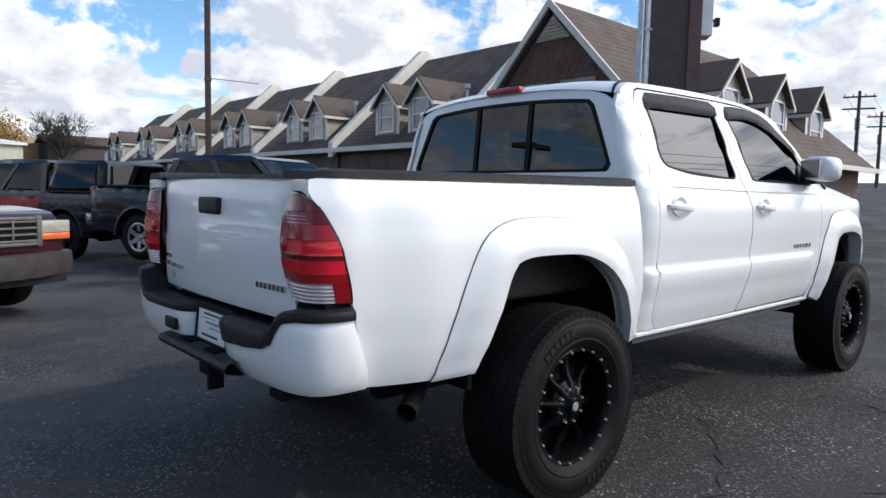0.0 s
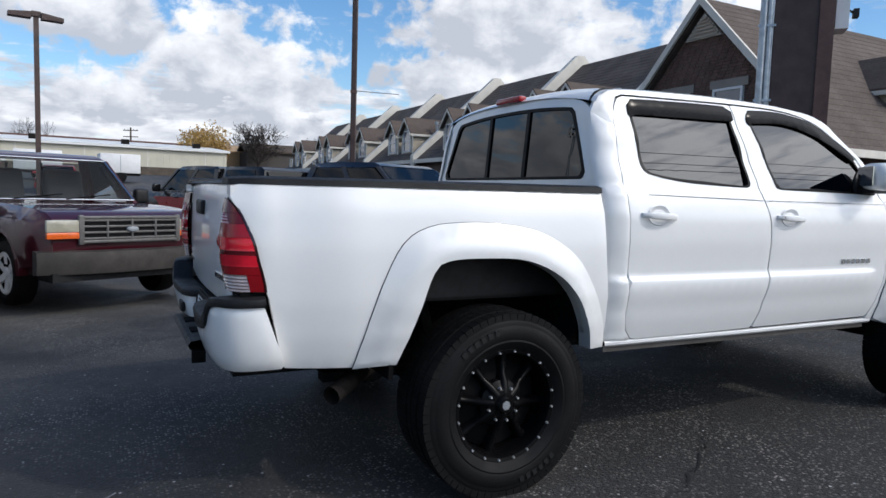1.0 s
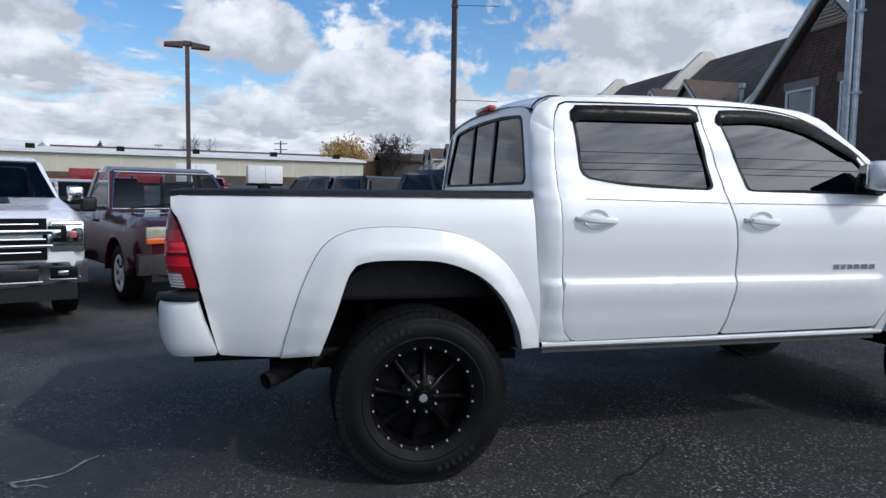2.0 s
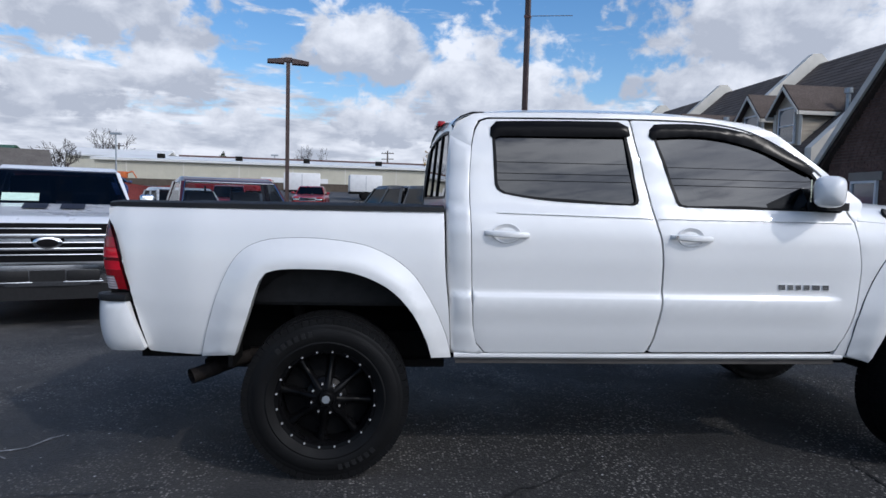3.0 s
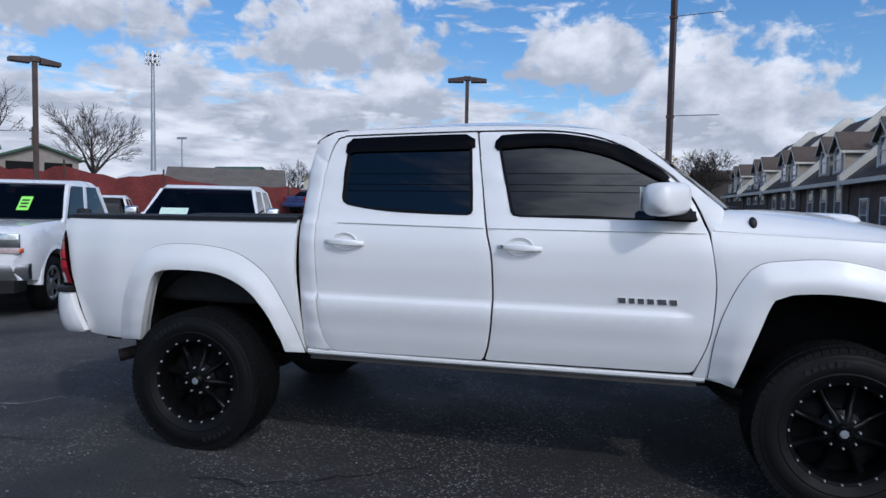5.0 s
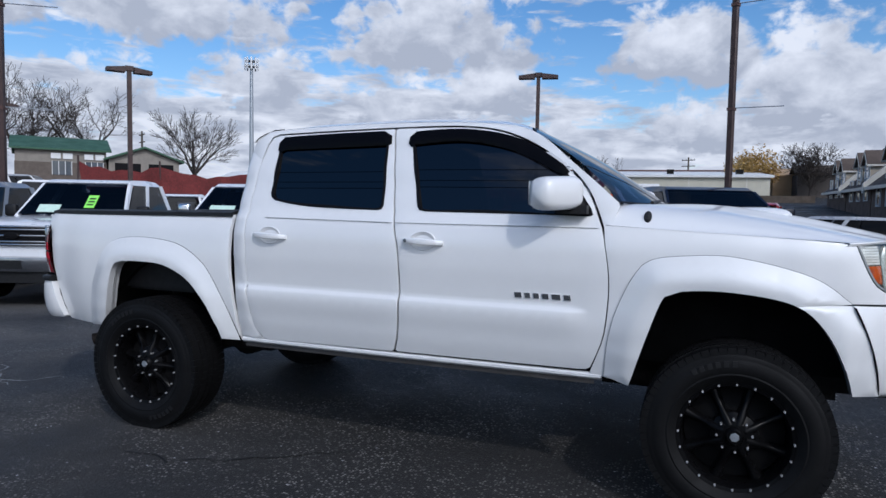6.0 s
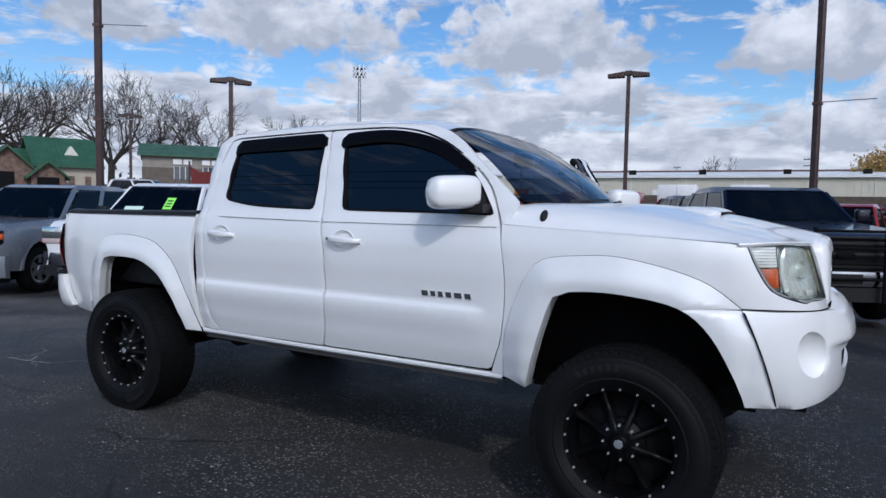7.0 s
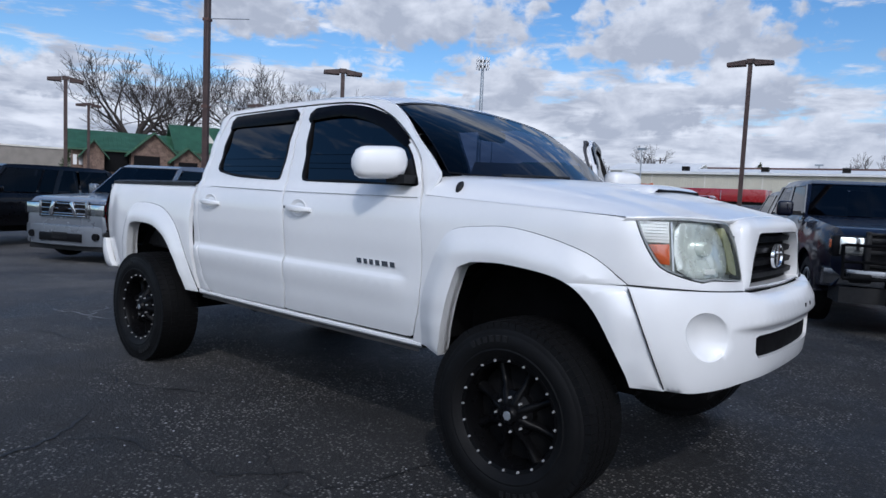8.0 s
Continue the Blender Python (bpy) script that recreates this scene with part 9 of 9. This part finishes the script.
def windscreen_card(v, c, belt, H, y, w, h, mat, up=0.0, bars=0):
    """A sheet standing just inside the windscreen."""
    z = belt + 0.06 + up
    t = (z - belt + 0.03) / (H - 0.04 - belt)
    x = c[0] + (c[1] + 0.04 - c[0]) * t - 0.06
    lean = math.degrees(math.atan2(c[0] - c[1], H - belt))
    cd = part("window_card", Pile().box(-0.002, 0.002, -w / 2, w / 2, 0, h).mesh("window_card", mat, False), v, "sale card behind the glass", pose(x + 0.085, y, z, 0, -lean, 0))
    for i in range(bars):
        part("card_bar", Pile().box(0.0025, 0.004, -w * 0.32, w * 0.32, h * (0.18 + 0.24 * i), h * (0.30 + 0.24 * i)).mesh("card_bar", "ink", False), cd)


maroon_v, ws, c, wb, wt = vehicle("maroon older regular-cab pickup with grey grille and steel bumper", "pickup truck", spot(-1.20, 5.05, -64), "maroon", L=5.3, W=0.99, H=1.79, hood=1.13, belt=1.16, cab="reg", front="old", glass_mat="clear", bumper="dull", grille="grey", wheels="white", R=0.37)
for y in (-0.22, 0.22):
    part("window_bar", Pile().box(c[3] + 0.06, c[3] + 0.09, y - 0.012, y + 0.012, 1.2, 1.66).mesh("slider_bar", "trim", False), maroon_v)
white_a, ws, c, wb, wt = vehicle("white crew-cab pickup with chrome grille and dark hood stripes", "pickup truck", spot(-3.4, 3.69, -69), "white2", L=5.85, W=1.0, H=1.87, hood=1.25, belt=1.31, bumper="chrome", wheels="chrome", glass_mat="screen", wide=True)
windscreen_card(white_a, c, 1.31, 1.87, -0.42, 0.42, 0.16, "paper")
for s in (-1, 1):
    rows = [[Vector((x, s * y, 1.266 + (-0.70 - x) * 0.12)) for y in (0.07 + k * 0.09 for k in range(4))] for x in (-1.36, -1.20, -1.05, -0.90)]
    part("hood_stripe", sheet("hood_stripe", rows, "stripe", facing=Vector((0, 0, 1))), white_a, "dark hood stripe")
white_b, ws, c, wb, wt = vehicle("white extended-cab work pickup with chrome grille and lime sale card", "pickup truck", spot(-6.1, 2.7, -68), "white2", L=5.8, W=1.0, H=1.93, hood=1.26, belt=1.29, cab="ext", front="square", bumper="chrome", wheels="alloy")
windscreen_card(white_b, c, 1.29, 1.93, 0.25, 0.17, 0.30, "lime", 0.08, 3)
windscreen_card(white_b, c, 1.29, 1.93, -0.40, 0.36, 0.18, "paper")
vehicle("silver-blue crew-cab pickup with chrome barred grille", "pickup truck", spot(-8.2, 1.5, -66), "silver", lift=-0.08, L=5.7, W=0.99, H=1.88, hood=1.20, belt=1.25, bumper="paint", wheels="alloy")
vehicle("black sport utility car with dark glass", "suv", spot(-12.6, -0.3, -72), "black", kind="suv", L=5.2, W=0.98, H=1.86, hood=1.16, belt=1.20, bumper="paint", wheels="alloy")
vehicle("midnight blue crew-cab pickup with black grille guard", "pickup truck", spot(4.15, 5.43, -66), "navy", L=5.7, W=0.98, H=1.78, hood=1.20, belt=1.27, bumper="chrome", grille="dark", wheels="alloy", glass_mat="navy_glass", guard=True)
vehicle("tall black pickup with bed cap and dark red lower doors", "pickup truck", spot(-0.1, 17.0, 115), "black", L=5.9, W=1.0, H=2.02, hood=1.34, belt=1.38, lift=0.12, R=0.46, second="red_paint", cap=True, wheels="dark", bumper="chrome")
vehicle("red sport utility car with dark windows", "suv", spot(4.75, 17.4, 82), "red_paint", kind="suv", L=4.7, W=0.95, H=1.86, hood=1.16, belt=1.22, bumper="paint", R=0.36)
vehicle("light silver pickup with grey lower trim", "pickup truck", spot(-3.75, 12.6, -58), "pewter", L=5.6, W=0.97, H=1.82, hood=1.16, belt=1.20, cab="ext", bumper="paint")
vehicle("white pickup showing its tailgate and red brake light", "pickup truck", spot(-12.8, 14.0, 122), "white2", L=5.6, W=0.98, H=1.86, hood=1.18, belt=1.22, cab="ext", bumper="chrome")
vehicle("light silver estate car parked across the lot", "estate car", spot(4.5, 20.4, 170), "pewter", kind="suv", L=4.6, W=0.9, H=1.52, hood=0.95, belt=1.0, bumper="paint", R=0.33, group="far parked cars")
vehicle("black saloon car parked across the lot", "sedan", spot(5.0, 11.6, 172), "black", kind="sedan", L=4.6, W=0.9, H=1.38, hood=0.88, belt=0.95, bumper="paint", R=0.32, group="far parked cars")

# a few more cars at the far edge, behind the red fence
far = (("white2", "suv", "white sport utility car at the lot's far edge", -47.5, 28.5, 30), ("black", "suv", "black sport utility car at the lot's far edge", -49.5, 26.0, 30), ("pewter", "sedan", "silver saloon at the lot's far edge", -19.0, 38.0, 60),
       ("red_paint", "suv", "red sport utility car at the lot's far edge", -6.6, 27.5, -80), ("blue", "sedan", "blue saloon at the lot's far edge", -14.0, 36.5, 75), ("white2", "sedan", "white saloon at the lot's far edge", -21.5, 31.0, 55),
       ("black", "sedan", "dark saloon at the lot's far edge", -27.0, 27.5, 40), ("red_paint", "sedan", "red saloon at the lot's far edge", -3.5, 33.0, -90),
       ("pewter", "suv", "grey sport utility car at the lot's far edge", -30.0, 24.0, 35), ("white2", "suv", "white sport utility car on the far road", -22.5, 20.5, 50))
for paint, kind, label, x, y, hd in far:
    if kind == "suv":
        vehicle(label, "suv", spot(x, y, hd), paint, kind="suv", L=4.7, W=0.93, H=1.72, hood=1.06, belt=1.10, bumper="paint", R=0.36, group="far parked cars")
    else:
        vehicle(label, "sedan", spot(x, y, hd), paint, kind="sedan", L=4.6, W=0.9, H=1.45, hood=0.88, belt=0.95, bumper="paint", R=0.32, group="far parked cars")


def box_trailer(x, y, turn, L, H, mat, label):
    g = ground_z(x, y)
    h = thing("box_trailer", label, "trailer", "box trailers", at=pose(x, y, g, 0, 0, turn))
    part("box", bevel_box("trailer_box", (L, 2.2, H), mat, 0.05), h, "", pose(0, 0, 0.6 + H / 2))
    part("frame", Pile().box(-L / 2, L / 2, -1.0, 1.0, 0.45, 0.6).mesh("trailer_frame", "underside", False), h)
    for s in (-1, 1):
        part("wheel", lathe("trailer_wheel", [(0.001, -0.1), (0.2, -0.1), (0.36, -0.08), (0.38, 0), (0.36, 0.08), (0.001, 0.1)], "rubber", 20), h, "", pose(0, s * 1.0, 0.38))
    part("door_seam", Pile().box(-0.02, 0.02, -1.106, -1.1005, 0.7, 0.5 + H).mesh("door_seam", "galv", False), h)


box_trailer(-5.2, 46.0, 5, 2.6, 1.25, "frame", "white box trailer near the warehouse")
box_trailer(-0.6, 46.5, 5, 2.4, 1.25, "frame", "white box trailer near the warehouse")
box_trailer(-9.3, 41.5, 4, 5.2, 0.80, "red_paint", "low red trailer at the lot's edge")


# ---- trees ----
def grow(rng, pile, p, d, length, r, depth, spread, bend, thin):
    """One limb and all that springs from it: side shoots along it and a fork at its end."""
    n = 3 if depth > 0 else 2
    a = p.copy()

    def swing(axis, low, high):
        side = axis.cross(Vector((rng.uniform(-1, 1), rng.uniform(-1, 1), rng.uniform(-1, 1)))).normalized()
        k = math.tan(radians(rng.uniform(low, high)) * spread / 0.55)
        return (axis + side * k + Vector((0, 0, 0.10))).normalized()
    for i in range(n):
        d = (d + Vector((rng.uniform(-bend, bend), rng.uniform(-bend, bend), rng.uniform(-bend * 0.5, bend)))).normalized()
        b = a + d * (length / n)
        r2 = max(thin, r * 0.88)
        pile.tube(a, b, r, r2, n=7 if r > 0.10 else (5 if r > 0.04 else 3), caps=False)
        a, r = b, r2
        if depth > 0 and i < n - 1 and rng.random() < 0.62:
            grow(rng, pile, a, swing(d, 32, 62), length * rng.uniform(0.50, 0.74), max(thin, r * rng.uniform(0.42, 0.60)), depth - 1, spread, bend, thin)
    if depth > 0:
        for low, high in ((10, 26), (26, 48)):
            grow(rng, pile, a, swing(d, low, high), length * rng.uniform(0.66, 0.84), max(thin, r * rng.uniform(0.62, 0.80)), depth - 1, spread, bend, thin)


def bare_tree(seed, x, y, height, label, depth=5, spread=0.55, bend=0.18, trunk=0.35, forks=3, name="bare_tree", fan=0.75):
    rng = random.Random(seed)
    g = ground_z(x, y) - 0.2
    t = thing(name, label, "tree", "bare trees", at=pose(x, y, g))
    tr, cr = Pile(), Pile()
    h = height * 0.20
    tr.tube((0, 0, 0), (0.05, 0.02, h), trunk, trunk * 0.8, n=10)
    for i in range(forks):
        a = 2 * math.pi * i / forks + rng.uniform(-0.4, 0.4)
        d = Vector((math.cos(a) * fan, math.sin(a) * fan, 1.0)).normalized()
        grow(rng, cr, Vector((0.05, 0.02, h * 0.93)), d, height * 0.25, trunk * 0.55, depth, spread, bend, 0.017)
    part("trunk", tr.mesh("trunk", "bark"), t)
    part("crown", cr.mesh("crown", "twig", False), t, "bare branching crown")
    return t


bare_tree(5, -60.0, 26.5, 13.2, "tall bare spreading tree behind the clinic", trunk=0.42, forks=5, spread=0.50, fan=0.80)
bare_tree(7, -63.5, 32.5, 13.0, "tall bare spreading tree behind the clinic", trunk=0.40, forks=5, spread=0.50, fan=0.80)
bare_tree(11, -62.5, 40.5, 13.2, "tall bare spreading tree behind the clinic", trunk=0.40, forks=5, spread=0.50, fan=0.80)
bare_tree(15, -55.2, 46.4, 11.0, "bare spreading tree by the service building", trunk=0.4)
bare_tree(19, -57.2, 42.0, 11.0, "bare tree by the service building", trunk=0.35)
bare_tree(23, -49.7, 56.2, 9.4, "dense round bare tree", depth=5, spread=0.42, bend=0.10, trunk=0.3, forks=5)
bare_tree(29, 14.5, 76.0, 6.2, "bushy bare tree beyond the warehouse", depth=5, spread=0.62, trunk=0.16, forks=7)
bare_tree(37, -36.0, 92.0, 7.5, "small bare tree on the skyline", depth=4, trunk=0.22, forks=4)
bare_tree(41, -27.0, 57.0, 4.2, "thin yellowing tree beside the small house", depth=4, trunk=0.12, forks=4)
bare_tree(43, -10.0, 104.0, 7.0, "small bare tree on the skyline", depth=4, trunk=0.22, forks=4)
bare_tree(47, 20.0, 70.0, 5.0, "brown brush tree by the terrace", depth=4, trunk=0.18, forks=5)


def leafy_tree(seed, x, y, height, width, mat, label, clumps=420, low=0.25, name="leafy_tree", cone=False):
    rng = random.Random(seed)
    g = ground_z(x, y) - 0.2
    t = thing(name, label, "tree", at=pose(x, y, g))
    tr = Pile()
    tr.tube((0, 0, 0), (0, 0, height * 0.5), width * 0.045, width * 0.02, n=8)
    for i in range(6):
        a = rng.uniform(0, 6.28)
        tr.tube((0, 0, height * rng.uniform(0.2, 0.45)), (math.cos(a) * width * 0.3, math.sin(a) * width * 0.3, height * rng.uniform(0.6, 0.85)), width * 0.018, 0.02, n=5)
    part("trunk", tr.mesh("leafy_trunk", "bark"), t)
    cr = Pile()
    lobes = [(rng.uniform(-0.32, 0.32) * width, rng.uniform(-0.32, 0.32) * width, height * rng.uniform(low + 0.2, 0.82), width * rng.uniform(0.16, 0.30)) for _ in range(9)]
    for i in range(clumps):
        if cone:
            z = height * (low + (1 - low) * rng.random() ** 1.4)
            rr = width * 0.5 * (1 - (z / height - low) / (1 - low)) * rng.uniform(0.5, 1.1) + 0.05
            a = rng.uniform(0, 6.28)
            c = Vector((rr * math.cos(a), rr * math.sin(a), z))
        else:
            lx, ly, lz, lr = lobes[i % len(lobes)]
            q = Vector((rng.gauss(0, 1), rng.gauss(0, 1), rng.gauss(0, 0.8)))
            c = Vector((lx, ly, lz)) + q.normalized() * lr * rng.uniform(0.55, 1.12)
        for _ in range(4):
            s = rng.uniform(0.05, 0.13) * (width / 5) ** 0.5
            u = Vector((rng.uniform(-1, 1), rng.uniform(-1, 1), rng.uniform(-1, 1))).normalized() * s
            v = Vector((rng.uniform(-1, 1), rng.uniform(-1, 1), rng.uniform(-1, 1))).normalized() * s
            o = c + Vector((rng.uniform(-1, 1), rng.uniform(-1, 1), rng.uniform(-1, 1))) * s * 2.2
            cr.add([o - u, o + v, o + u, o - v], [(0, 1, 2, 3)])
    part("crown", cr.mesh("leafy_crown", mat, False), t)
    return t


leafy_tree(2, 9.2, 82.0, 4.6, 8.0, "gold_leaf", "ochre autumn tree beyond the warehouse", 1700)
leafy_tree(4, 15.8, 60.0, 2.0, 3.2, "green_leaf", "dark green shrub near the terrace", 420, 0.1, "shrub")
leafy_tree(6, 18.5, 66.0, 3.2, 5.5, "brown_leaf", "brown winter shrub near the terrace", 600, 0.05, "shrub")
leafy_tree(8, -22.0, 96.0, 4.4, 3.6, "green_leaf", "dark evergreen on the skyline", 420, 0.15, "evergreen_tree", True)
leafy_tree(10, -19.5, 97.0, 3.6, 3.2, "green_leaf", "dark evergreen on the skyline", 360, 0.15, "evergreen_tree", True)
leafy_tree(12, -54.0, 18.8, 2.4, 2.2, "green_leaf", "green conifer beside the clinic", 420, 0.1, "evergreen_tree", True)
for i, (dx, dy) in enumerate(((0, 0), (1.2, 0.5), (2.4, 0.9))):
    leafy_tree(50 + i, -49.0 + dx * 0.4, 24.2 + dy * 1.2 - 2.5, 1.1, 1.6, "green_leaf", "clipped dark green shrub at the clinic wall", 160, 0.05, "shrub")


def skyline_woods():
    """A low uneven band of far winter woods, past everything else."""
    rng = random.Random(77)
    p = Pile()
    for i in range(260):
        a = radians(62 + 118 * i / 260 + rng.uniform(-0.2, 0.2))
        r = rng.uniform(150, 190)
        x, y = r * math.cos(a), r * math.sin(a)
        h = rng.uniform(2.0, 4.6) * (1.35 if rng.random() < 0.15 else 1)
        for _ in range(14):
            o = Vector((x + rng.uniform(-2.2, 2.2), y + rng.uniform(-2.2, 2.2), ground_z(x, y) + rng.uniform(0, 1) ** 0.8 * h))
            s = rng.uniform(0.25, 0.8)
            u = Vector((rng.uniform(-1, 1), rng.uniform(-1, 1), rng.uniform(-1, 1))).normalized() * s
            v = Vector((rng.uniform(-1, 1), rng.uniform(-1, 1), rng.uniform(-0.6, 1))).normalized() * s
            p.add([o - u, o + v, o + u, o - v], [(0, 1, 2, 3)])
    tagged(new("far_woods", p.mesh("far_woods", "far_brush", False)), "low band of brown winter woods on the skyline", "woods", kind="stuff")


skyline_woods()


def street_lamp(x, y, top):
    g = ground_z(x, y)
    h = thing("street_lamp", "thin grey street lamp with flood heads", "street lamp", at=pose(x, y, g))
    part("pole", Pile().tube((0, 0, 0), (0, 0, top - g), 0.10, 0.06).mesh("street_pole", "galv"), h)
    for s in (-1, 1):
        part("head", Pile().box(min(0, s * 0.5), max(0, s * 0.5), -0.15, 0.15, top - g, top - g + 0.2).mesh("street_head", "galv", False), h)


street_lamp(-40.0, 57.5, 8.2)
street_lamp(-24.5, 62.5, 7.0)
street_lamp(-14.5, 95.0, 7.5)
for x, y, top in ((-61.0, 60.0, 10.0), (-38.0, 100.0, 9.0), (2.0, 104.0, 9.5), (-70.0, 44.0, 9.5)):
    utility_pole(x, y, top, 60)


def digger():
    h = thing("orange_machinery", "orange yard machinery beside the far sheds", "machine", at=pose(-23.5, 60.5, ground_z(-23.5, 60.5)) @ Matrix.Scale(0.6, 4))
    part("body", bevel_box("machine_body", (2.2, 1.4, 1.1), "orange", 0.1), h, "", pose(0, 0, 1.3))
    part("arm", Pile().tube((0.8, 0, 1.5), (2.0, 0, 1.9), 0.12).tube((2.0, 0, 1.9), (2.6, 0, 0.9), 0.1).mesh("machine_arm", "orange"), h)
    part("track", bevel_box("machine_track", (2.4, 1.6, 0.6), "liner", 0.2), h, "", pose(0, 0, 0.4))


digger()
